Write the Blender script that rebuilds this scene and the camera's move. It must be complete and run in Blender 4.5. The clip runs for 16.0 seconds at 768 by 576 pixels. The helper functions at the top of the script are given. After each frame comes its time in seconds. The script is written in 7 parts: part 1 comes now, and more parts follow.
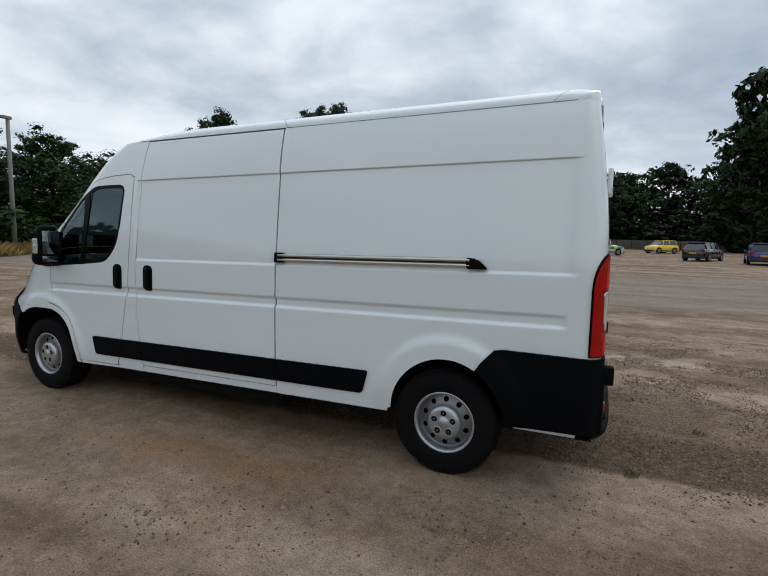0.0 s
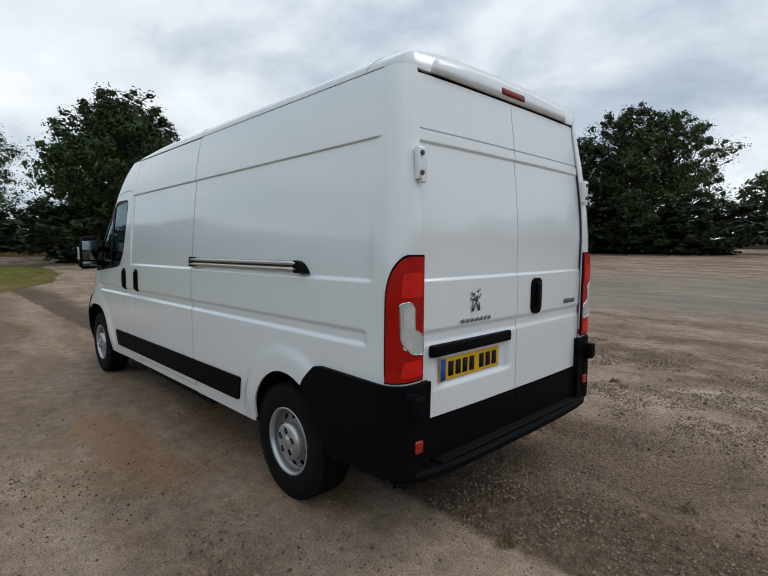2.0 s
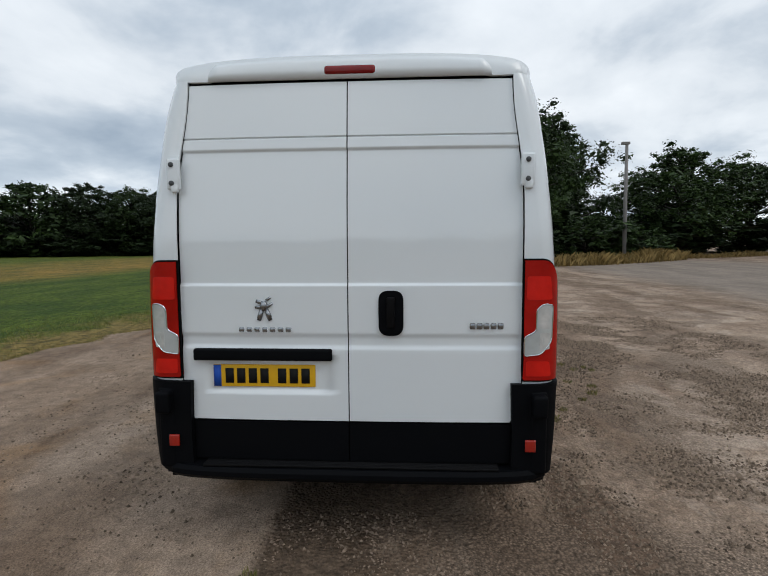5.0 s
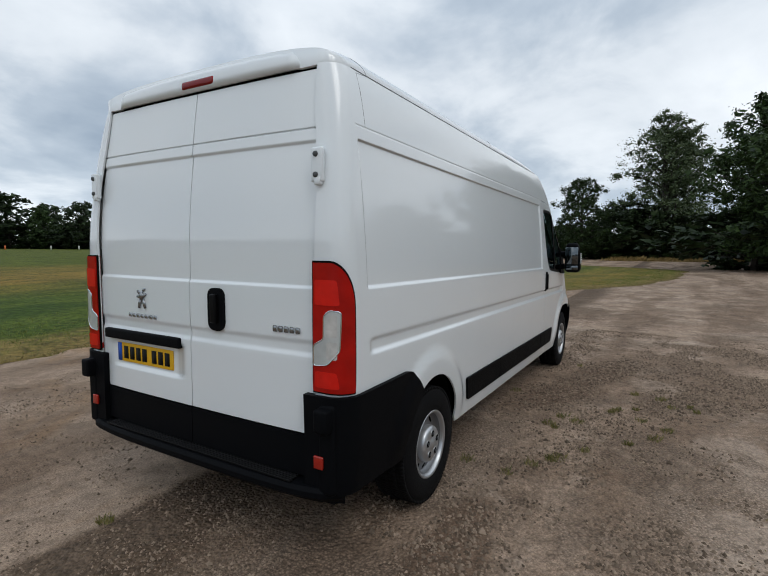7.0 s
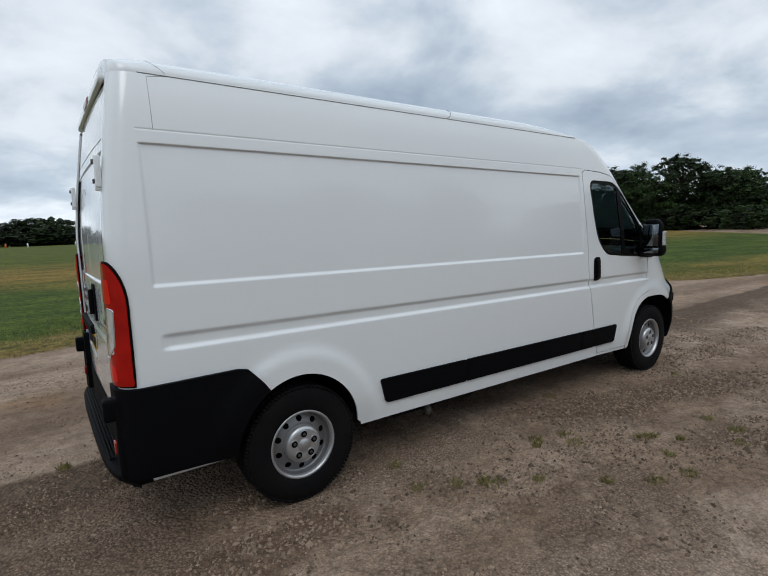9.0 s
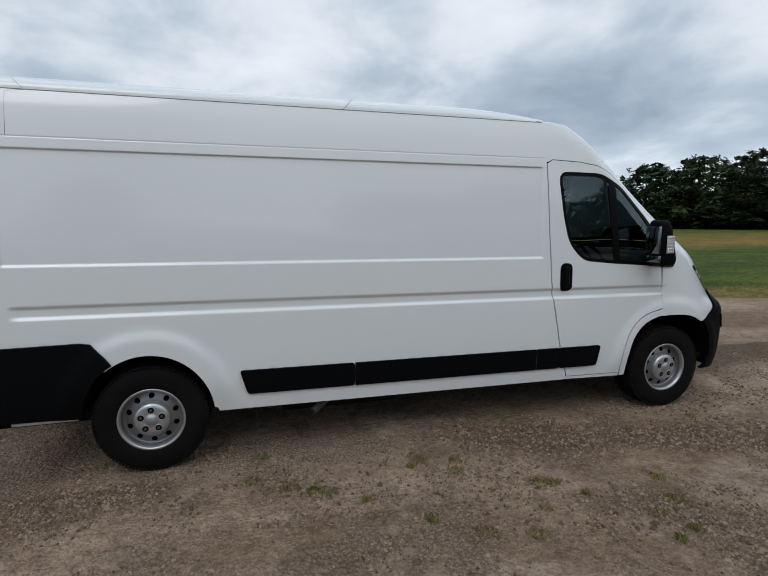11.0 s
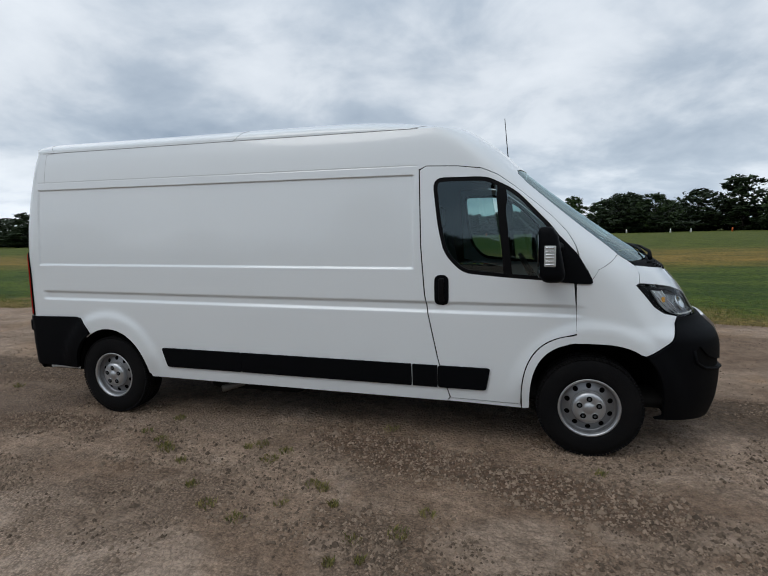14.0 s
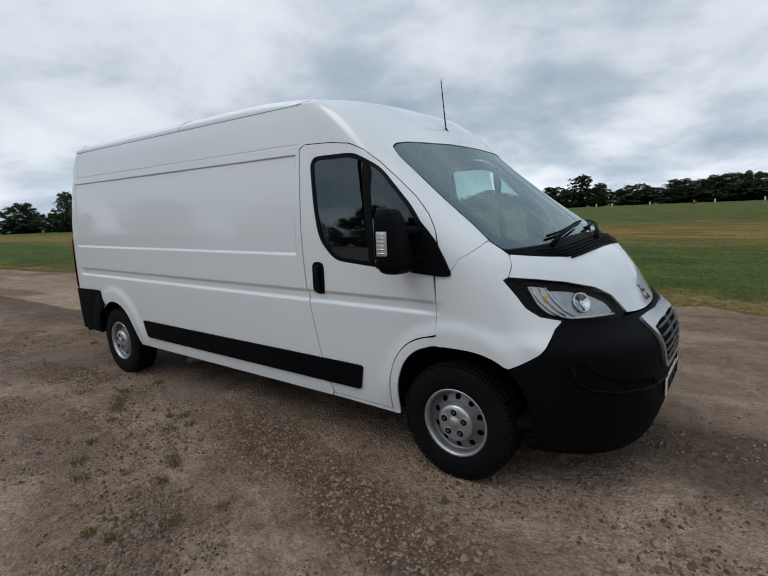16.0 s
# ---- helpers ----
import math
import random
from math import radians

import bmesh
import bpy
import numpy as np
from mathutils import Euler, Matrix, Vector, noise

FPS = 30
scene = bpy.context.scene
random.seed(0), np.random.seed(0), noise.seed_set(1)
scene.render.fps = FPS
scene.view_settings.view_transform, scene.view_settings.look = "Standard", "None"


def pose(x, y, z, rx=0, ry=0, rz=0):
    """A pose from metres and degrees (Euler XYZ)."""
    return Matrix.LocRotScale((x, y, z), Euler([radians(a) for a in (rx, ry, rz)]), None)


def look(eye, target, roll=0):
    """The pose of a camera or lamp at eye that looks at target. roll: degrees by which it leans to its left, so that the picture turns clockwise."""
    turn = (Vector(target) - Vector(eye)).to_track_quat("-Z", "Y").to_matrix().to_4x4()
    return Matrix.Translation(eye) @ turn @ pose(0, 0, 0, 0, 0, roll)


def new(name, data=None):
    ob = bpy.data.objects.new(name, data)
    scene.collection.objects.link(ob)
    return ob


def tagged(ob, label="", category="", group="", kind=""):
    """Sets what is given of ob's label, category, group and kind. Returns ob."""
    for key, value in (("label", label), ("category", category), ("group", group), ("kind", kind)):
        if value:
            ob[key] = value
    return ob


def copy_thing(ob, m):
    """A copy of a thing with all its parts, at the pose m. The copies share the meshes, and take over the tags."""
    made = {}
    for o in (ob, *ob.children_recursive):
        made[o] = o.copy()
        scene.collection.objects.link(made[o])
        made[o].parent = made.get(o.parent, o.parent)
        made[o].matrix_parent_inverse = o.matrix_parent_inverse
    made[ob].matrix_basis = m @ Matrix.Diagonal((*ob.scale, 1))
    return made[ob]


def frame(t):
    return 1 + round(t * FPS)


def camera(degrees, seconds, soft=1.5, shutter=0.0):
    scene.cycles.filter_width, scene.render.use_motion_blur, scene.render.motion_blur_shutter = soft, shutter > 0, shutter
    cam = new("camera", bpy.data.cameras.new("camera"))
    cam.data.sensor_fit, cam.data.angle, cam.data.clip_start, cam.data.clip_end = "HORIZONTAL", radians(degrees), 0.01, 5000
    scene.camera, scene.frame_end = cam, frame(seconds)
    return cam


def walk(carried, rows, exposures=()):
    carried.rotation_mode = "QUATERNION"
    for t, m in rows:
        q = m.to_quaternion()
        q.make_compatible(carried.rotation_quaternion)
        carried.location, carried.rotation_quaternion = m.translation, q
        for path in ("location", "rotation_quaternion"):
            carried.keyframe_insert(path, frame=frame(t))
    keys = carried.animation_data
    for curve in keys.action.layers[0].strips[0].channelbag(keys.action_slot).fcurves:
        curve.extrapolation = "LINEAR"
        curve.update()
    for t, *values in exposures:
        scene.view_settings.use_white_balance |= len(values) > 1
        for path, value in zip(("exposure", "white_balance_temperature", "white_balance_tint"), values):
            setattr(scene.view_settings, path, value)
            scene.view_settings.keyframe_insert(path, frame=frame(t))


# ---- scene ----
cam = camera(76.20, 16.0, soft=1.1)
PATH = [
    (0, (-4.899, 4.051, 1.536), (-4.108, 2.224, 1.343), 1.38),
    (0.5, (-5.354, 3.748, 1.540), (-4.376, 2.013, 1.355), 1.38),
    (1, (-5.746, 3.344, 1.543), (-4.634, 1.691, 1.359), 0.93),
    (1.5, (-6.168, 3.001, 1.547), (-4.887, 1.475, 1.369), 0.71),
    (2, (-6.493, 2.578, 1.537), (-5.056, 1.198, 1.358), 0.39),
    (2.5, (-6.802, 2.140, 1.546), (-5.211, 0.941, 1.370), 0.17),
    (3, (-7.080, 1.683, 1.557), (-5.349, 0.696, 1.381), -0.01),
    (3.5, (-7.247, 1.189, 1.558), (-5.421, 0.392, 1.375), -0.21),
    (4, (-7.384, 0.706, 1.566), (-5.465, 0.174, 1.380), -0.52),
    (6.5, (-6.944, -1.813, 1.554), (-5.154, -0.937, 1.383), 0.58),
    (7, (-6.688, -2.233, 1.556), (-4.970, -1.224, 1.384), 0.30),
    (7.5, (-6.409, -2.616, 1.579), (-4.813, -1.425, 1.397), -0.97),
    (8, (-6.094, -2.988, 1.602), (-4.639, -1.630, 1.407), -1.72),
    (8.5, (-5.666, -3.255, 1.601), (-4.356, -1.761, 1.377), -1.88),
    (9, (-5.214, -3.565, 1.597), (-4.070, -1.941, 1.357), -2.00),
    (9.5, (-4.757, -3.762, 1.599), (-3.774, -2.038, 1.349), -2.16),
    (10, (-4.285, -3.953, 1.608), (-3.438, -2.161, 1.343), -1.31),
    (12.5, (-1.966, -4.650, 1.612), (-2.006, -2.665, 1.365), -0.80),
    (13, (-1.468, -4.683, 1.605), (-1.661, -2.707, 1.371), -0.91),
    (13.5, (-0.980, -4.603, 1.597), (-1.331, -2.647, 1.376), -1.10),
    (14, (-0.451, -4.534, 1.581), (-0.994, -2.623, 1.359), -1.28),
    (14.5, (0.008, -4.339, 1.561), (-0.693, -2.480, 1.330), -0.86),
    (15, (0.458, -4.065, 1.577), (-0.431, -2.293, 1.315), -1.20),
    (15.5, (0.930, -3.753, 1.580), (-0.110, -2.071, 1.279), -1.86),
    (16, (1.328, -3.398, 1.584), (0.137, -1.820, 1.278), -2.65),
]
walk(cam, [(t, look(eye, target, roll)) for t, eye, target, roll in PATH], [(0, 0.02, 6520, 10), (4, 0.0, 6520, 10), (7, -0.01, 6460, 10), (9.5, -0.03, 6420, 10), (12.5, -0.08, 6420, 10.5), (14.5, -0.12, 6420, 10.5), (16, -0.17, 6430, 11)])


# ---- world, sun and exposure ----
world = bpy.data.worlds.new("overcast_sky")
scene.world = world
world.use_nodes = True
wn, wl = world.node_tree.nodes, world.node_tree.links
wn.clear()


def wnode(kind, **values):
    n = wn.new(kind)
    for k, v in values.items():
        n.inputs[k].default_value = v
    return n


def wmath(op, a, b=None, c=None, clamp=False):
    n = wn.new("ShaderNodeMath")
    n.operation, n.use_clamp = op, clamp
    for k, v in enumerate((a, b, c)):
        if v is None:
            continue
        if isinstance(v, (int, float)):
            n.inputs[k].default_value = v
        else:
            wl.new(v, n.inputs[k])
    return n.outputs[0]


SUN_ELEV, SUN_AZ = 50.0, -120.0
sky = wn.new("ShaderNodeTexSky")
sky.sky_type, sky.sun_disc = "NISHITA", False
sky.sun_elevation, sky.sun_rotation = radians(SUN_ELEV), radians(90 - SUN_AZ)
sky.air_density, sky.dust_density = 1.2, 2.0
coord = wn.new("ShaderNodeTexCoord")
sep = wn.new("ShaderNodeSeparateXYZ")
wl.new(coord.outputs["Generated"], sep.inputs[0])
up = wmath("MAXIMUM", sep.outputs[2], 0.0)
flat = wmath("ADD", up, 0.30)
comb = wn.new("ShaderNodeCombineXYZ")
wl.new(wmath("DIVIDE", sep.outputs[0], flat), comb.inputs[0])
wl.new(wmath("DIVIDE", sep.outputs[1], flat), comb.inputs[1])
big = wnode("ShaderNodeTexNoise", Scale=0.85, Detail=6.0, Roughness=0.52, Distortion=0.2)
small = wnode("ShaderNodeTexNoise", Scale=2.3, Detail=6.0, Roughness=0.55, Distortion=0.3)
for n in (big, small):
    wl.new(comb.outputs[0], n.inputs["Vector"])
mixed = wmath("ADD", wmath("MULTIPLY", big.outputs["Fac"], 0.66), wmath("MULTIPLY", small.outputs["Fac"], 0.34))
ramp = wn.new("ShaderNodeValToRGB")
wl.new(mixed, ramp.inputs[0])
el = ramp.color_ramp.elements
el[0].position, el[0].color = 0.36, (0.32, 0.40, 0.50, 1)
el[1].position, el[1].color = 0.65, (0.95, 1.0, 1.045, 1)
e = el.new(0.46); e.color = (0.50, 0.58, 0.67, 1)
e = el.new(0.54); e.color = (0.77, 0.83, 0.89, 1)
# overcast skies brighten towards the zenith, with a pale band at the horizon
zen = wmath("ADD", 0.80, wmath("MULTIPLY", wmath("POWER", up, 1.3), 0.75))
low = wmath("MULTIPLY", wmath("POWER", wmath("SUBTRACT", 1.0, up), 7.0), 0.58)
gain = wmath("ADD", zen, low)
cloud = wn.new("ShaderNodeVectorMath"); cloud.operation = "SCALE"
wl.new(ramp.outputs[0], cloud.inputs[0]); wl.new(gain, cloud.inputs["Scale"])
bg_sky, bg_cloud = wnode("ShaderNodeBackground", Strength=0.1), wnode("ShaderNodeBackground", Strength=1.03)
wl.new(sky.outputs[0], bg_sky.inputs[0]); wl.new(cloud.outputs[0], bg_cloud.inputs[0])
mix = wn.new("ShaderNodeMixShader"); mix.inputs[0].default_value = 0.93
wl.new(bg_sky.outputs[0], mix.inputs[1]); wl.new(bg_cloud.outputs[0], mix.inputs[2])
out = wn.new("ShaderNodeOutputWorld"); wl.new(mix.outputs[0], out.inputs[0])

sun = new("sun", bpy.data.lights.new("sun", "SUN"))
sun.data.energy, sun.data.angle, sun.data.color = 0.5, radians(28), (1.0, 0.97, 0.92)
a, b = radians(SUN_AZ), radians(SUN_ELEV)
sun.matrix_world = look((0, 0, 30), (-math.cos(a) * math.cos(b) * 10, -math.sin(a) * math.cos(b) * 10, 30 - math.sin(b) * 10))


# ---- materials ----
def material(name, color, rough=0.5, metal=0.0, coat=0.0, vary=0.0, scale=8.0, bump=0.0, bump_scale=60.0, rough_vary=0.0, island=0.0, obj=0.0, spec=0.5, two=None, two_scale=1.0, two_amount=0.0, emit=0.0):
    """A principled material with colour variation at two scales, fine relief and uneven gloss."""
    m = bpy.data.materials.new(name)
    m.use_nodes = True
    n, l = m.node_tree.nodes, m.node_tree.links
    p = n["Principled BSDF"]
    p.inputs["Roughness"].default_value, p.inputs["Metallic"].default_value = rough, metal
    p.inputs["Coat Weight"].default_value, p.inputs["Coat Roughness"].default_value = coat, 0.04
    p.inputs["Specular IOR Level"].default_value = spec
    if emit:
        p.inputs["Emission Color"].default_value, p.inputs["Emission Strength"].default_value = (*color, 1), emit
    pos = n.new("ShaderNodeTexCoord").outputs["Object"]
    rgb = n.new("ShaderNodeRGB"); rgb.outputs[0].default_value = (*color, 1)
    col = rgb.outputs[0]
    if two:
        t = n.new("ShaderNodeTexNoise"); t.inputs["Scale"].default_value, t.inputs["Detail"].default_value = two_scale, 5
        l.new(pos, t.inputs["Vector"])
        r = n.new("ShaderNodeValToRGB"); r.color_ramp.elements[0].position, r.color_ramp.elements[1].position = 0.5 - 0.12, 0.5 + 0.15
        r.color_ramp.elements[1].color = (two_amount,) * 3 + (1,)
        l.new(t.outputs["Fac"], r.inputs[0])
        mx = n.new("ShaderNodeMix"); mx.data_type = "RGBA"
        l.new(r.outputs[0], mx.inputs[0]); l.new(col, mx.inputs[6]); mx.inputs[7].default_value = (*two, 1)
        col = mx.outputs[2]
    if vary or island or obj:
        h = n.new("ShaderNodeHueSaturation"); l.new(col, h.inputs["Color"])
        t = n.new("ShaderNodeTexNoise"); t.inputs["Scale"].default_value, t.inputs["Detail"].default_value = scale, 6
        l.new(pos, t.inputs["Vector"])
        v = n.new("ShaderNodeMath"); v.operation = "MULTIPLY_ADD"
        l.new(t.outputs["Fac"], v.inputs[0]); v.inputs[1].default_value, v.inputs[2].default_value = 2 * vary, 1 - vary
        val = v.outputs[0]
        for amount, kind, sock in ((island, "ShaderNodeNewGeometry", "Random Per Island"), (obj, "ShaderNodeObjectInfo", "Random")):
            if amount:
                g = n.new(kind)
                w = n.new("ShaderNodeMath"); w.operation = "MULTIPLY_ADD"
                l.new(g.outputs[sock], w.inputs[0]); w.inputs[1].default_value, w.inputs[2].default_value = 2 * amount, 1 - amount
                x = n.new("ShaderNodeMath"); x.operation = "MULTIPLY"; l.new(val, x.inputs[0]); l.new(w.outputs[0], x.inputs[1])
                val = x.outputs[0]
        l.new(val, h.inputs["Value"]); col = h.outputs[0]
    l.new(col, p.inputs["Base Color"])
    if rough_vary:
        t = n.new("ShaderNodeTexNoise"); t.inputs["Scale"].default_value, t.inputs["Detail"].default_value = 2.3, 7
        l.new(pos, t.inputs["Vector"])
        v = n.new("ShaderNodeMath"); v.operation = "MULTIPLY_ADD"; v.use_clamp = True
        l.new(t.outputs["Fac"], v.inputs[0]); v.inputs[1].default_value, v.inputs[2].default_value = 2 * rough_vary, rough - rough_vary
        l.new(v.outputs[0], p.inputs["Roughness"])
    if bump:
        t = n.new("ShaderNodeTexNoise"); t.inputs["Scale"].default_value, t.inputs["Detail"].default_value = bump_scale, 8
        l.new(pos, t.inputs["Vector"])
        b = n.new("ShaderNodeBump"); b.inputs["Strength"].default_value, b.inputs["Distance"].default_value = bump, 0.02
        l.new(t.outputs["Fac"], b.inputs["Height"]); l.new(b.outputs[0], p.inputs["Normal"])
    return m


def glass(name, tint, clear=0.6, rough=0.02, ior=1.65, sheen=(0.95, 0.97, 1.0)):
    """Thin tinted glazing: part see-through, part glossy."""
    m = bpy.data.materials.new(name)
    m.use_nodes = True
    n, l = m.node_tree.nodes, m.node_tree.links
    n.clear()
    tr, gl, mx, fr, o = (n.new("ShaderNode" + k) for k in ("BsdfTransparent", "BsdfGlossy", "MixShader", "Fresnel", "OutputMaterial"))
    tr.inputs[0].default_value = (*[c * clear for c in tint], 1)
    gl.inputs["Roughness"].default_value, gl.inputs["Color"].default_value = rough, (*sheen, 1)
    fr.inputs["IOR"].default_value = ior
    l.new(fr.outputs[0], mx.inputs[0]); l.new(tr.outputs[0], mx.inputs[1]); l.new(gl.outputs[0], mx.inputs[2]); l.new(mx.outputs[0], o.inputs[0])
    return m


M_WHITE = material("white_paint", (0.770, 0.806, 0.818), 0.22, coat=0.9, vary=0.012, scale=1.3, rough_vary=0.06)
M_BLACK = material("textured_black_plastic", (0.0026, 0.0030, 0.0040), 0.62, vary=0.12, scale=5, bump=0.12, bump_scale=420, rough_vary=0.1, spec=0.07)
# black for rubber seals, and for shade painted into joints, openings and recesses
M_GAP = material("black_seal_and_shade", (0.003, 0.003, 0.003), 0.9, spec=0.1)
M_GLOSSBLACK = material("satin_black_trim", (0.0035, 0.0035, 0.004), 0.4, spec=0.1, vary=0.1)
M_GLASS = glass("tinted_side_glass", (0.60, 0.80, 0.79), 0.74, ior=1.9, sheen=(0.72, 0.88, 0.92))
M_SCREEN = glass("windscreen_glass", (0.66, 0.88, 0.86), 0.82, ior=2.6, sheen=(0.74, 0.90, 0.92))
M_CLEAR = glass("clear_lens", (0.95, 0.97, 0.97), 0.95, ior=1.14)
M_TYRE = material("tyre_rubber", (0.0035, 0.0035, 0.004), 0.85, vary=0.25, scale=7, bump=0.25, bump_scale=90, two=(0.022, 0.019, 0.016), two_scale=5, two_amount=0.15, spec=0.15)
M_STEEL = material("silver_wheel_paint", (0.22, 0.225, 0.235), 0.36, metal=0.6, vary=0.12, scale=9, rough_vary=0.12, two=(0.22, 0.20, 0.18), two_scale=7, two_amount=0.3)
M_CAP = material("silver_plastic_cap", (0.46, 0.47, 0.48), 0.3, metal=0.7, vary=0.08, scale=11, rough_vary=0.1)
M_CHROME = material("chrome", (0.75, 0.76, 0.77), 0.12, metal=1.0, rough_vary=0.05)
M_SATIN = material("satin_chrome_plastic", (0.58, 0.59, 0.60), 0.30, metal=0.9, vary=0.05, scale=9, rough_vary=0.08)
M_ALU = material("aluminium_rail", (0.62, 0.60, 0.54), 0.32, metal=0.85, vary=0.1, scale=14)
M_RED = material("red_lamp_lens", (0.36, 0.007, 0.004), 0.16, coat=0.12, spec=0.2, vary=0.45, scale=9, bump=0.06, bump_scale=160)
# brighter copy of the red lens: light passing through it, put into the colour
M_REDLIT = material("lit_red_lens", (0.62, 0.012, 0.006), 0.2, coat=0.12, spec=0.3, vary=0.25, scale=16, bump=0.08, bump_scale=160)
M_DEEPRED = material("dark_red_lens", (0.20, 0.005, 0.005), 0.16, coat=0.15, spec=0.3, vary=0.25, scale=20)
M_FACET = material("silvered_lens_facet", (0.66, 0.66, 0.64), 0.2, metal=0.3, coat=0.8, vary=0.35, scale=26, bump=0.03, bump_scale=90)
M_MIRROR = material("mirror_glass", (0.15, 0.165, 0.175), 0.03, metal=1.0)
M_LENSWHITE = material("frosted_lamp_lens", (0.44, 0.46, 0.45), 0.15, coat=0.8, vary=0.22, scale=14, bump=0.03, bump_scale=70)
M_LAMPDARK = material("silvered_lamp_cavity", (0.40, 0.41, 0.42), 0.22, metal=0.9, vary=0.45, scale=24, bump=0.08, bump_scale=40)
M_REFLECT = material("orange_red_reflector", (0.34, 0.016, 0.008), 0.2, coat=0.5, vary=0.2, scale=90)
M_AMBER = material("amber_bulb", (0.85, 0.42, 0.08), 0.25, coat=0.5)
M_YELLOW = material("yellow_plate", (0.74, 0.41, 0.015), 0.45, spec=0.25, vary=0.06, scale=18)
M_BLUE = material("blue_band", (0.02, 0.09, 0.46), 0.5, spec=0.2, vary=0.05)
M_PLATEWHITE = material("white_plate", (0.7, 0.7, 0.68), 0.35, vary=0.05)
M_INK = material("black_lettering", (0.010, 0.010, 0.010), 0.6, spec=0.15)
M_BADGE = material("badge_metal", (0.30, 0.31, 0.32), 0.25, metal=0.9, vary=0.2, scale=60)
M_SEAT = material("dark_grey_seat_fabric", (0.035, 0.037, 0.042), 0.9, vary=0.2, scale=40, bump=0.2, bump_scale=300)
M_DASH = material("grey_dashboard", (0.05, 0.053, 0.056), 0.6, vary=0.1, scale=10, bump=0.1, bump_scale=300)
M_TRIM = material("grey_interior_lining", (0.075, 0.08, 0.082), 0.8, vary=0.08, scale=6)
M_UNDER = material("underbody", (0.010, 0.0095, 0.009), 0.9, vary=0.3, scale=6, spec=0.1)
M_RUSTY = material("galvanised_pipe", (0.15, 0.14, 0.125), 0.5, metal=0.6, vary=0.25, scale=12)


# ---- mesh helpers ----
def mesh_object(name, bm, mat, smooth=True):
    me = bpy.data.meshes.new(name)
    bm.to_mesh(me)
    bm.free()
    for f in me.polygons:
        f.use_smooth = smooth
    for m in mat if isinstance(mat, (list, tuple)) else [mat]:
        me.materials.append(m)
    return new(name, me)


def part(name, bm, mat, parent, label="", smooth=True):
    ob = mesh_object(name, bm, mat, smooth)
    ob.parent = parent
    if label:
        ob["label"] = label
    return ob


def thing(name, at, label, category, group=""):
    ob = new(name)
    ob.empty_display_size = 0.2
    ob.matrix_world = at if isinstance(at, Matrix) else Matrix.Translation(at)
    return tagged(ob, label, category, group)


def add_box(bm, lo, hi, bevel=0.0, segments=2, m=None):
    """A box from corner to corner, with rounded edges."""
    r = bmesh.ops.create_cube(bm, size=1.0)
    c, s = [(p + q) / 2 for p, q in zip(lo, hi)], [abs(q - p) for p, q in zip(lo, hi)]
    for v in r["verts"]:
        v.co = Vector((v.co.x * s[0] + c[0], v.co.y * s[1] + c[1], v.co.z * s[2] + c[2]))
    if bevel:
        es = {e for v in r["verts"] for e in v.link_edges}
        g = bmesh.ops.bevel(bm, geom=list(es), offset=bevel, segments=segments, affect="EDGES", profile=0.6)
        vs = {v for f in g["faces"] for v in f.verts} | {v for v in r["verts"] if v.is_valid}
    else:
        vs = set(r["verts"])
    if m is not None:
        bmesh.ops.transform(bm, matrix=m, verts=[v for v in vs if v.is_valid])
    return bm


def box(lo, hi, bevel=0.0, segments=2, m=None):
    return add_box(bmesh.new(), lo, hi, bevel, segments, m)


def add_tube(bm, points, radius, n=8, caps=True):
    """A round bar along points; radius a number or one a point."""
    pts = [Vector(p) for p in points]
    rad = radius if isinstance(radius, (list, tuple)) else [radius] * len(pts)
    rings, side = [], None
    for i, p in enumerate(pts):
        d = (pts[min(i + 1, len(pts) - 1)] - pts[max(i - 1, 0)]).normalized()
        if side is None:
            side = d.cross(Vector((0, 0, 1)) if abs(d.z) < 0.9 else Vector((1, 0, 0))).normalized()
        side = (side - d * side.dot(d)).normalized()
        w = d.cross(side)
        rings.append([bm.verts.new(p + rad[i] * (side * math.cos(2 * math.pi * k / n) + w * math.sin(2 * math.pi * k / n))) for k in range(n)])
    for a, b in zip(rings, rings[1:]):
        for k in range(n):
            bm.faces.new((a[k], a[(k + 1) % n], b[(k + 1) % n], b[k]))
    if caps:
        bm.faces.new(rings[0][::-1]); bm.faces.new(rings[-1])
    return bm


def add_lathe(bm, profile, n=40, axis="y"):
    """A turned body: profile of (radius, along) round an axis."""
    rings = []
    for r, h in profile:
        ring = []
        for k in range(n):
            c, s = r * math.cos(2 * math.pi * k / n), r * math.sin(2 * math.pi * k / n)
            ring.append(bm.verts.new((c, h, s) if axis == "y" else (c, s, h)))
        rings.append(ring)
    for a, b in zip(rings, rings[1:]):
        for k in range(n):
            bm.faces.new((a[k], b[k], b[(k + 1) % n], a[(k + 1) % n]))
    for ring, r in ((rings[0], profile[0][0]), (rings[-1], profile[-1][0])):
        if r > 1e-4:
            bm.faces.new(ring)
    bmesh.ops.remove_doubles(bm, verts=bm.verts[:], dist=1e-5)
    bmesh.ops.recalc_face_normals(bm, faces=bm.faces[:])
    return bm


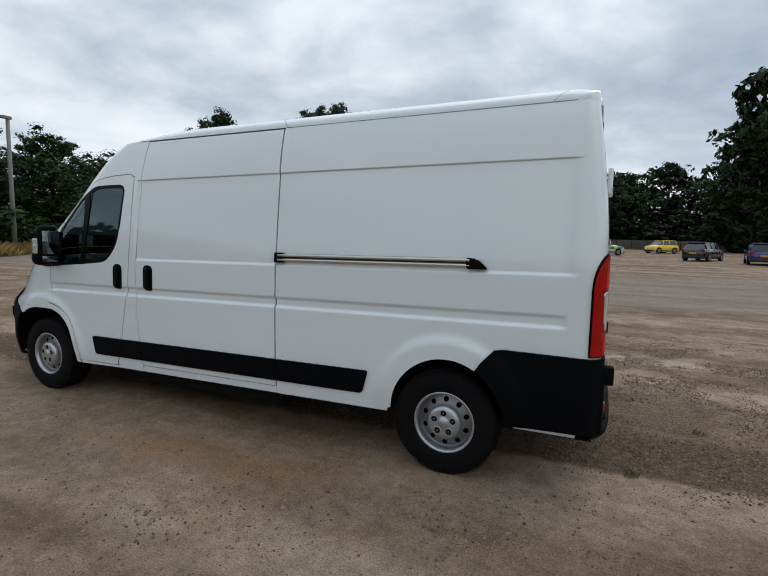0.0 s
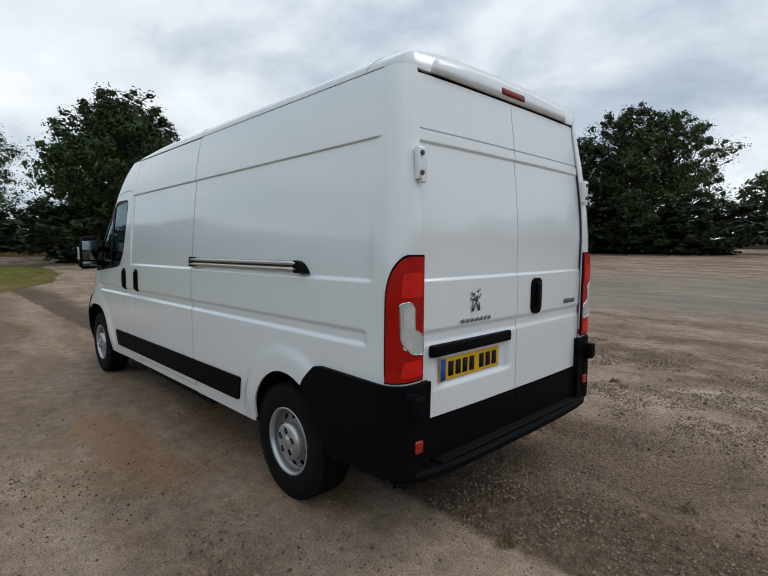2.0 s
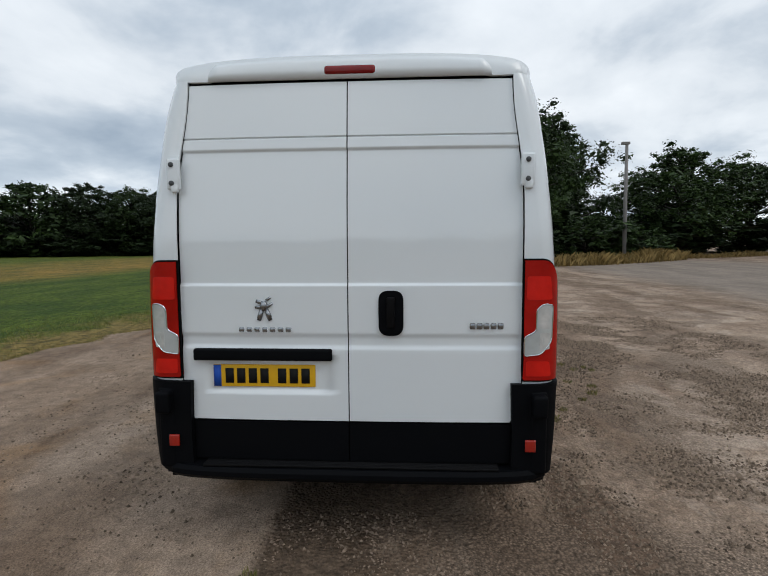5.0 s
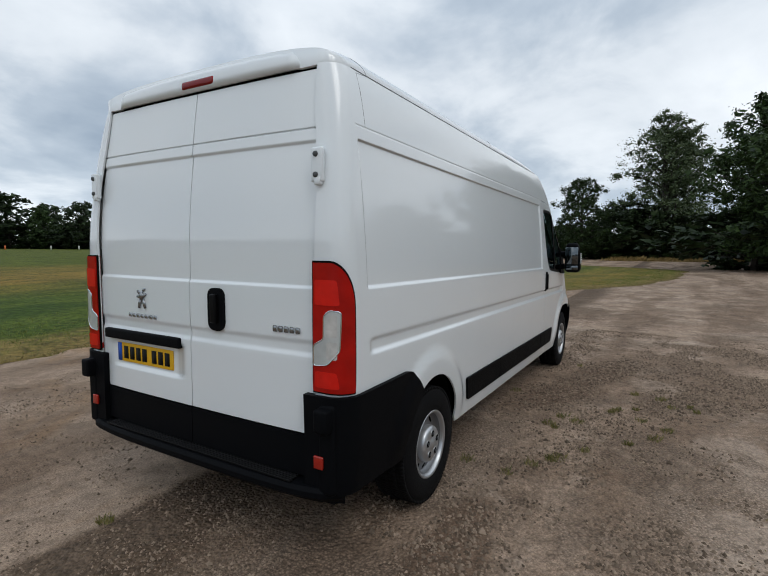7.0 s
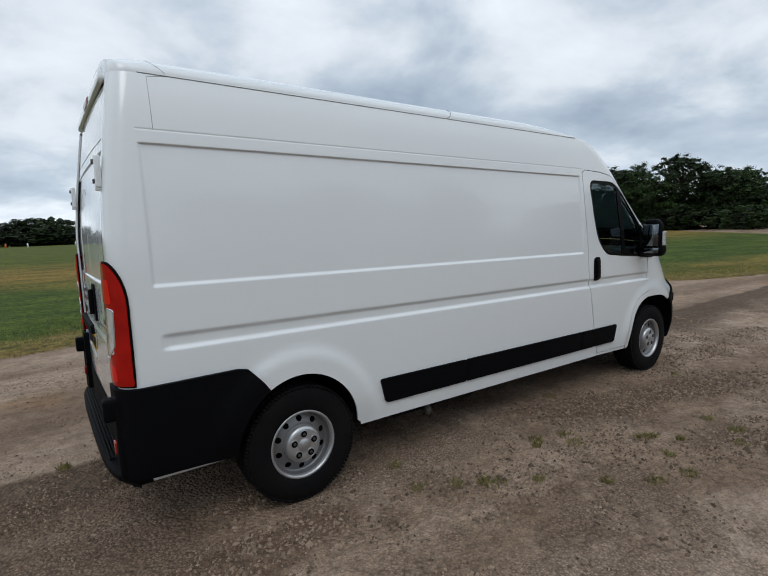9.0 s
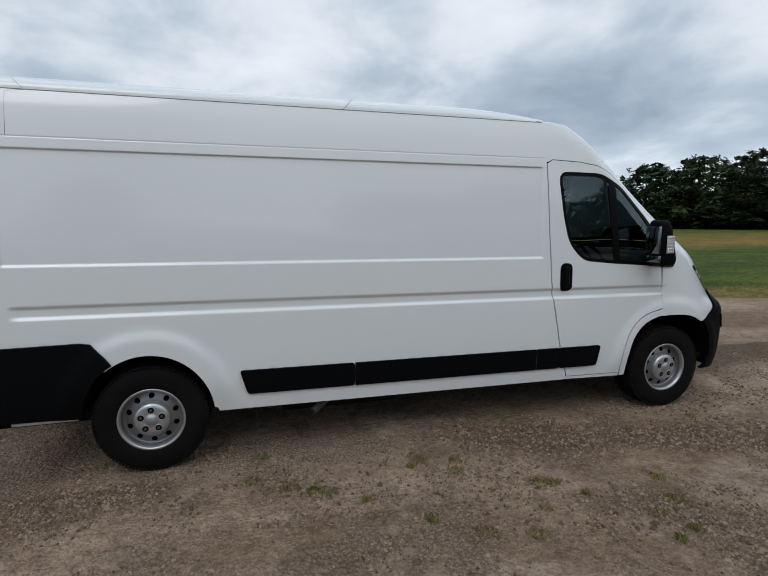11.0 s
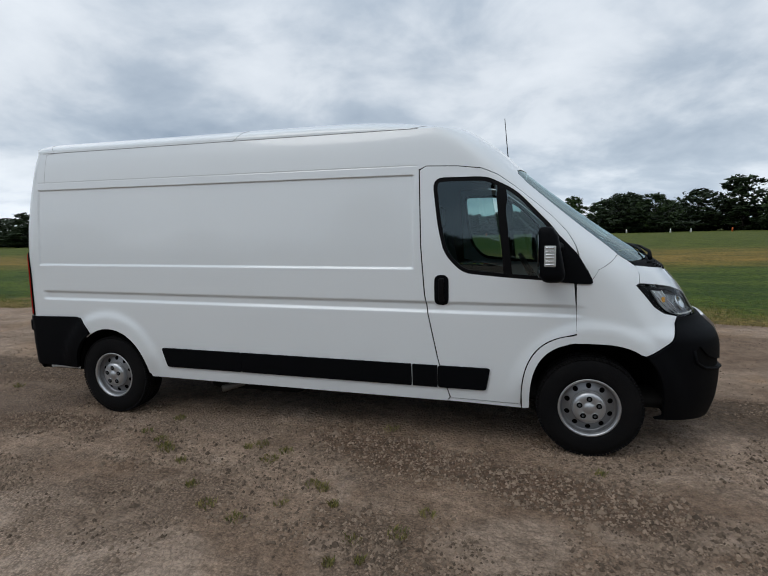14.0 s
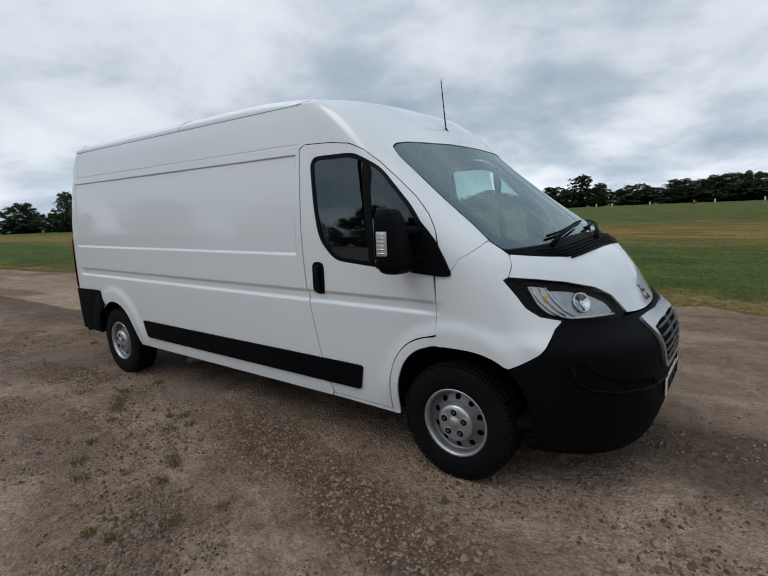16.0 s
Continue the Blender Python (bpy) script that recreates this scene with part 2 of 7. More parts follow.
def curve_fn(xs, ys):
    """A smooth monotone curve through points."""
    xs, ys = np.array(xs, float), np.array(ys, float)
    h, d = np.diff(xs), np.diff(ys) / np.diff(xs)
    m = np.empty_like(ys)
    m[0], m[-1] = d[0], d[-1]
    for i in range(1, len(xs) - 1):
        m[i] = 0 if d[i - 1] * d[i] <= 0 else 3 * (h[i - 1] + h[i]) / ((2 * h[i] + h[i - 1]) / d[i - 1] + (h[i] + 2 * h[i - 1]) / d[i])

    def f(x):
        if x <= xs[0]:
            return ys[0] + m[0] * (x - xs[0])
        if x >= xs[-1]:
            return ys[-1] + m[-1] * (x - xs[-1])
        i = int(np.searchsorted(xs, x)) - 1
        t = (x - xs[i]) / h[i]
        return (2 * t**3 - 3 * t * t + 1) * ys[i] + (t**3 - 2 * t * t + t) * h[i] * m[i] + (3 * t * t - 2 * t**3) * ys[i + 1] + (t**3 - t * t) * h[i] * m[i + 1]
    return f


def step(a, b, x):
    t = min(max((x - a) / (b - a), 0.0), 1.0)
    return t * t * t * (t * (6 * t - 15) + 10)


# ---- the van's skin: x forward from the front axle, z up; the body sits a little nose-down ----
RAKE = 0.012
R_ARCH = (-4.035, 0.35, 0.388, 0.412)  # centre, half length, height
F_ARCH = (0.03, 0.35, 0.43, 0.491)
JOINT = [0.005, 0.014]  # depth of the roof joint and softness of the recess ends, set for each side
SIDE_W = curve_fn((0.28, 0.45, 0.65, 1.0, 1.34, 1.7, 2.02, 2.10, 2.25, 2.36, 2.46), (0.985, 1.008, 1.020, 1.026, 1.022, 0.999, 0.966, 0.956, 0.930, 0.900, 0.865))
NOSE_0 = curve_fn((0.2, 0.95, 1.05, 1.34, 1.6, 1.888, 2.0, 2.1, 2.2, 2.36, 2.46), (0.10, 0.10, 0.06, -0.16, -0.40, -0.65, -0.73, -0.82, -0.93, -1.16, -1.35))
NOSE_F = curve_fn((0.2, 0.3, 0.45, 0.6, 0.78, 0.87, 0.93, 0.98, 1.05, 1.15, 1.25, 1.335, 1.36, 1.70, 2.045, 2.12, 2.2, 2.28, 2.36, 2.42, 2.46), (0.84, 0.90, 0.945, 0.955, 0.95, 0.925, 0.875, 0.84, 0.80, 0.745, 0.67, 0.585, 0.55, 0.050, -0.40, -0.485, -0.57, -0.675, -0.80, -0.95, -1.10))
NOSE_N = curve_fn((0.2, 0.85, 0.98, 1.1, 1.34, 1.7, 2.0, 2.36), (3.0, 3.0, 2.35, 2.3, 2.5, 2.6, 2.7, 3.0))
REAR_R = 0.095


def rear_x(z):
    return -4.955 + 0.092 * max(0.0, (z - 1.55) / 0.8) ** 1.34


def recess(x, z, x0, x1, z0, z1, w=0.022):
    return step(x0 - w, x0 + w, x) * (1 - step(x1 - w, x1 + w, x)) * step(z0 - w, z0 + w, z) * (1 - step(z1 - w, z1 + w, z))


def half_width(x, z):
    w = SIDE_W(z)
    q = JOINT[1]
    w -= 0.011 * step(1.321, 1.349, z) * (1 - step(2.009, 2.018, z)) * step(-4.77 - q, -4.77 + q, x) * (1 - step(-1.239, -1.211, x))
    w -= 0.016 * (1 - step(1.068, 1.104, z)) * step(1.004, 1.038, z) * step(-4.78, -4.70, x) * (1 - step(-0.2, 0.0, x))
    w -= JOINT[0] * recess(x, z, -4.78, -1.19, 2.0785, 2.0825, 0.0025)  # roof joint
    for cx, cz, rx, rz in (R_ARCH, F_ARCH):
        d = math.hypot((x - cx) / (rx + 0.195), max(z - cz, 0) / (rz + 0.195))
        w += 0.021 * (1 - step(0.80, 1.0, d)) * step(0.28, 0.60, z)
    return w


def corner_x(z):
    return rear_x(z) + REAR_R


def edge_x(z, y):
    """Where the skin, unrolled round the rear corner, is y from the middle."""
    return corner_x(z) - REAR_R * math.pi / 2 - (half_width(corner_x(z), z) - REAR_R - y)


def skin(x, z, side=1, off=0.0):
    """A point of the skin; x runs on past the corner behind (metres) and round the nose before (0 to 1)."""
    def at(x, z):
        n0 = NOSE_0(z)
        if x > n0:
            th, n = min(x - n0, 1.0) * math.pi / 2, NOSE_N(z)
            px = n0 + (NOSE_F(z) - n0) * math.sin(th) ** (2 / n)
            py = half_width(px, z) * max(math.cos(th), 0.0) ** (2 / n)
        else:
            xc = corner_x(z)
            if x >= xc:
                px, py = x, half_width(x, z)
            else:
                w, th = half_width(xc, z), (xc - x) / REAR_R
                if th < math.pi / 2:
                    px, py = xc - REAR_R * math.sin(th), w - REAR_R * (1 - math.cos(th))
                else:
                    px, py = rear_x(z), w - REAR_R - (xc - x - REAR_R * math.pi / 2)
        return Vector((px, py, z - RAKE * (px + 2.5)))
    p, e = at(x, z), 0.003
    xn = min(x, NOSE_0(z) + 0.975)
    n = (at(xn + e, z) - at(xn - e, z)).cross(at(xn, z + e) - at(xn, z - e)) * -1
    n = n.normalized() if n.length > 1e-12 else Vector((1, 0, 0))
    if x - NOSE_0(z) > 0.94:
        n.y *= max(0.0, 1 - (x - NOSE_0(z) - 0.94) / 0.05)
        n.normalize()
    if n.dot(Vector((0.02 if x > -0.5 else -0.02, 1, 0.02)) if x < NOSE_0(z) + 0.6 else Vector((1, 0.3, 0.4))) < 0:
        n = -n
    p = p + n * off
    return Vector((p.x, p.y * side, p.z)), Vector((n.x, n.y * side, n.z))


def nx(x, z):
    """Unrolled x of a point of the nose, from its true x."""
    n0 = NOSE_0(z)
    if x <= n0:
        return x
    s = min((x - n0) / (NOSE_F(z) - n0), 1.0)
    return n0 + math.asin(s ** (NOSE_N(z) / 2)) / (math.pi / 2)


def ny(y, z):
    """The same from its distance from the middle."""
    n0 = NOSE_0(z)
    return n0 + math.acos(min(1.0, (y / half_width(min(n0, 0.4), z)) ** (NOSE_N(z) / 2))) / (math.pi / 2)


def inside_many(p, poly):
    q = np.array(poly)
    x1, z1, x2, z2 = q[:, 0], q[:, 1], np.roll(q[:, 0], 1), np.roll(q[:, 1], 1)
    x, z = p[:, :1], p[:, 1:]
    return (((z1 > z) != (z2 > z)) & (x < (x2 - x1) * (z - z1) / np.where(z2 == z1, 1e-12, z2 - z1) + x1)).sum(1) % 2 == 1


def far_from(p, poly, d):
    if not len(p):
        return np.zeros(0, bool)
    a = np.array(poly)
    e = np.roll(a, -1, 0) - a
    r = p[:, None] - a[None]
    t = np.clip((r * e).sum(2) / ((e * e).sum(1) + 1e-12), 0, 1)
    return (((r - t[..., None] * e) ** 2).sum(2) > d * d).all(1)


def fine(poly, d):
    o = []
    for (x1, z1), (x2, z2) in zip(poly, poly[1:] + poly[:1]):
        k = max(1, int(math.hypot(x2 - x1, z2 - z1) / d))
        o += [(x1 + (x2 - x1) * i / k, z1 + (z2 - z1) * i / k) for i in range(k)]
    return o


CREASES = sorted([1.004 + 0.0057 * i for i in range(7)] + [1.068 + 0.006 * i for i in range(7)] + [1.32 + 0.005 * i for i in range(7)] + [1.996, 2.003] + [2.008 + 0.0022 * i for i in range(6)] + [2.024, 2.032] + [2.062, 2.071] + [2.0755 + 0.0018 * i for i in range(6)] + [2.090, 2.098] + [1.983 + 0.004 * i for i in range(4)] + [2.0505 + 0.0019 * i for i in range(9)])


def on_creases(loop):
    """The loop with points added where it crosses a crease."""
    o = []
    for (x1, z1), (x2, z2) in zip(loop, loop[1:] + loop[:1]):
        o.append((x1, z1))
        for c in CREASES if z2 > z1 else CREASES[::-1]:
            if min(z1, z2) + 5e-4 < c < max(z1, z2) - 5e-4:
                o.append((x1 + (x2 - x1) * (c - z1) / (z2 - z1), c))
    return o


def panel(name, outline, side, mat, parent, label="", off=0.0, depth=0.012, holes=(), gx=0.05, gz=0.04, surface=skin, creases=True, edge=0.03):
    """A sheet of the skin, bounded by an outline in unrolled x and z, with turned-in edges."""
    from mathutils.geometry import delaunay_2d_cdt
    loops = [fine([tuple(p) for p in lp], edge) for lp in (outline, *holes)]
    if creases:
        loops = [on_creases(lp) for lp in loops]
    pts, edges = [], []
    for lp in loops:
        k = len(pts)
        pts += [Vector(p) for p in lp]
        edges += [(k + i, k + (i + 1) % len(lp)) for i in range(len(lp))]
    xs, zs = [p[0] for p in loops[0]], [p[1] for p in loops[0]]
    gxs = np.arange(min(xs) + gx / 2, max(xs), gx)
    gzs = list(np.arange(min(zs) + gz / 2, max(zs), gz))
    if creases:
        gzs = sorted([q for q in gzs if all(abs(q - c) > 0.008 for c in CREASES)] + [c for c in CREASES if min(zs) < c < max(zs)])
        gxs = sorted(list(gxs) + [c + k * 0.007 for c in (-4.77, -1.225) for k in (-2, -1, 0, 1, 2)])
    gp = np.array([(x, z) for x in gxs for z in gzs])
    if len(gp):
        ok = inside_many(gp, loops[0])
        for h in loops[1:]:
            ok &= ~inside_many(gp, h)
        gp = gp[ok]
        for lp in loops:
            gp = gp[far_from(gp, lp, 0.007)]
        pts += [Vector(p) for p in gp]
    vs, _, fs, *_ = delaunay_2d_cdt(pts, edges, [], 0, 1e-6)
    me = bpy.data.meshes.new(name)
    fc = np.array([[sum(vs[i].x for i in f) / 3, sum(vs[i].y for i in f) / 3] for f in fs])
    ok = inside_many(fc, loops[0])
    for h in loops[1:]:
        ok &= ~inside_many(fc, h)
    keep = [tuple(f) for f, k in zip(fs, ok) if k]
    co, no = zip(*[surface(v.x, v.y, side, off) for v in vs])
    co, no = list(co), list(no)
    if keep:
        if sum((co[j] - co[i]).cross(co[k] - co[i]).dot(no[i]) for i, j, k in keep) < 0:
            keep = [f[::-1] for f in keep]
    if depth:
        count = {}
        for f in keep:
            for i in range(len(f)):
                count.setdefault(frozenset((f[i], f[(i + 1) % len(f)])), []).append((f[i], f[(i + 1) % len(f)]))
        dup = {}
        for es in count.values():
            if len(es) == 1:
                i, j = es[0]
                q = []
                for v in (i, j):
                    if v not in dup:
                        dup[v] = (len(co), len(co) + 1)
                        co += [co[v], co[v] - no[v] * depth]
                        no += [None, None]
                    q.append(dup[v])
                t = co[j] - co[i]
                sd = t.cross(no[i]).normalized() if t.length > 1e-9 else no[i]
                for k in (*q[0], *q[1]):
                    no[k] = sd if no[k] is None else (no[k] + sd).normalized()
                keep.append((q[1][0], q[0][0], q[0][1], q[1][1]))
    me.from_pydata([tuple(c) for c in co], [], keep)
    for f in me.polygons:
        f.use_smooth = True
    me.normals_split_custom_set_from_vertices([tuple(n) if n is not None else (0, 0, 1) for n in no])
    me.materials.append(mat)
    ob = new(name, me)
    ob.parent = parent
    if label:
        ob["label"] = label
    return ob


def arc(c, grow, a0, a1, k=18):
    """Part of a wheel arch: round behind, squarer in front."""
    e = 2 / 2.8 if c is F_ARCH else 1.0
    o = []
    for i in range(k + 1):
        a = radians(a0 + (a1 - a0) * i / k)
        o.append((c[0] + (c[2] + grow) * math.copysign(abs(math.cos(a)) ** e, math.cos(a)), c[1] + (c[3] + grow) * math.copysign(abs(math.sin(a)) ** e, math.sin(a))))
    return [(nx(x, z), z) for x, z in o]


def rounded(poly, r, k=5):
    """Rounds a polygon's corners."""
    o = []
    for i, p in enumerate(poly):
        p, a, b = Vector(p), Vector(poly[i - 1]), Vector(poly[(i + 1) % len(poly)])
        ra = min(r, (a - p).length * 0.45); rb = min(r, (b - p).length * 0.45)
        s, e = p + (a - p).normalized() * ra, p + (b - p).normalized() * rb
        o += [tuple((1 - t) ** 2 * s + 2 * t * (1 - t) * p + t * t * e) for t in [j / k for j in range(k + 1)]]
    return o


van = thing("delivery_van", (0, 0, 0), "long white high-roofed panel van with black bumpers parked on gravel", "van")
SILL = 0.345
door_rear = [(-0.955, SILL + 0.025), (-1.0, 0.50), (-1.045, 0.66), (-1.115, 1.0), (-1.14, 1.15), (-1.165, 1.5), (-1.178, 2.045)]
door_top = [(-1.13, 2.075), (-0.90, 2.066), (-0.74, 2.045), (-0.62, 1.995), (-0.504, 1.912), (-0.37, 1.80), (-0.247, 1.692), (-0.16, 1.595), (-0.105, 1.50)]
door_top = [(nx(x, z), z) for x, z in door_top]
door_front = [(nx(-0.098, 1.3), 1.3), (-0.095, 1.05), (-0.09, 0.903)]
door_arch = arc(F_ARCH, 0.055, 99, 178.6, 16)
window = rounded([(-1.068, 1.975), (-0.70, 1.972), (-0.50, 1.875), (-0.26, 1.62), (-0.185, 1.50), (-0.185, 1.268), (-0.55, 1.29), (-0.86, 1.318), (-0.985, 1.45), (-1.03, 1.65)], 0.07)
window = [(nx(x, z), z) for x, z in window]


def shrink(poly, d):
    c = Vector((sum(p[0] for p in poly) / len(poly), sum(p[1] for p in poly) / len(poly)))
    o = []
    for i, p in enumerate(poly):
        t = Vector(poly[(i + 1) % len(poly)]) - Vector(poly[i - 1])
        n = Vector((-t.y, t.x)).normalized()
        if n.dot(c - Vector(p)) < 0:
            n = -n
        o.append(tuple(Vector(p) + n * d))
    return o


def cut(poly, x, keep_less):
    """The part of a convex-ish outline on one side of a leaning line x + lean * z."""
    lean = lambda p: p[0] + 0.165 * (p[1] - 1.6)
    o = []
    for i, p in enumerate(poly):
        q = poly[(i + 1) % len(poly)]
        a, b = lean(p) - x, lean(q) - x
        if (a <= 0) == keep_less:
            o.append(p)
        if (a <= 0) != (b <= 0):
            t = a / (a - b)
            o.append((p[0] + (q[0] - p[0]) * t, p[1] + (q[1] - p[1]) * t))
    return o


for side in (1, -1):
    JOINT[:] = (0.0, 0.05) if side > 0 else (0.0022, 0.014)
    # front door with its window
    door_line = door_rear + door_top + door_front + door_arch[1:] + [(-0.457, SILL + 0.02)]
    door = panel("front_door", shrink(door_line, 0.003), side, M_WHITE, van, "white front cab door", holes=[shrink(window, -0.014)], gx=0.034, gz=0.028)
    frame_ob = panel("window_frame", shrink(window, -0.014), side, M_GLOSSBLACK, door, "black window surround", off=-0.004, holes=[shrink(window, 0.014)], creases=False, edge=0.02)
    pane = shrink(window, 0.010)
    for nm, less in (("window_glass", True), ("quarter_glass", False)):
        g = panel(nm, cut(pane, -0.605 + (-0.012 if less else 0.012), less), side, M_GLASS, door, "dark tinted glass", off=-0.009, depth=0.0, creases=False)
        g.visible_shadow = False
    bar = [(-0.643, 1.965), (-0.587, 1.965), (-0.516, 1.268), (-0.572, 1.268)]
    panel("window_divider", bar, side, M_GLOSSBLACK, door, "black upright bar", off=-0.005, depth=0.012, creases=False)
    sail = [(nx(x, z), z) for x, z in rounded([(-0.225, 1.580), (-0.098, 1.445), (0.0, 1.275), (0.005, 1.245), (-0.04, 1.24), (-0.27, 1.255)], 0.025)]
    panel("mirror_base", sail, side, M_BLACK, door, "black plastic mirror mount", off=0.010, depth=0.014, creases=False, edge=0.02)
    # door handle: a black oval recess with a grip across it
    hz, hx = 1.18, -1.015
    for k, (cx, par) in enumerate(((hx, door), (-1.385, None))):
        if par is None and side < 0:
            continue
        handles = [] if k == 0 else handles
        oval = rounded([(cx - 0.052, hz - 0.11), (cx + 0.052, hz - 0.11), (cx + 0.052, hz + 0.11), (cx - 0.052, hz + 0.11)], 0.05, 8)
        handles.append((oval, cx, par))
    for oval, cx, par in handles:
        if par is None:
            continue
        h = panel("door_handle", oval, side, M_BLACK, par, "black plastic pull handle", off=0.006, depth=0.01, creases=False, edge=0.015)
        bm = bmesh.new()
        p, n = skin(cx, hz, side, 0.012)
        add_box(bm, (-0.020, -0.010, -0.085), (0.020, 0.012, 0.085), 0.009, 3, Matrix.Translation(p))
        part("grip", bm, M_GLOSSBLACK, h)
    # fender with the lip that runs round the wheel arch
    lip = arc(F_ARCH, 0.0, 52, 179.9, 34)
    outer = [(-0.085, 0.896)] + [(-0.09, 0.896)] + arc(F_ARCH, 0.052, 101, 178.8, 16)
    hl_low = [(0.280, 1.232), (0.355, 1.144), (0.399, 1.086), (0.466, 1.040), (0.556, 1.018)]
    edge_line = [(0.556, 1.006), (0.532, 0.941), (0.506, 0.872), (0.43, 0.815), (0.342, 0.768)]
    fender = [(nx(-0.09, 0.896), 0.896), (-0.092, 1.05), (nx(-0.094, 1.27), 1.27), (nx(0.0, 1.27), 1.27), (nx(0.037, 1.336), 1.336), (ny(0.905, 1.430), 1.430), (ny(0.892, 1.433), 1.433), (ny(0.885, 1.40), 1.40), (ny(0.878, 1.361), 1.361), (ny(0.906, 1.30), 1.30), (ny(0.937, 1.243), 1.243)]
    fender += [(nx(x, z), z) for x, z in hl_low + edge_line]
    fender += lip[1:] + [(-0.40, 0.338), (-0.447, 0.336)] + outer[::-1][1:]
    panel("front_wing", shrink(fender, 0.002), side, M_WHITE, van, "white front wing", gx=0.03, gz=0.026)
    # cab pillar and the brow over the windscreen
    top_x = lambda z: NOSE_0(z) + 1.03
    ws = [(ny(y, z), z) for y, z in ((0.0, 2.065), (0.25, 2.063), (0.416, 2.055), (0.7, 2.048), (0.797, 2.035), (0.838, 2.008), (0.856, 1.94), (0.867, 1.7), (0.88, 1.52), (0.892, 1.435))]
    jx = -1.184 if side < 0 else -1.182
    pillar = [(jx, 2.052), (jx, 2.352)] + [(NOSE_0(2.352) + u, 2.352) for u in (0.0, 0.25, 0.5, 0.75, 1.03)] + [(top_x(z), z) for z in (2.3, 2.2, 2.1)] + ws + [(ny(0.905, 1.431), 1.431), (nx(0.037, 1.337), 1.337), (nx(0.0, 1.273), 1.273), (nx(-0.088, 1.272), 1.272)] + [(x + 0.001, z + 0.003) for x, z in door_top[::-1]]
    panel("cab_pillar", pillar, side, M_WHITE, van, "white pillar and brow over the windscreen", depth=0.006)
    # cargo side with the rear pillar
    rear_edge = [(edge_x(z, 0.855 - 0.05 * step(1.7, 2.36, z)), z) for z in np.linspace(0.62, 2.352, 28)]
    arch_r = arc(R_ARCH, 0.0, 128, 4, 26)
    lower = [(-3.62, SILL), (-0.98, SILL)] if side < 0 else [(-3.62, SILL), (-2.70, SILL)]
    low = [(edge_x(0.62, 0.855), 0.62), (-4.40, 0.62), (-4.40, 0.70)] + arch_r + [(-3.628, 0.37)]
    if side < 0:
        line = low + lower[:1] + [(-0.985, SILL), (-0.965, SILL + 0.03)] + [(x - 0.006, z) for x, z in door_rear[1:]] + [(-1.184, 2.06), (-1.184, 2.352)] + rear_edge[::-1][:-1]
        panel("cargo_side", line, side, M_WHITE, van, "white ribbed cargo side", gx=0.036, gz=0.03)
    else:
        line = low + lower[:1] + [(-2.7035, SILL), (-2.7035, 2.352)] + rear_edge[::-1][:-1]
        panel("cargo_side", line, side, M_WHITE, van, "white ribbed cargo side", gx=0.036, gz=0.03)
        slide = [(-1.285, SILL + 0.06), (-2.692, SILL + 0.06), (-2.692, 2.345), (-1.312, 2.345), (-1.27, 2.05), (-1.235, 1.3), (-1.25, 0.8)]
        sliding = panel("sliding_door", slide, side, M_WHITE, van, "white sliding side door")
        for oval, cx, par in handles:
            if par is None:
                h = panel("door_handle", oval, side, M_BLACK, sliding, "black plastic pull handle", off=0.006, depth=0.01, creases=False, edge=0.015)
                p, n = skin(cx, hz, side, 0.012)
                part("grip", box((-0.020, -0.010, -0.085), (0.020, 0.012, 0.085), 0.009, 3, Matrix.Translation(p)), M_GLOSSBLACK, h)
        post = [(-1.279, SILL + 0.03), (-0.97, SILL + 0.03)] + [(x - 0.006, z) for x, z in door_rear[1:]] + [(-1.182, 2.06), (-1.182, 2.352), (-1.305, 2.352), (-1.264, 2.05), (-1.229, 1.3), (-1.244, 0.8)]
        panel("door_post", post, side, M_WHITE, van, "white pillar between the doors")
        flap = [(-1.235, 0.70), (-1.105, 0.70), (-1.11, 0.93), (-1.225, 0.93)]
        panel("fuel_flap", flap, side, M_WHITE, van, "white fuel filler flap", off=0.003, depth=0.012, creases=False)
        panel("side_sill", [(-2.70, SILL), (-0.97, SILL), (-0.955, SILL + 0.022), (-1.28, SILL + 0.052), (-2.694, SILL + 0.052)], side, M_WHITE, van, "white sill", off=-0.004)
    if side < 0:
        panel("side_sill", [(-0.98, SILL), (-0.452, SILL - 0.010), (-0.456, SILL + 0.016), (-0.96, SILL + 0.022)], side, M_WHITE, van, "white sill", off=-0.004)
    else:
        panel("side_sill", [(-0.97, SILL), (-0.452, SILL - 0.010), (-0.456, SILL + 0.016), (-0.955, SILL + 0.02)], side, M_WHITE, van, "white sill", off=-0.004)
    # black rubbing strips
    cuts = (-3.48, -2.697, -1.282, -1.05, -0.665) if side > 0 else (-3.48, -2.697, -1.245, -1.05, -0.665)
    for i, (x0, x1) in enumerate(zip(cuts, cuts[1:])):
        l0, l1 = (0.045 if i == 0 else 0.0), (0.03 if i == len(cuts) - 2 else 0.0)
        g0, g1 = (0.005 if abs(q + 1.26) < 0.03 else 0.002 for q in (x0, x1))
        strip = [(x0 + l0 + g0, 0.452), (x1 - l1 - g1, 0.452), (x1 - g1, 0.618), (x0 + g0, 0.618)]
        panel("rubbing_strip", rounded(strip, 0.022 if l0 or l1 else 0.004, 4), side, M_BLACK, van, "black plastic rubbing strip", off=0.014, depth=0.018, creases=False)
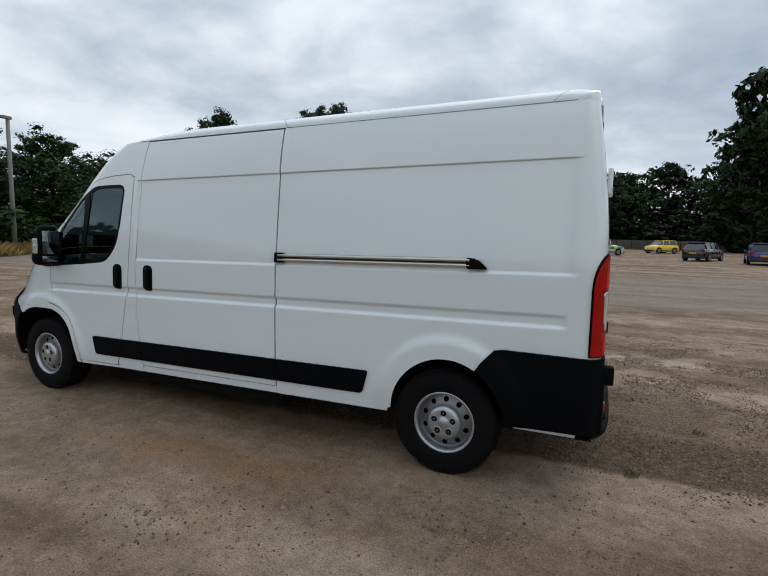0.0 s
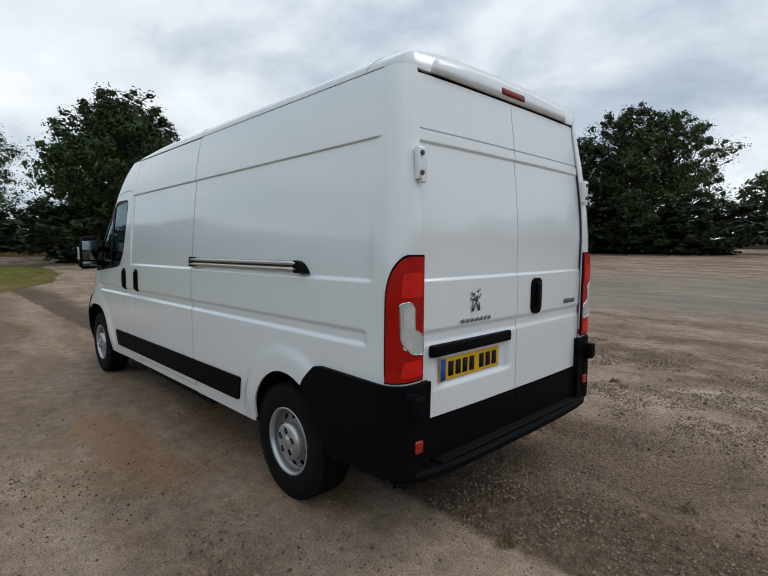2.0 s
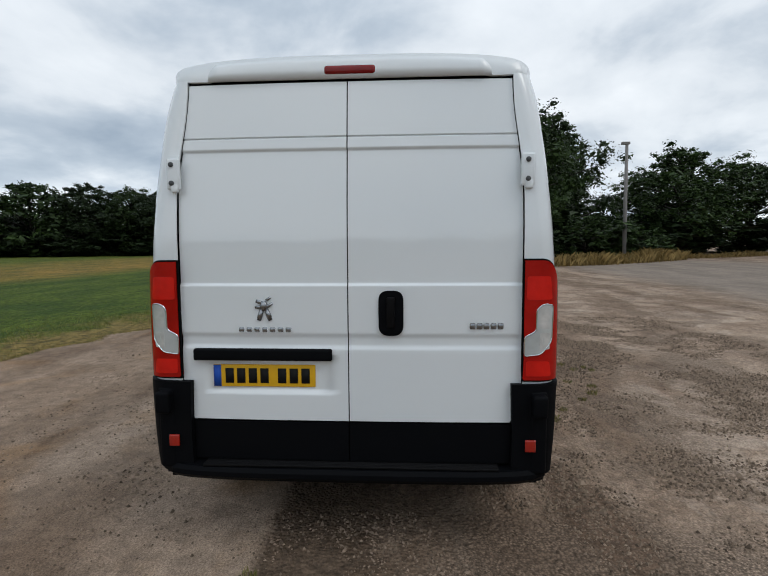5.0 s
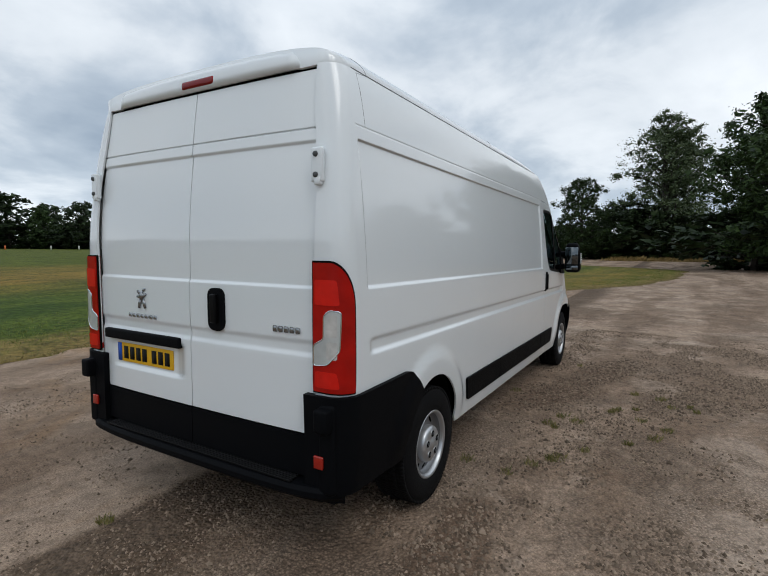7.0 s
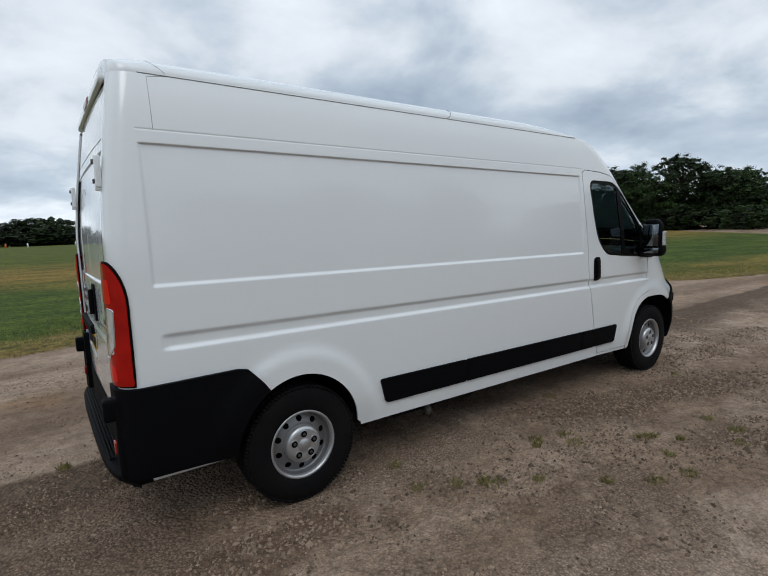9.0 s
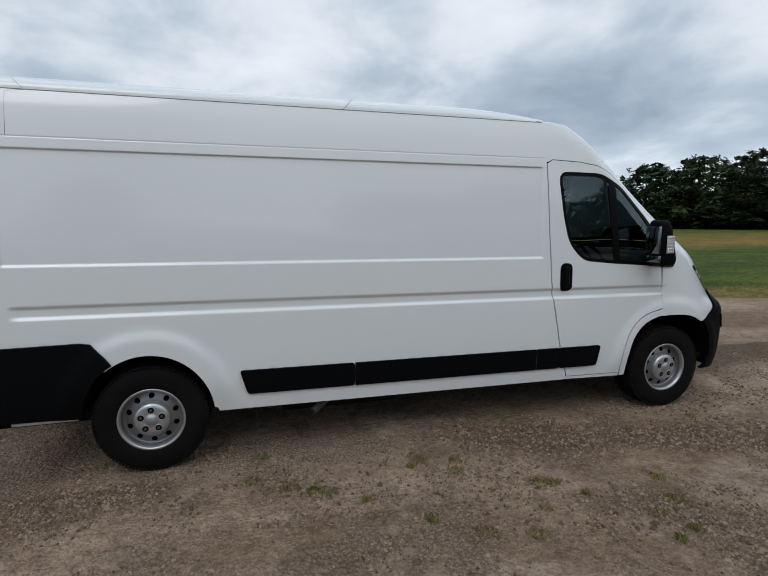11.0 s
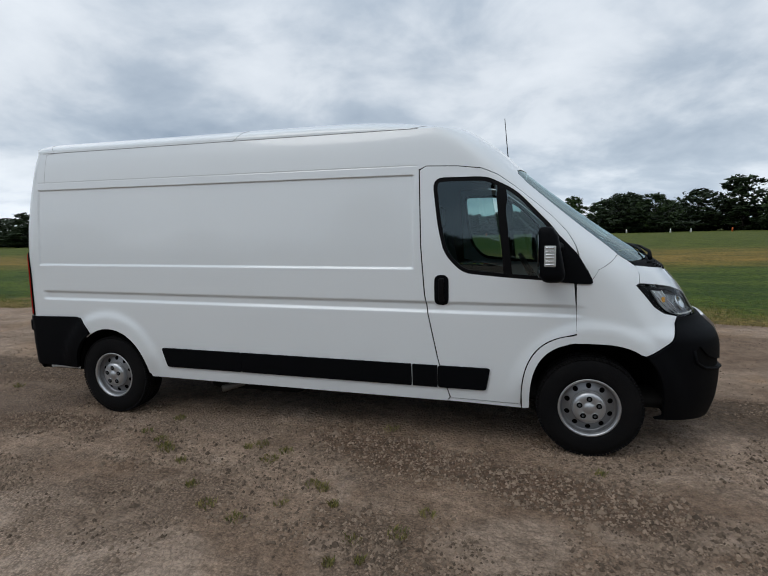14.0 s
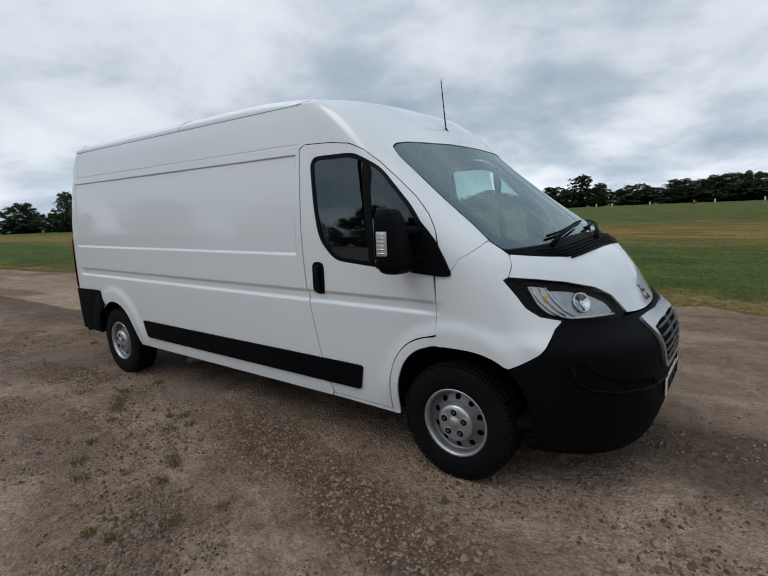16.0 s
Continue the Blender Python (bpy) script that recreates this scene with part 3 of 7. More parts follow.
    # rear bumper corner
    bumper = [(edge_x(0.845, 0.80), 0.845), (-4.40, 0.86), (-4.345, 0.85), (-4.268, 0.765)] + arc(R_ARCH, 0.008, 120, 176, 12) + [(-4.43, 0.385), (edge_x(0.40, 0.80), 0.395)]
    panel("bumper_corner", bumper, side, M_BLACK, van, "black textured bumper corner", off=0.022, depth=0.035, creases=False)
    # tail lamp wraps the corner
    zt = list(np.linspace(0.862, 1.25, 8)) + list(1.25 + 0.206 * np.sin(np.linspace(0.2, math.pi / 2, 10)))
    front = []
    for z in zt:
        q = min(1.0, max(0.0, (z - 1.25) / 0.206))
        front.append((-4.886 - 0.105 * (1 - math.sqrt(1 - q * q)), z))
    lamp_line = [(edge_x(z, 0.85), z) for z in zt[::-1]]
    lamp = panel("tail_lamp", rounded(shrink(front + lamp_line, 0.006), 0.012, 2), side, M_RED, van, "red and white tail lamp", off=0.016, depth=0.03, creases=False, gx=0.02, gz=0.04, edge=0.02)
    seal = shrink(front + lamp_line, -0.003)
    panel("lamp_seal", seal, side, M_GAP, lamp, "black seal", off=0.010, depth=0.01, creases=False, gx=0.03)
    shape = [(edge_x(1.0, 0.858), 0.985), (edge_x(1.0, 0.935), 0.995), (edge_x(1.0, 0.985), 1.06), (edge_x(1.2, 0.992), 1.235), (edge_x(1.2, 0.945), 1.242), (edge_x(1.2, 0.915), 1.215), (edge_x(1.2, 0.912), 1.11), (edge_x(1.15, 0.858), 1.082)]
    clear = rounded(shape, 0.016)
    lens = panel("reversing_lens", clear, side, M_LENSWHITE, lamp, "clear reversing lamp lens", off=0.0172, depth=0.006, creases=False, gx=0.02, edge=0.015)
    bm = bmesh.new()
    add_tube(bm, [skin(x, z, side, 0.0165)[0] for x, z in fine(clear, 0.012)] + [skin(*clear[0], side, 0.0165)[0]], 0.0035, 5, False)
    part("lens_rim", bm, M_CHROME, lens, "bright lens rim")
    for y0, z0, y1, z1 in ((0.93, 1.02, 0.975, 1.10), (0.925, 1.12, 0.975, 1.22)):
        inner = rounded([(edge_x(z0, y0), z0), (edge_x(z0, y1), z0), (edge_x(z1, y1), z1), (edge_x(z1, y0), z1)], 0.012)
        panel("lens_facet", inner, side, M_FACET, lens, off=0.0182, depth=0.002, creases=False, gx=0.02, edge=0.015)
    # upper and lower patches paint the lens's inner glow in brighter red
    for y0, y1, z0, z1, m, nm in ((0.866, 0.985, 1.262, 1.375, M_REDLIT, "brake_lens"), (0.866, 0.985, 0.888, 0.962, M_REDLIT, "indicator_lens")):
        panel(nm, rounded([(edge_x(z0, y0), z0), (edge_x(z0, y1), z0), (edge_x(z1, y1 - 0.012), z1), (edge_x(z1, y0), z1)], 0.014), side, m, lamp, off=0.0185, depth=0.004, creases=False, gx=0.02)


# ---- roof ----
def roof_edge(y):
    n, z = NOSE_N(2.352), 2.352
    return NOSE_0(z) + (NOSE_F(z) - NOSE_0(z)) * max(0.0, 1 - (abs(y) / SIDE_W(z)) ** n) ** (1 / n)


def roof(u, v, side=1, off=0.0):
    """u from the tail (0) to the brow (1), v across (-1 to 1)."""
    def at(u, v):
        y = SIDE_W(2.352) * math.copysign(abs(math.sin(min(max(v, -1), 1) * math.pi / 2)) ** 0.92, v)
        q = max(0.0, abs(y) - (SIDE_W(2.352) - REAR_R))
        tail, x1 = rear_x(2.352) + REAR_R - math.sqrt(max(0.0, REAR_R**2 - q * q)), roof_edge(y)
        x = tail + (x1 - tail) * u
        h = 0.146 * max(0.0, 1 - abs(y / SIDE_W(2.352)) ** 3.0) ** (1 / 2.6)
        h *= 1 - max(0.0, 1 + (x - x1) / 1.05) ** 2.2
        h *= 0.56 + 0.44 * math.sqrt(step(-0.02, 0.05, u))
        for k in (-0.6, -0.2, 0.2, 0.6):
            h -= 0.008 * math.exp(-((y - k) / 0.06) ** 2) * step(0.06, 0.12, u) * (1 - step(0.72, 0.8, u))
        return Vector((x, y, 2.352 + h - RAKE * (x + 2.5)))
    e = 0.002
    n = (at(u + e, v) - at(u - e, v)).cross(at(u, v + e) - at(u, v - e))
    n = n.normalized() if n.length > 1e-12 else Vector((0, 0, 1))
    if n.z < 0:
        n = -n
    return at(u, v) + n * off, n


bm = bmesh.new()
us, vs = [0, 0.01, 0.02, 0.03, 0.045, 0.06, 0.09, 0.12] + list(np.linspace(0.16, 0.70, 14)) + list(np.linspace(0.72, 1, 18)), np.linspace(-1, 1, 61)
grid = [[bm.verts.new(roof(u, v)[0]) for v in vs] for u in us]
grid.insert(0, [bm.verts.new((q.co.x + 0.001, q.co.y, 2.345 - RAKE * (q.co.x + 2.5))) for q in grid[0]])
for r0, r1 in zip(grid, grid[1:]):
    for j in range(len(vs) - 1):
        bm.faces.new((r0[j], r1[j], r1[j + 1], r0[j + 1]))
part("roof", bm, M_WHITE, van, "white ribbed high roof")
# roof-joint line across and the gutter lines along
bm = bmesh.new()
for s in (1, -1):
    add_tube(bm, [skin(x, 2.354, s, 0.001)[0] for x in np.linspace(-4.74, -1.2, 40)], 0.0020, 6)
    add_tube(bm, [roof(0.56, s * v)[0] + Vector((0, 0, 0.0005)) for v in np.linspace(0.68, 1, 12)], 0.002, 5)
    add_tube(bm, [roof(0.955, s * v)[0] + Vector((0, 0, 0.0005)) for v in np.linspace(0.80, 0.96, 6)], 0.0015, 5)
    add_tube(bm, [roof(0.045, s * v)[0] for v in np.linspace(0.70, 1, 10)] + ([skin(-4.70, z, s, 0.0)[0] for z in (2.34, 2.25, 2.15, 2.085)] if s < 0 else []), 0.0013, 5)
part("roof_seam", bm, material("grey_seam_sealer", (0.16, 0.16, 0.16), 0.6), van, "grey joint lines")
# tail spoiler with the third brake lamp
bm = bmesh.new()
prof = [(-4.50, 0.006), (-4.60, 0.012), (-4.74, 0.014), (-4.835, 0.010), (-4.862, -0.004), (-4.874, -0.025), (-4.880, -0.055), (-4.880, -0.090), (-4.86, -0.0905)]
rings = []
for y in np.linspace(-0.80, 0.80, 81):
    f = 1 - step(0.655, 0.715, abs(y))
    crown = 2.340 + 0.112 * max(0.0, 1 - abs(y / 0.92) ** 2.8) ** (1 / 2.3)
    ring = []
    for x, h in prof:
        z = (crown + h) if h > -0.001 else (2.344 + (crown - 2.344) * max(0.0, 1 + h / 0.09))
        base = 2.352 + 0.62 * (crown - 2.352)
        z = z * f + (min(z, base - 0.004)) * (1 - f)
        ring.append(bm.verts.new((x + 0.02 * (1 - f), y, z - RAKE * (x + 2.5))))
    rings.append(ring)
for r0, r1 in zip(rings, rings[1:]):
    for j in range(len(prof) - 1):
        bm.faces.new((r0[j], r0[j + 1], r1[j + 1], r1[j]))
bm.faces.new(rings[0]); bm.faces.new(rings[-1][::-1])
bmesh.ops.recalc_face_normals(bm, faces=bm.faces[:])
spoiler = part("roof_spoiler", bm, M_WHITE, van, "white lip over the rear doors")
part("third_brake_lamp", box((-4.886, -0.142, 2.386), (-4.83, 0.115, 2.434), 0.021, 4), M_DEEPRED, spoiler, "dark red high brake lamp")


# ---- rear doors ----
def tail(y, z, side=1, off=0.0):
    def at(y, z):
        x = rear_x(z) + 0.016 * (abs(y) / 0.85) ** 3
        x += 0.010 * recess(y, z, -9, 9, 1.335, 1.997, 0.011) + 0.011 * recess(y, z, -9, 9, 2.0565, 2.0605, 0.003)
        x += 0.014 * (1 - step(1.060, 1.10, z)) * step(1.0, 1.04, z) * 0.6
        x += 0.016 * recess(y, z, 0.09, 0.70, 0.79, 0.97, 0.02)
        return Vector((x, y, z - RAKE * (x + 2.5)))
    e = 0.002
    n = (at(y + e, z) - at(y - e, z)).cross(at(y, z + e) - at(y, z - e)).normalized()
    if n.x > 0:
        n = -n
    return at(y, z) + n * off, n


for side in (1, -1):
    top = 2.330
    line = [(side * 0.003, 0.645), (side * 0.003, top)] + [(side * (0.852 - 0.05 * step(1.7, 2.36, z)), z) for z in np.linspace(top, 0.645, 26)]
    line[-1] = (side * 0.80, 0.645)
    line[-2] = (side * 0.845, 0.72)
    d = panel("rear_door", line, 1, M_WHITE, van, "white rear cargo door", surface=tail, gx=0.06, gz=0.012)
    skirt = [(side * 0.003, 0.44), (side * 0.003, 0.635), (side * 0.80, 0.635), (side * 0.80, 0.44)]
    panel("door_skirt", skirt, 1, M_BLACK, d, "black plastic lower door skirt", surface=tail, off=0.006, creases=False)
    # hinge: two bolted leaves
    hz = 1.882
    p = Vector((rear_x(hz) - 0.018, side * 0.820, hz - RAKE * (rear_x(hz) + 2.5)))
    bm = bmesh.new()
    add_box(bm, (-0.012, -0.045, -0.085), (0.016, 0.035, 0.085), 0.012, 3)
    add_box(bm, (-0.014, -0.035 if side > 0 else -0.035, -0.10), (0.012, 0.01, -0.055), 0.008, 2)
    bmesh.ops.transform(bm, matrix=Matrix.Translation(p + Vector((0, side * 0.042, 0))) @ Matrix.Diagonal((1, 0.8, 0.9, 1)), verts=bm.verts[:])
    hinge = part("hinge", bm, M_WHITE, d, "white bolted hinge")
    for dz in (0.045, -0.045):
        bm = bmesh.new()
        add_lathe(bm, [(0.0, -0.020), (0.011, -0.020), (0.013, -0.012), (0.013, 0.0)], 12)
        bmesh.ops.transform(bm, matrix=Matrix.Translation(p + Vector((0, side * 0.045, dz))) @ Matrix.Rotation(radians(-90), 4, "Z"), verts=bm.verts[:])
        part("bolt", bm, M_TRIM, hinge)
    # small lower stop on the bumper
    part("door_buffer", box((-4.974, side * 0.842 - 0.011, 0.745), (-4.93, side * 0.842 + 0.011, 0.835), 0.005), M_WHITE, d, "white lower hinge block")
left_door = [o for o in van.children if o.name == "rear_door"][0]
right_door = [o for o in van.children if o.name.startswith("rear_door") and o is not left_door][0]
panel("rear_seal", [(-0.87, 0.42), (0.87, 0.42), (0.87, 1.7), (0.81, 2.352), (-0.81, 2.352), (-0.87, 1.7)], 1, M_GAP, van, "black door seal", surface=tail, off=-0.016, depth=0.0)


def on_tail(y, z, off):
    return tail(y, z, 1, off)[0]


part("plate_light_bar", box((-0.012, -0.352, -0.030), (0.022, 0.352, 0.030), 0.012, 3, Matrix.Translation(on_tail(0.433, 0.985, 0.010))), M_BLACK, left_door, "black plate-light bar")
h = panel("door_handle", rounded([(-0.274, 1.085), (-0.152, 1.085), (-0.152, 1.305), (-0.274, 1.305)], 0.05, 8), 1, M_BLACK, right_door, "black rear door handle", surface=tail, off=0.010, depth=0.014, creases=False, edge=0.015)
part("grip", box((-0.016, -0.020, -0.075), (0.010, 0.020, 0.075), 0.009, 3, Matrix.Translation(on_tail(-0.212, 1.20, 0.018))), M_GLOSSBLACK, h)

# number plate: yellow board with a blue end; its registration shown as bars
plate = part("number_plate", box((-0.004, -0.262, -0.057), (0.004, 0.262, 0.057), 0.003, 2, Matrix.Translation(on_tail(0.432, 0.872, 0.004))), M_YELLOW, left_door, "yellow rear number plate")
pc = on_tail(0.432, 0.872, 0.0)
part("blue_band", box((-0.0105, 0.222, -0.055), (-0.008, 0.260, 0.055), 0, 2, Matrix.Translation(pc)), M_BLUE, plate, "blue end band")
for k, y in enumerate((0.178, 0.118, 0.058, -0.002, -0.092, -0.152, -0.212)):
    part("bar", box((-0.0105, y - 0.021, -0.038), (-0.008, y + 0.021, 0.038), 0, 2, Matrix.Translation(pc)), M_INK, plate)

# maker's badge: a plain upright shape, and bars for the maker's and model's names
bm = bmesh.new()
c = on_tail(0.419, 1.212, 0.004)
for (y0, z0), (y1, z1), r in (((0.028, -0.055), (0.012, 0.0), 0.010), ((-0.030, -0.055), (-0.012, 0.0), 0.010), ((0.0, -0.005), (0.004, 0.040), 0.016), ((0.006, 0.032), (0.040, 0.042), 0.009), ((-0.002, 0.005), (-0.042, 0.030), 0.007), ((0.004, 0.012), (0.046, 0.010), 0.007), ((-0.010, 0.045), (-0.034, 0.060), 0.006)):
    add_tube(bm, [c + Vector((0, y0, z0)), c + Vector((-0.002, (y0 + y1) / 2, (z0 + z1) / 2)), c + Vector((0, y1, z1))], [r * 1.1, r * 1.35, r], 6)
for v in bm.verts:
    v.co.x = c.x + (v.co.x - c.x) * 0.45
part("badge", bm, M_BADGE, left_door, "small dark metal maker's badge")
for k in range(7):
    part("name_bar", box((-0.004, -0.0145, -0.0115), (0.002, 0.0145, 0.0115), 0.003, 1, Matrix.Translation(on_tail(0.417 + 0.1188 - 0.0396 * k, 1.110, 0.004))), M_BADGE, left_door)
for k in range(5):
    part("name_bar", box((-0.004, -0.0138, -0.015), (0.002, 0.0138, 0.015), 0.004, 1, Matrix.Translation(on_tail(-0.611 - 0.034 * k, 1.130, 0.004))), M_BADGE, right_door)

# rear step with a ribbed tread
M_TREAD = material("worn_grey_tread", (0.0045, 0.0045, 0.005), 0.65, spec=0.15, vary=0.25, scale=12)
bm = bmesh.new()
prof = [(-4.90, 0.335), (-5.00, 0.345), (-5.035, 0.375), (-5.035, 0.400), (-5.02, 0.418), (-4.90, 0.425)]
rings = []
for y in np.linspace(-0.98, 0.98, 29):
    bow = 0.05 * (abs(y) / 0.98) ** 4 + 0.05 * (abs(y) / 0.98) ** 20
    rings.append([bm.verts.new((x + (bow if x < -4.95 else 0), y, z + 0.028)) for x, z in prof])
for r0, r1 in zip(rings, rings[1:]):
    for j in range(len(prof)):
        bm.faces.new((r0[j], r0[(j + 1) % len(prof)], r1[(j + 1) % len(prof)], r1[j]))
bm.faces.new(rings[0]); bm.faces.new(rings[-1][::-1])
bmesh.ops.recalc_face_normals(bm, faces=bm.faces[:])
rear_step = part("rear_step", bm, M_BLACK, van, "black ribbed rear step bumper", smooth=False)
for k in range(6):
    x = -4.925 - 0.016 * k
    part("tread_rib", box((x - 0.0045, -0.74, 0.450), (x + 0.0045, 0.74, 0.462), 0.002, 1), M_TREAD, rear_step)
for side in (1, -1):
    part("rear_reflector", box((-4.992, side * 0.893 - 0.026, 0.543), (-4.978, side * 0.893 + 0.026, 0.603), 0.005), M_REFLECT, van, "small orange-red reflector")
    part("bumper_block", box((-5.030, side * 0.93 - 0.036, 0.722), (-4.94, side * 0.93 + 0.036, 0.832), 0.016, 3), M_BLACK, van, "black bumper end block")
    part("bumper_end", box((-4.982, side * 0.93 - 0.045, 0.42), (-4.90, side * 0.93 + 0.045, 0.845), 0.025, 4), M_BLACK, van, "black bumper end")


# ---- front end ----
top_c = lambda z: NOSE_0(z) + 1.03
for side in (1, -1):
    # windscreen half, with its dark border
    edge = [(0.0, 2.060), (0.25, 2.058), (0.416, 2.05), (0.7, 2.043), (0.79, 2.03), (0.83, 2.005), (0.848, 1.94), (0.859, 1.7), (0.872, 1.52), (0.884, 1.44), (0.877, 1.40), (0.86, 1.390), (0.6, 1.404), (0.3, 1.429), (0.0, 1.434)]
    line = [(ny(y, z), z) for y, z in edge] + [(top_c(z), z) for z in np.linspace(1.46, 2.03, 12)]
    g = panel("windscreen", line, side, M_SCREEN, van, "large raked windscreen", off=-0.004, depth=0.0, creases=False, gx=0.05, gz=0.04)
    g.visible_shadow = False
    border = [(ny(y, z), z) for y, z in edge[:10]] + [(ny(y, z), z) for y, z in ((0.845, 1.44), (0.835, 1.52), (0.825, 1.7), (0.815, 1.94), (0.80, 1.985), (0.77, 2.0), (0.68, 2.015), (0.416, 2.024), (0.25, 2.03), (0.0, 2.032))]
    panel("screen_border", border, side, M_GLOSSBLACK, g, "black printed glass border", off=-0.0055, depth=0.0, creases=False, gx=0.05, gz=0.03)
    low_b = [(ny(y, z), z) for y, z in ((0.885, 1.437), (0.877, 1.402), (0.86, 1.392), (0.6, 1.406), (0.3, 1.431), (0.0, 1.436))] + [(top_c(1.47), 1.47)] + [(ny(y, z), z) for y, z in ((0.3, 1.464), (0.6, 1.44), (0.80, 1.425), (0.85, 1.44))]
    panel("screen_border", low_b, side, M_GLOSSBLACK, g, off=-0.0055, depth=0.0, creases=False, gx=0.05, gz=0.03)
    # bonnet half
    bon = [(ny(y, z), z) for y, z in ((0.876, 1.359), (0.75, 1.340), (0.592, 1.326), (0.456, 1.328), (0.231, 1.343))] + [(top_c(z), z) for z in (1.348, 1.3, 1.2, 1.1, 1.02, 0.982)] + [(ny(y, z), z) for y, z in ((0.15, 0.984), (0.3, 0.992), (0.405, 1.003), (0.46, 1.102), (0.562, 1.160), (0.731, 1.207), (0.852, 1.231), (0.935, 1.245), (0.9045, 1.30))]
    panel("bonnet", bon, side, M_WHITE, van, "short white bonnet", gx=0.05, gz=0.03, creases=False, depth=0.01)
    # scuttle of black louvres under the screen
    cow = [(ny(y, z), z) for y, z in ((0.872, 1.386), (0.868, 1.364), (0.75, 1.344), (0.592, 1.330), (0.456, 1.332), (0.231, 1.347))] + [(top_c(1.352), 1.352), (top_c(1.43), 1.43)] + [(ny(y, z), z) for y, z in ((0.3, 1.425), (0.6, 1.400), (0.858, 1.386))]
    scut = panel("scuttle", cow, side, M_BLACK, van, "black louvred scuttle panel", off=-0.006, depth=0.006, creases=False, gx=0.05, gz=0.02)
    for k in range(5):
        bm = bmesh.new()
        zz = lambda y: 1.347 - 0.03 * min(1.0, y / 0.6) ** 2 + 0.013 * k
        add_tube(bm, [skin(ny(y, zz(y)), zz(y), side, 0.006)[0] for y in np.linspace(0.0, 0.58 + 0.04 * k, 14)], 0.0055, 6)
        part("louvre", bm, M_BLACK, scut)
    # head lamp
    hl = [(nx(x, z), z) for x, z in ((0.285, 1.228), (0.359, 1.140), (0.403, 1.082), (0.469, 1.037), (0.556, 1.014))] + [(ny(y, z), z) for y, z in ((0.80, 1.008), (0.682, 1.008), (0.505, 0.996), (0.425, 0.994), (0.466, 1.094), (0.565, 1.152), (0.732, 1.199), (0.853, 1.223), (0.932, 1.237))]
    lampb = panel("head_lamp", rounded(hl, 0.012, 2), side, M_GLOSSBLACK, van, "clear swept-back head lamp with black bezel", off=-0.034, depth=0.0, creases=False, gx=0.03, gz=0.02, edge=0.02)
    cover = panel("lens_cover", rounded(hl, 0.012, 2), side, M_CLEAR, lampb, "clear lamp cover", off=0.001, depth=0.0, creases=False, gx=0.03, gz=0.02, edge=0.02)
    cover.visible_shadow = False
    bowl = [(ny(y, z), z) for y, z in ((0.825, 1.172), (0.73, 1.160), (0.61, 1.124), (0.525, 1.078), (0.50, 1.026), (0.62, 1.020), (0.76, 1.024))]
    panel("reflector", rounded(bowl, 0.02), side, M_LAMPDARK, lampb, "silvered lamp reflector", off=-0.024, depth=0.006, creases=False, gx=0.03, gz=0.02)
    slab = [(ny(y, z), z) for y, z in ((0.895, 1.198), (0.832, 1.186), (0.775, 1.040), (0.80, 1.026), (0.872, 1.055), (0.893, 1.10))]
    turn = panel("indicator_lens", rounded(slab, 0.012), side, M_CAP, lampb, "silvered indicator section", off=-0.014, depth=0.008, creases=False, gx=0.02, gz=0.015, edge=0.015)
    for f in (0.0, 0.5, 1.0):
        bm = bmesh.new()
        add_tube(bm, [skin(ny(y - 0.055 * f, z), z, side, -0.008)[0] for y, z in ((0.888, 1.19), (0.884, 1.12), (0.862, 1.065), (0.84, 1.04))], 0.0035, 5)
        part("light_guide", bm, M_CHROME, turn)
    bm = bmesh.new()
    add_tube(bm, [skin(ny(y, z), z, side, -0.012)[0] for y, z in ((0.80, 1.028), (0.70, 1.022), (0.60, 1.018), (0.52, 1.016))], 0.006, 6)
    part("day_running_strip", bm, M_PLATEWHITE, lampb, "pale light strip")
    for (y, z, r) in ((0.69, 1.098, 0.056),):
        p, n = skin(ny(y, z), z, side, -0.016)
        bm = bmesh.new()
        add_lathe(bm, [(0.0, -0.016), (r * 0.5, -0.010), (r * 0.85, 0.0), (r, 0.006), (r, -0.006)], 24)
        bmesh.ops.transform(bm, matrix=Matrix.Translation(p) @ n.to_track_quat("Y", "Z").to_matrix().to_4x4(), verts=bm.verts[:])
        part("lamp_bowl", bm, M_CHROME, lampb)
    p, n = skin(ny(0.858, 1.13), 1.13, side, -0.010)
    part("indicator_bulb", box((-0.010, -0.006, -0.018), (0.010, 0.006, 0.018), 0.005, 2, Matrix.Translation(p)), M_AMBER, turn, "amber indicator")
    # front bumper half
    bt = [(0.342, 0.762), (0.43, 0.809), (0.507, 0.866), (0.535, 0.937), (0.558, 1.006)]
    bump = [(nx(x, z), z) for x, z in bt] + [(ny(y, z), z) for y, z in ((0.80, 1.001), (0.682, 1.001), (0.505, 0.988), (0.41, 0.986), (0.30, 0.984), (0.15, 0.976))] + [(top_c(z), z) for z in np.linspace(0.972, 0.305, 14)] + [(ny(y, z), z) for y, z in ((0.4, 0.305), (0.7, 0.31), (0.85, 0.318))] + [(nx(0.41, 0.335), 0.335)] + arc(F_ARCH, 0.004, 0, 51, 12)
    fog = [(ny(y, z), z) for y, z in ((0.945, 0.785), (0.93, 0.722), (0.882, 0.688), (0.768, 0.662), (0.62, 0.643), (0.45, 0.625), (0.45, 0.658), (0.62, 0.690), (0.77, 0.718), (0.872, 0.760), (0.92, 0.83))]
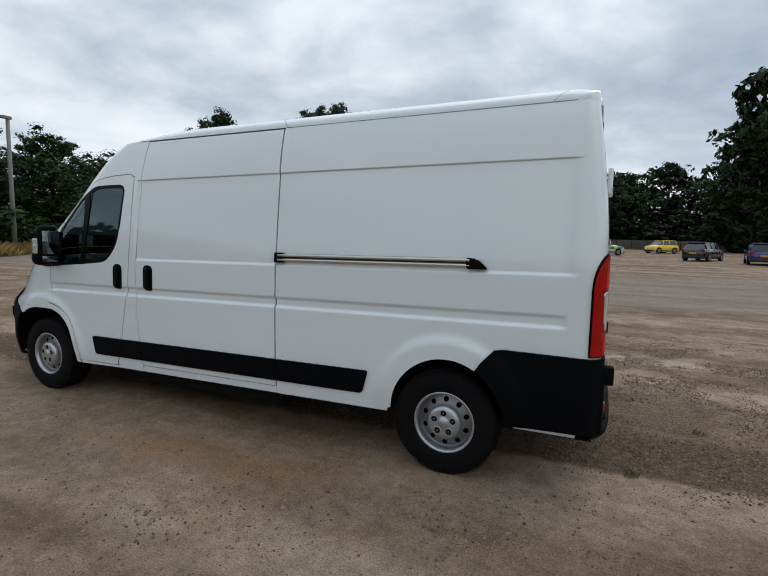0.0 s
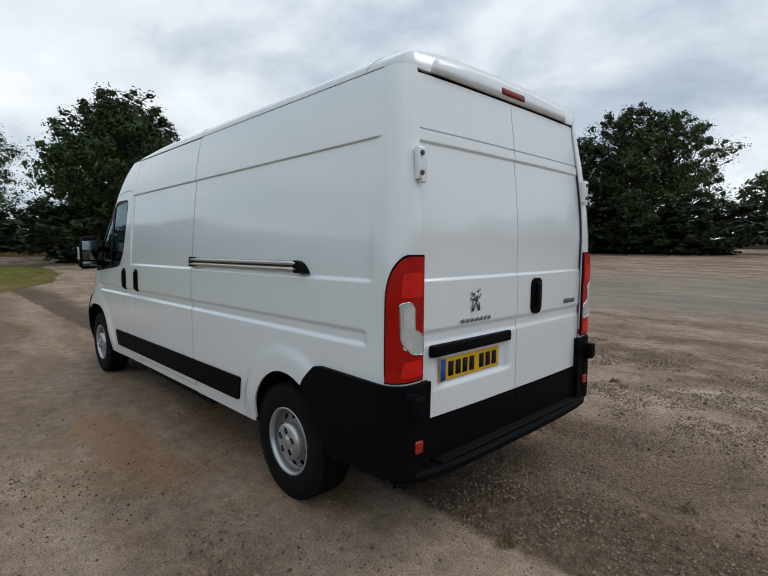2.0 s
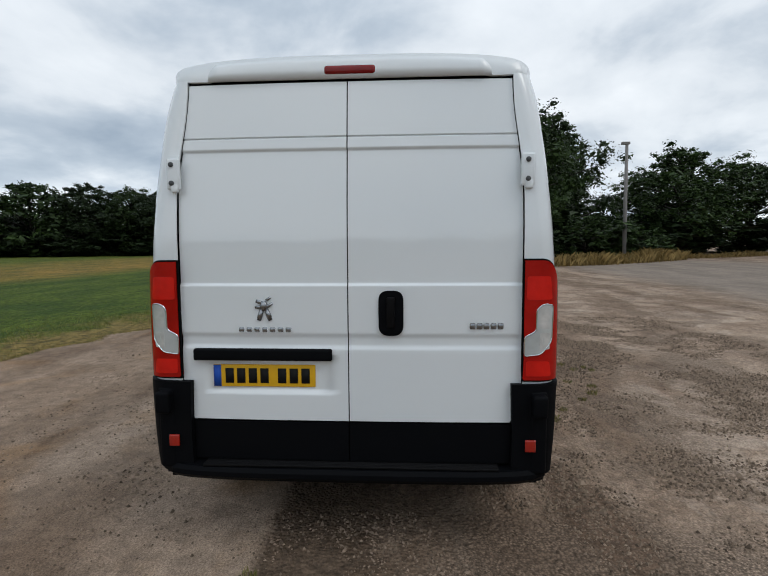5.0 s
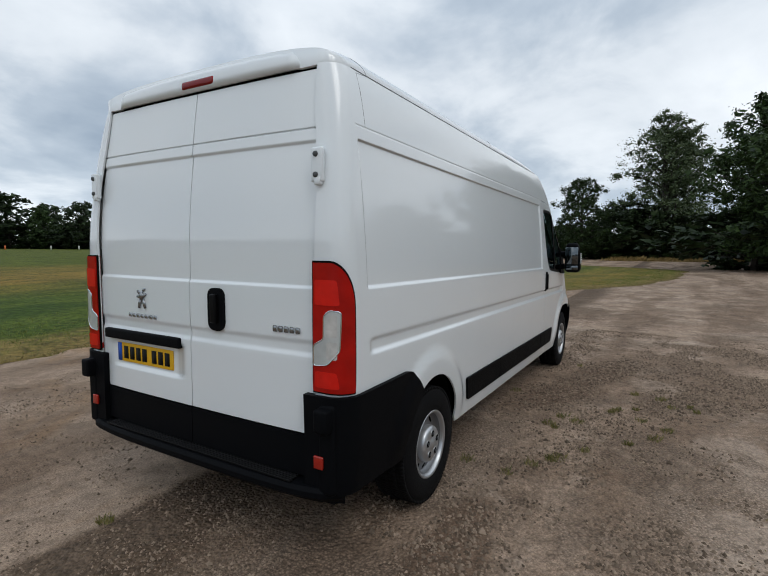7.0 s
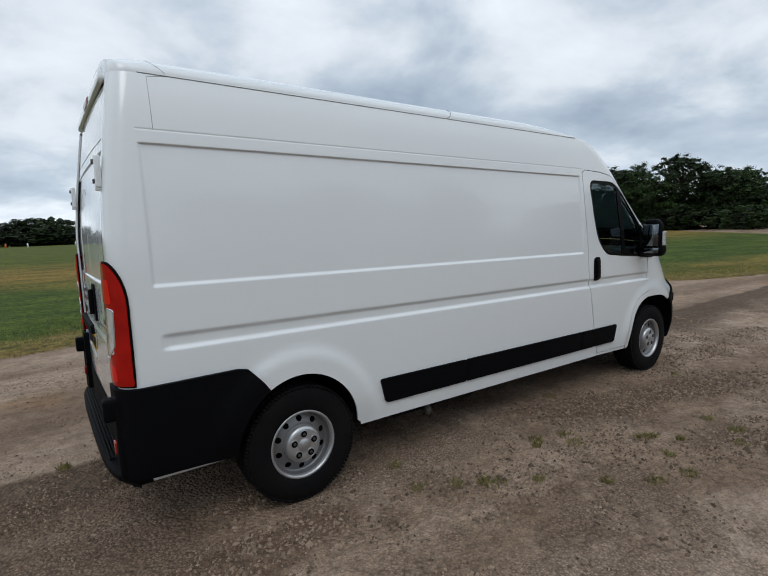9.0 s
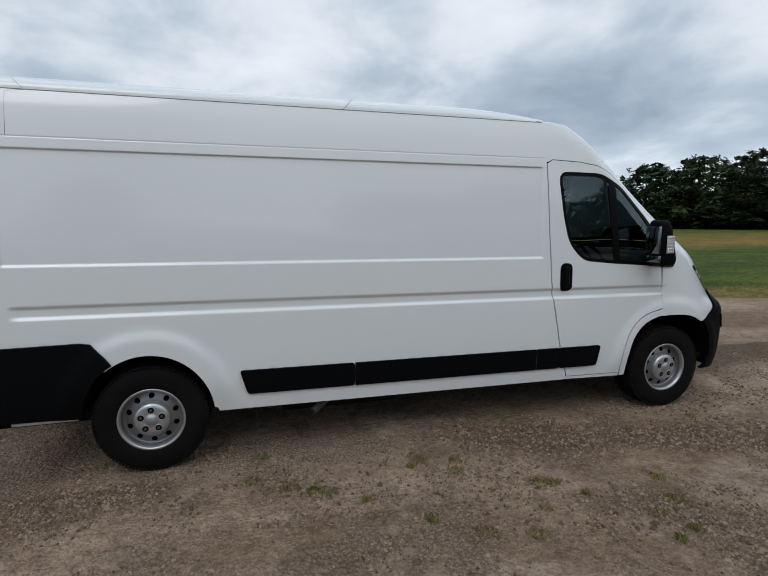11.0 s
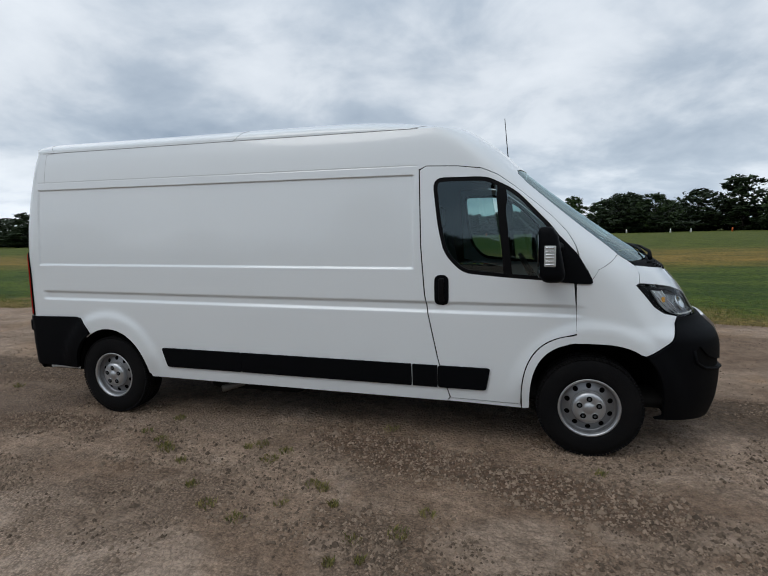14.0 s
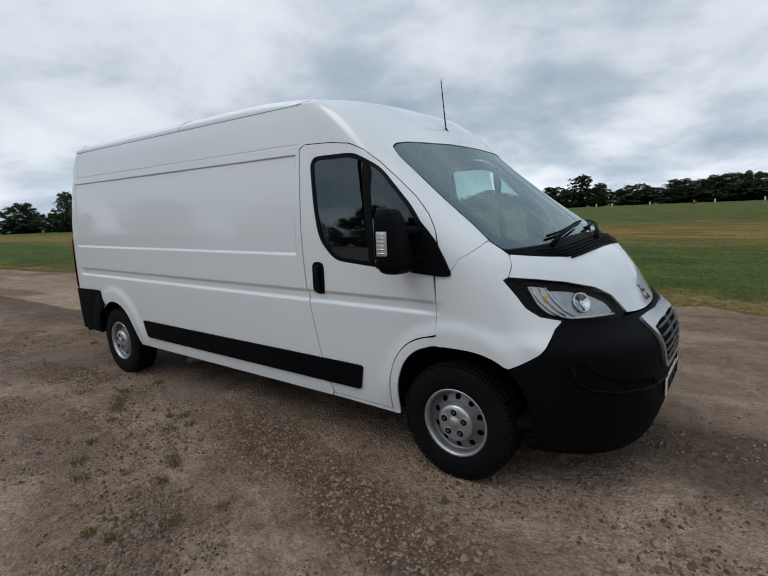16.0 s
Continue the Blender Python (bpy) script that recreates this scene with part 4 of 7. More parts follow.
    bumper_ob = panel("front_bumper", bump, side, M_BLACK, van, "black textured front bumper", off=0.016, depth=0.03, creases=False, gx=0.04, gz=0.035, holes=[rounded(fog, 0.02)])
    # black sheet stands in for the shade inside the bumper's scoop
    well = [(ny(y, z), z) for y, z in ((0.955, 0.80), (0.950, 0.70), (0.90, 0.66), (0.77, 0.635), (0.43, 0.60), (0.42, 0.68), (0.62, 0.715), (0.77, 0.745), (0.86, 0.79), (0.905, 0.85), (0.935, 0.85))]
    panel("fog_recess", well, side, M_GAP, bumper_ob, "black sheet for the shade in the bumper recess", off=0.003, depth=0.0, creases=False, gx=0.04)
    bm = bmesh.new()
    add_tube(bm, [skin(ny(y, z), z, side, 0.020)[0] for y, z in ((0.95, 0.80), (0.938, 0.722), (0.89, 0.676), (0.77, 0.648), (0.6, 0.628), (0.45, 0.61), (0.2, 0.60))], 0.010, 8)
    part("bumper_ridge", bm, M_BLACK, bumper_ob)
    # grille: chrome surround, dark mouth, bars
    gr = [(ny(y, z), z) for y, z in ((0.375, 0.955), (0.36, 0.85), (0.31, 0.70), (0.26, 0.665), (0.0, 0.66))] + [(top_c(z), z) for z in (0.75, 0.85, 0.93, 0.955)] + [(ny(0.20, 0.962), 0.962)]
    hole = [(ny(y, z), z) for y, z in ((0.335, 0.893), (0.318, 0.83), (0.278, 0.725), (0.24, 0.698), (0.006, 0.692), (0.006, 0.900), (0.18, 0.902))]
    grille = panel("grille", gr, side, M_SATIN, bumper_ob, "chrome-edged radiator grille", off=0.034, depth=0.02, creases=False, gx=0.03, gz=0.03, holes=[hole])
    panel("grille_mouth", gr, side, M_GAP, grille, "dark grille opening", off=0.018, depth=0.0, creases=False, gx=0.04, gz=0.04)
    for z in (0.725, 0.765, 0.805, 0.845, 0.882):
        bm = bmesh.new()
        add_tube(bm, [skin(ny(y, z), z, side, 0.03)[0] for y in np.linspace(0.0, 0.28 + 0.2 * (z - 0.8), 8)], 0.009, 6)
        part("grille_bar", bm, M_DASH, grille, "dark grey grille bar")
    # inner wheel arch liners
    for c, r in ((R_ARCH, 0.012), (F_ARCH, 0.010)):
        bm = bmesh.new()
        rings = []
        for a in np.linspace(0.5, 179.5, 41):
            e, cs, sn = 1 / 1.4 if c is F_ARCH else 1.0, math.cos(radians(a)), math.sin(radians(a))
            x, z = c[0] + (c[2] + r) * math.copysign(abs(cs) ** e, cs), c[1] + (c[3] + r) * sn ** e
            rings.append([bm.verts.new((x, side * 0.99, z - RAKE * (x + 2.5))), bm.verts.new((x, side * 0.62, z - RAKE * (x + 2.5)))])
        for r0, r1 in zip(rings, rings[1:]):
            bm.faces.new((r0[0], r1[0], r1[1], r0[1]))
        bm.faces.new([q[1] for q in rings])
        part("arch_liner", bm, M_GAP, van, "black wheel-arch liner")
    part("rear_valance", box((-4.84, side * 0.90 - 0.05, 0.366), (-4.47, side * 0.90 + 0.05, 0.39), 0.008), M_WHITE, van, "white body edge under the bumper")
    # mirror: tall black housing on a double arm
    bm = bmesh.new()
    add_box(bm, (-0.345, 1.075, 1.238), (-0.19, 1.27, 1.60), 0.062, 5)
    for v in bm.verts:
        slim = 1 - 0.22 * step(1.36, 1.60, v.co.z) - 0.10 * (1 - step(1.23, 1.33, v.co.z))
        v.co.y = 1.165 + (v.co.y - 1.165) * slim
        v.co.x = -0.345 + (v.co.x + 0.345) * (1 - 0.30 * step(1.45, 1.60, v.co.z))
        v.co.x += 0.06 * (1.4 - v.co.z) - 0.10 * (v.co.y - 1.17)
        v.co.y *= side
    if side < 0:
        bmesh.ops.reverse_faces(bm, faces=bm.faces[:])
    mirror = part("door_mirror", bm, M_BLACK, van, "tall black door mirror")
    bm = bmesh.new()
    for z in (1.312, 1.468):
        add_tube(bm, [(-0.205, side * 0.965, z - 0.02), (-0.215, side * 1.03, z - 0.006), (-0.24, side * 1.09, z), (-0.255, side * 1.15, z)], [0.030, 0.034, 0.034, 0.032], 12)
    part("arm", bm, M_BLACK, mirror, "black mirror arms")
    bm = bmesh.new()
    add_box(bm, (-0.318, 0, 1.345), (-0.248, 0.012, 1.48), 0.008, 2)
    for v in bm.verts:
        v.co.y = (v.co.y + 1.262) * side
    if side < 0:
        bmesh.ops.reverse_faces(bm, faces=bm.faces[:])
    rep = part("side_repeater", bm, M_LENSWHITE, mirror, "clear side indicator")
    for z in np.linspace(1.36, 1.465, 6):
        part("lens_rib", box((-0.312, side * 1.273 - 0.004, z - 0.004), (-0.260, side * 1.273 + 0.004, z + 0.004), 0.002, 1), M_CHROME, rep)
    part("mirror_glass", box((-0.345, side * 1.17 - 0.075, 1.34), (-0.338, side * 1.17 + 0.075, 1.55), 0.003, 1, Matrix.Translation((-0.012, 0, 0))), M_MIRROR, mirror, "mirror glass")
    part("lower_mirror_glass", box((-0.346, side * 1.175 - 0.07, 1.272), (-0.339, side * 1.175 + 0.07, 1.325), 0.003, 1, Matrix.Translation((-0.004, 0, 0))), M_MIRROR, mirror, "small wide-angle mirror")

# maker's emblem on the bonnet front
p, n = skin(top_c(1.06), 1.06, 1, 0.004)
bm = bmesh.new()
for (y0, z0), (y1, z1), r in (((0.03, -0.055), (0.012, 0.0), 0.010), ((-0.03, -0.055), (-0.012, 0.0), 0.010), ((0, -0.005), (0.004, 0.045), 0.016), ((0.0, 0.03), (-0.045, 0.05), 0.009)):
    add_tube(bm, [p + Vector((-z0 * 0.6, y0, z0 * 0.8)), p + Vector((-z1 * 0.6, y1, z1 * 0.8))], [r, r * 0.8], 6)
part("bonnet_emblem", bm, M_BADGE, van, "dark metal emblem")
front_plate = part("front_plate", box((0.972, -0.26, 0.445), (0.982, 0.26, 0.555), 0.003), M_PLATEWHITE, van, "white front number plate")
for k in range(7):
    y = 0.21 - 0.068 * k
    part("bar", box((0.981, y - 0.021, 0.462), (0.9845, y + 0.021, 0.538)), M_INK, front_plate)
# wipers
for y0, y1 in ((-0.62, 0.02), (-0.02, 0.60)):
    bm = bmesh.new()
    pts = [skin(ny(abs(y), z), z, 1 if y > 0 else -1, o)[0] for y, z, o in ((y0, 1.385, 0.012), (y0 + 0.10, 1.41, 0.04), (y0 + 0.35, 1.445, 0.035), (y1, 1.47, 0.02))]
    add_tube(bm, pts, [0.016, 0.012, 0.009, 0.006], 6)
    wiper = part("wiper", bm, M_BLACK, van, "black windscreen wiper")
    bm = bmesh.new()
    ys = np.linspace(y0 + 0.05, y1 + 0.16, 9)
    add_tube(bm, [skin(ny(abs(y), 1.425 + 0.045 * i / 8 + 0.02 * (1 - abs(y) / 0.8)), 1.425 + 0.045 * i / 8 + 0.02 * (1 - abs(y) / 0.8), 1 if y > 0 else -1, 0.012)[0] for i, y in enumerate(ys)], 0.008, 6)
    part("blade", bm, M_BLACK, wiper)
# aerial
bm = bmesh.new()
add_tube(bm, [(-0.565, 0.0, 2.145), (-0.58, 0.0, 2.19)], [0.020, 0.009], 8)
part("aerial_base", bm, M_BLACK, van, "black aerial base")
bm = bmesh.new()
add_tube(bm, [(-0.577, 0, 2.18), (-0.595, 0, 2.38), (-0.61, 0, 2.55)], [0.005, 0.004, 0.003], 6)
part("aerial", bm, M_BLACK, van, "thin black aerial")

# sliding-door rail on the nearside
bm = bmesh.new()
add_tube(bm, [skin(x, 1.405, 1, 0.022)[0] for x in np.linspace(-2.73, -4.17, 20)], 0.012, 10)
rail = part("door_rail", bm, M_ALU, van, "aluminium sliding-door rail")
bm = bmesh.new()
add_tube(bm, [skin(x, 1.372, 1, 0.022)[0] for x in np.linspace(-2.73, -4.17, 20)], 0.011, 10)
part("lower_rail", bm, M_ALU, rail)
panel("rail_recess", [(-2.70, 1.362), (-4.2, 1.362), (-4.2, 1.418), (-2.70, 1.418)], 1, M_DASH, rail, "grey rail channel", off=0.006, depth=0.008, creases=False)
panel("rail_stop", [(-2.70, 1.352), (-2.775, 1.352), (-2.775, 1.425), (-2.70, 1.425)], 1, M_BLACK, rail, "black rail end", off=0.03, depth=0.03, creases=False)
panel("rail_cap", rounded([(-4.15, 1.350), (-4.285, 1.350), (-4.23, 1.405), (-4.15, 1.425)], 0.02), 1, M_BLACK, rail, "black tapered rail cap", off=0.032, depth=0.03, creases=False)

# inner shell, floor, bulkhead: black sheets added as shade behind the panel joints
for side in (1, -1):
    lin = [(-4.80, 0.50), (-4.55, 0.50), (-4.52, 0.82), (-3.55, 0.82), (-3.50, 0.40), (-0.60, 0.40), (-0.60, 1.20), (-1.08, 1.30), (-1.10, 2.04), (-0.75, 2.06), (-0.80, 2.33), (-4.68, 2.33)]
    panel("inner_lining", lin, side, M_GAP, van, "black sheet added for the shade in the panel joints", off=-0.045, depth=0.0, creases=False, gx=0.2, gz=0.2)
bm = bmesh.new()
add_box(bm, (-4.93, -0.94, 0.36), (0.55, 0.94, 0.42))
part("floor_pan", bm, M_UNDER, van, "dark underbody")
part("chassis_rail", box((-4.5, -0.45, 0.24), (0.3, -0.30, 0.36), 0.02), M_UNDER, van)
part("chassis_rail", box((-4.5, 0.30, 0.24), (0.3, 0.45, 0.36), 0.02), M_UNDER, van)
part("rear_axle", add_tube(bmesh.new(), [(-4.035, -0.8, 0.33), (-4.035, 0.8, 0.33)], 0.05, 10), M_UNDER, van)
part("silencer", box((-3.2, -0.75, 0.20), (-2.3, -0.45, 0.34), 0.05), M_UNDER, van)
part("exhaust_pipe", add_tube(bmesh.new(), [(-2.4, -0.6, 0.27), (-2.85, -0.72, 0.27), (-2.98, -0.90, 0.255)], 0.028, 10), M_RUSTY, van, "short exhaust tailpipe")
# unseen tank and wheel shapes, added to block light under the van
part("fuel_tank", box((-2.65, 0.40, 0.19), (-1.15, 0.86, 0.37), 0.05, 3), M_UNDER, van, "unseen tank shape added to deepen the shade under the van")
part("spare_wheel", add_lathe(bmesh.new(), [(0.0, 0.21), (0.31, 0.21), (0.33, 0.24), (0.33, 0.34), (0.31, 0.36), (0.0, 0.36)], 32, "z"), M_TYRE, van).matrix_local = Matrix.Translation((-3.25, 0.05, 0.0))
part("tow_bar", box((-4.93, -0.75, 0.36), (-4.86, 0.75, 0.40), 0.01), M_RUSTY, van, "pale underbody cross member")
part("engine_cover", box((-0.05, -0.58, 0.25), (0.60, 0.58, 0.90), 0.05), M_GAP, van)
part("bulkhead", box((-1.42, -0.87, 0.42), (-1.38, 0.87, 2.3), 0.01), M_TRIM, van, "grey cab bulkhead")
for y in (-0.52, 0.12, 0.58):
    st = part("seat_base", box((-1.05, y - 0.23, 0.42), (-0.55, y + 0.23, 0.98), 0.07, 3), M_SEAT, van, "dark fabric cab seat")
    bk = part("seat_back", box((-0.10, y - 0.23, -0.05), (0.06, y + 0.23, 0.62), 0.06, 3, Matrix.Translation((-1.12, 0, 0.98)) @ Matrix.Rotation(radians(-12), 4, "Y")), M_SEAT, st)
    part("head_rest", box((-1.34, y - 0.13, 1.62), (-1.24, y + 0.13, 1.84), 0.045, 3), M_SEAT, st)
dash = part("dashboard", box((-0.28, -0.90, 0.85), (0.30, 0.90, 1.24), 0.07, 3), M_DASH, van, "grey dashboard")
part("dash_top", box((-0.25, -0.88, 1.16), (0.36, 0.88, 1.30), 0.05, 3), M_DASH, dash)
bm = bmesh.new()
tilt = Matrix.Translation((-0.38, -0.50, 1.22)) @ Matrix.Rotation(radians(62), 4, "Y")
ring = [tilt @ Vector((0.19 * math.cos(a), 0.19 * math.sin(a), 0)) for a in np.linspace(0, 2 * math.pi, 25)]
add_tube(bm, ring, 0.016, 8, False)
for a in (0.3, 2.84, 4.7):
    add_tube(bm, [tilt @ Vector((0, 0, 0.02)), tilt @ Vector((0.19 * math.cos(a), 0.19 * math.sin(a), 0))], 0.018, 6)
part("steering_wheel", bm, M_GLOSSBLACK, van, "black steering wheel")


# ---- wheels ----
def wheel(x, side):
    w = part("wheel", add_lathe(bmesh.new(), [(0.0, -0.02), (0.10, -0.02), (0.10, 0.03), (0.0, 0.03)], 16), M_UNDER, van, "silver steel wheel with black tyre")
    w.matrix_local = Matrix.Translation((x, side * 0.905, 0.350)) @ (Matrix.Rotation(math.pi, 4, "Z") if side > 0 else Matrix())
    prof = [(0.195, 0.095), (0.195, -0.10), (0.208, -0.112), (0.238, -0.118), (0.285, -0.118), (0.318, -0.110), (0.336, -0.098), (0.3455, -0.085), (0.349, -0.05), (0.350, 0.0), (0.349, 0.05), (0.3455, 0.085), (0.33, 0.10), (0.27, 0.115), (0.21, 0.11), (0.195, 0.095)]
    bm = add_lathe(bmesh.new(), prof, 72)
    tyre = part("tyre", bm, M_TYRE, w, "worn black tyre")
    bm = bmesh.new()
    for k in range(96):
        a = 2 * math.pi * k / 96
        for y0, y1, sh in ((-0.102, -0.062, 0), (-0.05, -0.006, 0.5), (0.006, 0.05, 0), (0.062, 0.10, 0.5)):
            t = a + sh * math.pi / 72
            m = Matrix.Rotation(t, 4, "Y")
            add_box(bm, (-0.0085, y0, 0.341 if abs(y0) < 0.1 else 0.334), (0.0085, y1, 0.3525 if abs(y0) < 0.1 and abs(y1) < 0.1 else 0.3495), 0, 1, m)
    part("tread", bm, M_TYRE, tyre)
    # steel rim with ten holes
    bm = bmesh.new()
    rp = [(0.200, -0.098), (0.207, -0.108), (0.202, -0.114), (0.190, -0.108), (0.186, -0.085), (0.180, -0.062), (0.172, -0.052)]
    rp += [(0.168 - 0.0035 * i, -0.0525 - 0.0013 * i) for i in range(13)] + [(0.118, -0.071), (0.09, -0.070), (0.05, -0.070)]
    N, holes, hr, hc = 200, 10, 0.0178, 0.147
    rings = [[bm.verts.new((r * math.cos(2 * math.pi * k / N), h, r * math.sin(2 * math.pi * k / N))) for k in range(N)] for r, h in rp]
    mids = [Vector((hc * math.cos(2 * math.pi * (k + 0.5) / holes), hc * math.sin(2 * math.pi * (k + 0.5) / holes))) for k in range(holes)]
    edge_v = set()
    for i, (r0, r1) in enumerate(zip(rings, rings[1:])):
        for k in range(N):
            q = (r0[k], r1[k], r1[(k + 1) % N], r0[(k + 1) % N])
            c_ = Vector((sum(v.co.x for v in q) / 4, sum(v.co.z for v in q) / 4))
            if 6 < i < 20 and min((c_ - m).length for m in mids) < hr:
                edge_v |= set(q)
                continue
            # paler lip, darker disc: the recessed disc's shade is put into the colour
            bm.faces.new(q).material_index = 1 if i < 4 else 0
    for v in edge_v:
        if v.link_faces:
            f = Vector((v.co.x, v.co.z))
            m = min(mids, key=lambda m: (f - m).length)
            g = m + (f - m).normalized() * hr
            v.co.x, v.co.z = g.x, g.y
    for v in [v for v in bm.verts if not v.link_faces]:
        bm.verts.remove(v)
    bmesh.ops.recalc_face_normals(bm, faces=bm.faces[:])
    rim = part("rim", bm, [M_STEEL, M_CAP], w, "silver steel rim with round holes")
    part("brake_drum", add_lathe(bmesh.new(), [(0.0, -0.03), (0.175, -0.03), (0.185, -0.01), (0.185, 0.08), (0.0, 0.08)], 24), M_GAP, w, "dark brake drum")
    # centre cap with five bolt wells, their shade put in as black discs
    bm = bmesh.new()
    N = 60
    cp = [(0.112, -0.072), (0.110, -0.100), (0.102, -0.112), (0.088, -0.117), (0.074, -0.119), (0.058, -0.119), (0.046, -0.117), (0.036, -0.119), (0.030, -0.125), (0.0, -0.128)]
    rings = [[bm.verts.new((r * math.cos(2 * math.pi * k / N), h, r * math.sin(2 * math.pi * k / N))) for k in range(N)] for r, h in cp[:-1]]
    tip = bm.verts.new((0, cp[-1][1], 0))
    for i, (r0, r1) in enumerate(zip(rings, rings[1:])):
        for k in range(N):
            bm.faces.new((r0[k], r1[k], r1[(k + 1) % N], r0[(k + 1) % N]))
    for k in range(N):
        bm.faces.new((rings[-1][k], tip, rings[-1][(k + 1) % N]))
    bmesh.ops.recalc_face_normals(bm, faces=bm.faces[:])
    cap = part("hub_cap", bm, M_CAP, w, "silver centre cap")
    for k in range(5):
        a = 2 * math.pi * (k + 0.25) / 5
        m = Matrix.Translation((0.066 * math.cos(a), -0.1195, 0.066 * math.sin(a)))
        bm = add_lathe(bmesh.new(), [(0.0, 0.001), (0.0200, 0.001), (0.0212, -0.002), (0.0240, -0.0015), (0.0240, 0.003)], 16)
        bmesh.ops.transform(bm, matrix=m, verts=bm.verts[:])
        part("bolt_ring", bm, M_CAP, cap)
        bm = add_lathe(bmesh.new(), [(0.0, -0.002), (0.0195, -0.002), (0.0195, 0.002), (0.0, 0.002)], 12)
        bmesh.ops.transform(bm, matrix=m, verts=bm.verts[:])
        well = part("bolt_well", bm, M_GAP, cap, "black disc for the shade in a bolt well")
        bm = add_lathe(bmesh.new(), [(0.0, -0.007), (0.0075, -0.007), (0.0095, -0.005), (0.0095, 0.0)], 6)
        bmesh.ops.transform(bm, matrix=m, verts=bm.verts[:])
        part("wheel_bolt", bm, M_DASH, well, "grey wheel bolt", smooth=False)
    return w


for x in (0.0, -4.035):
    for side in (1, -1):
        wheel(x, side)


# ---- ground ----
# dark stony bands thrown up by turning wheels: place, half length, half width, turn
DARK_BANDS = ((-1.25, -1.25, 1.1, 0.30, -18), (-0.1, -1.6, 0.8, 0.28, -14), (-4.6, -1.35, 0.8, 0.22, 8), (0.7, -2.6, 0.9, 0.3, 25), (-5.9, -0.15, 1.1, 0.30, 6))


def ground_material():
    m = bpy.data.materials.new("dirt_and_gravel")
    m.use_nodes = True
    n, l = m.node_tree.nodes, m.node_tree.links
    p = n["Principled BSDF"]
    pos = n.new("ShaderNodeTexCoord").outputs["Object"]

    def noise_tex(scale, detail=6, rough=0.6, dist=0.0):
        t = n.new("ShaderNodeTexNoise")
        t.inputs["Scale"].default_value, t.inputs["Detail"].default_value, t.inputs["Roughness"].default_value, t.inputs["Distortion"].default_value = scale, detail, rough, dist
        l.new(pos, t.inputs["Vector"])
        return t.outputs["Fac"]

    def ramp2(fac, p0, c0, p1, c1):
        r = n.new("ShaderNodeValToRGB")
        r.color_ramp.elements[0].position, r.color_ramp.elements[0].color = p0, (*c0, 1)
        r.color_ramp.elements[1].position, r.color_ramp.elements[1].color = p1, (*c1, 1)
        l.new(fac, r.inputs[0])
        return r.outputs[0]

    def blend(fac, a, b, kind="MIX"):
        x = n.new("ShaderNodeMix")
        x.data_type, x.blend_type = "RGBA", kind
        for s, v in ((0, fac), (6, a), (7, b)):
            if isinstance(v, (int, float)):
                x.inputs[s].default_value = v
            elif isinstance(v, tuple):
                x.inputs[s].default_value = (*v, 1)
            else:
                l.new(v, x.inputs[s])
        return x.outputs[2]

    sep = n.new("ShaderNodeSeparateXYZ"); l.new(pos, sep.inputs[0])

    def reach(sock, a, b, wobble, scale):
        """A soft border at a to b along one axis, made uneven by noise."""
        q = n.new("ShaderNodeMath"); q.operation = "MULTIPLY_ADD"
        l.new(noise_tex(scale, 6, 0.6, 0.3), q.inputs[0]); q.inputs[1].default_value = wobble
        l.new(sock, q.inputs[2])
        r = n.new("ShaderNodeMapRange"); r.interpolation_type = "SMOOTHSTEP"
        r.inputs["From Min"].default_value, r.inputs["From Max"].default_value = a + wobble / 2, b + wobble / 2
        l.new(q.outputs[0], r.inputs["Value"])
        return r.outputs[0]

    # trodden track beside the meadow, with a clean edge against the looser yard
    track = reach(sep.outputs[1], 0.40, 0.51, 0.34, 1.6)
    packed = ramp2(noise_tex(0.5, 8, 0.6, 0.6), 0.38, (0.235, 0.173, 0.128), 0.62, (0.325, 0.252, 0.196))
    rust = ramp2(noise_tex(0.62, 7, 0.6, 0.8), 0.52, (0,) * 3, 0.66, (0.6,) * 3)
    packed = blend(rust, packed, (0.270, 0.172, 0.100))
    speck = ramp2(noise_tex(95, 5, 0.75), 0.36, (0.50,) * 3, 0.64, (1.38,) * 3)
    grain = ramp2(noise_tex(260, 4, 0.8), 0.34, (0.78,) * 3, 0.66, (1.2,) * 3)
    blot = ramp2(noise_tex(7, 9, 0.7, 0.5), 0.38, (0.74,) * 3, 0.62, (1.18,) * 3)
    packed = blend(0.9, packed, blot, "MULTIPLY")
    packed = blend(0.9, packed, speck, "MULTIPLY")
    # the yard: pinkish-brown soil, pale dried mud, spreads of dark angular stone
    soil = ramp2(noise_tex(1.5, 10, 0.68, 0.6), 0.38, (0.248, 0.182, 0.136), 0.62, (0.395, 0.304, 0.236))
    soil = blend(0.75, soil, speck, "MULTIPLY")

    def patch(x, y, rx, ry, deg):
        """A spread of one kind of ground with a ragged outline: 1 inside, 0 outside."""
        mp = n.new("ShaderNodeMapping")
        mp.vector_type = "TEXTURE"
        mp.inputs["Location"].default_value, mp.inputs["Rotation"].default_value, mp.inputs["Scale"].default_value = (x, y, 0), (0, 0, radians(deg)), (rx, ry, 1)
        l.new(pos, mp.inputs[0])
        ln = n.new("ShaderNodeVectorMath"); ln.operation = "LENGTH"
        l.new(mp.outputs[0], ln.inputs[0])
        return reach(ln.outputs["Value"], 1.05, 0.65, 1.3, 2.6)

    def either(*masks):
        out = masks[0]
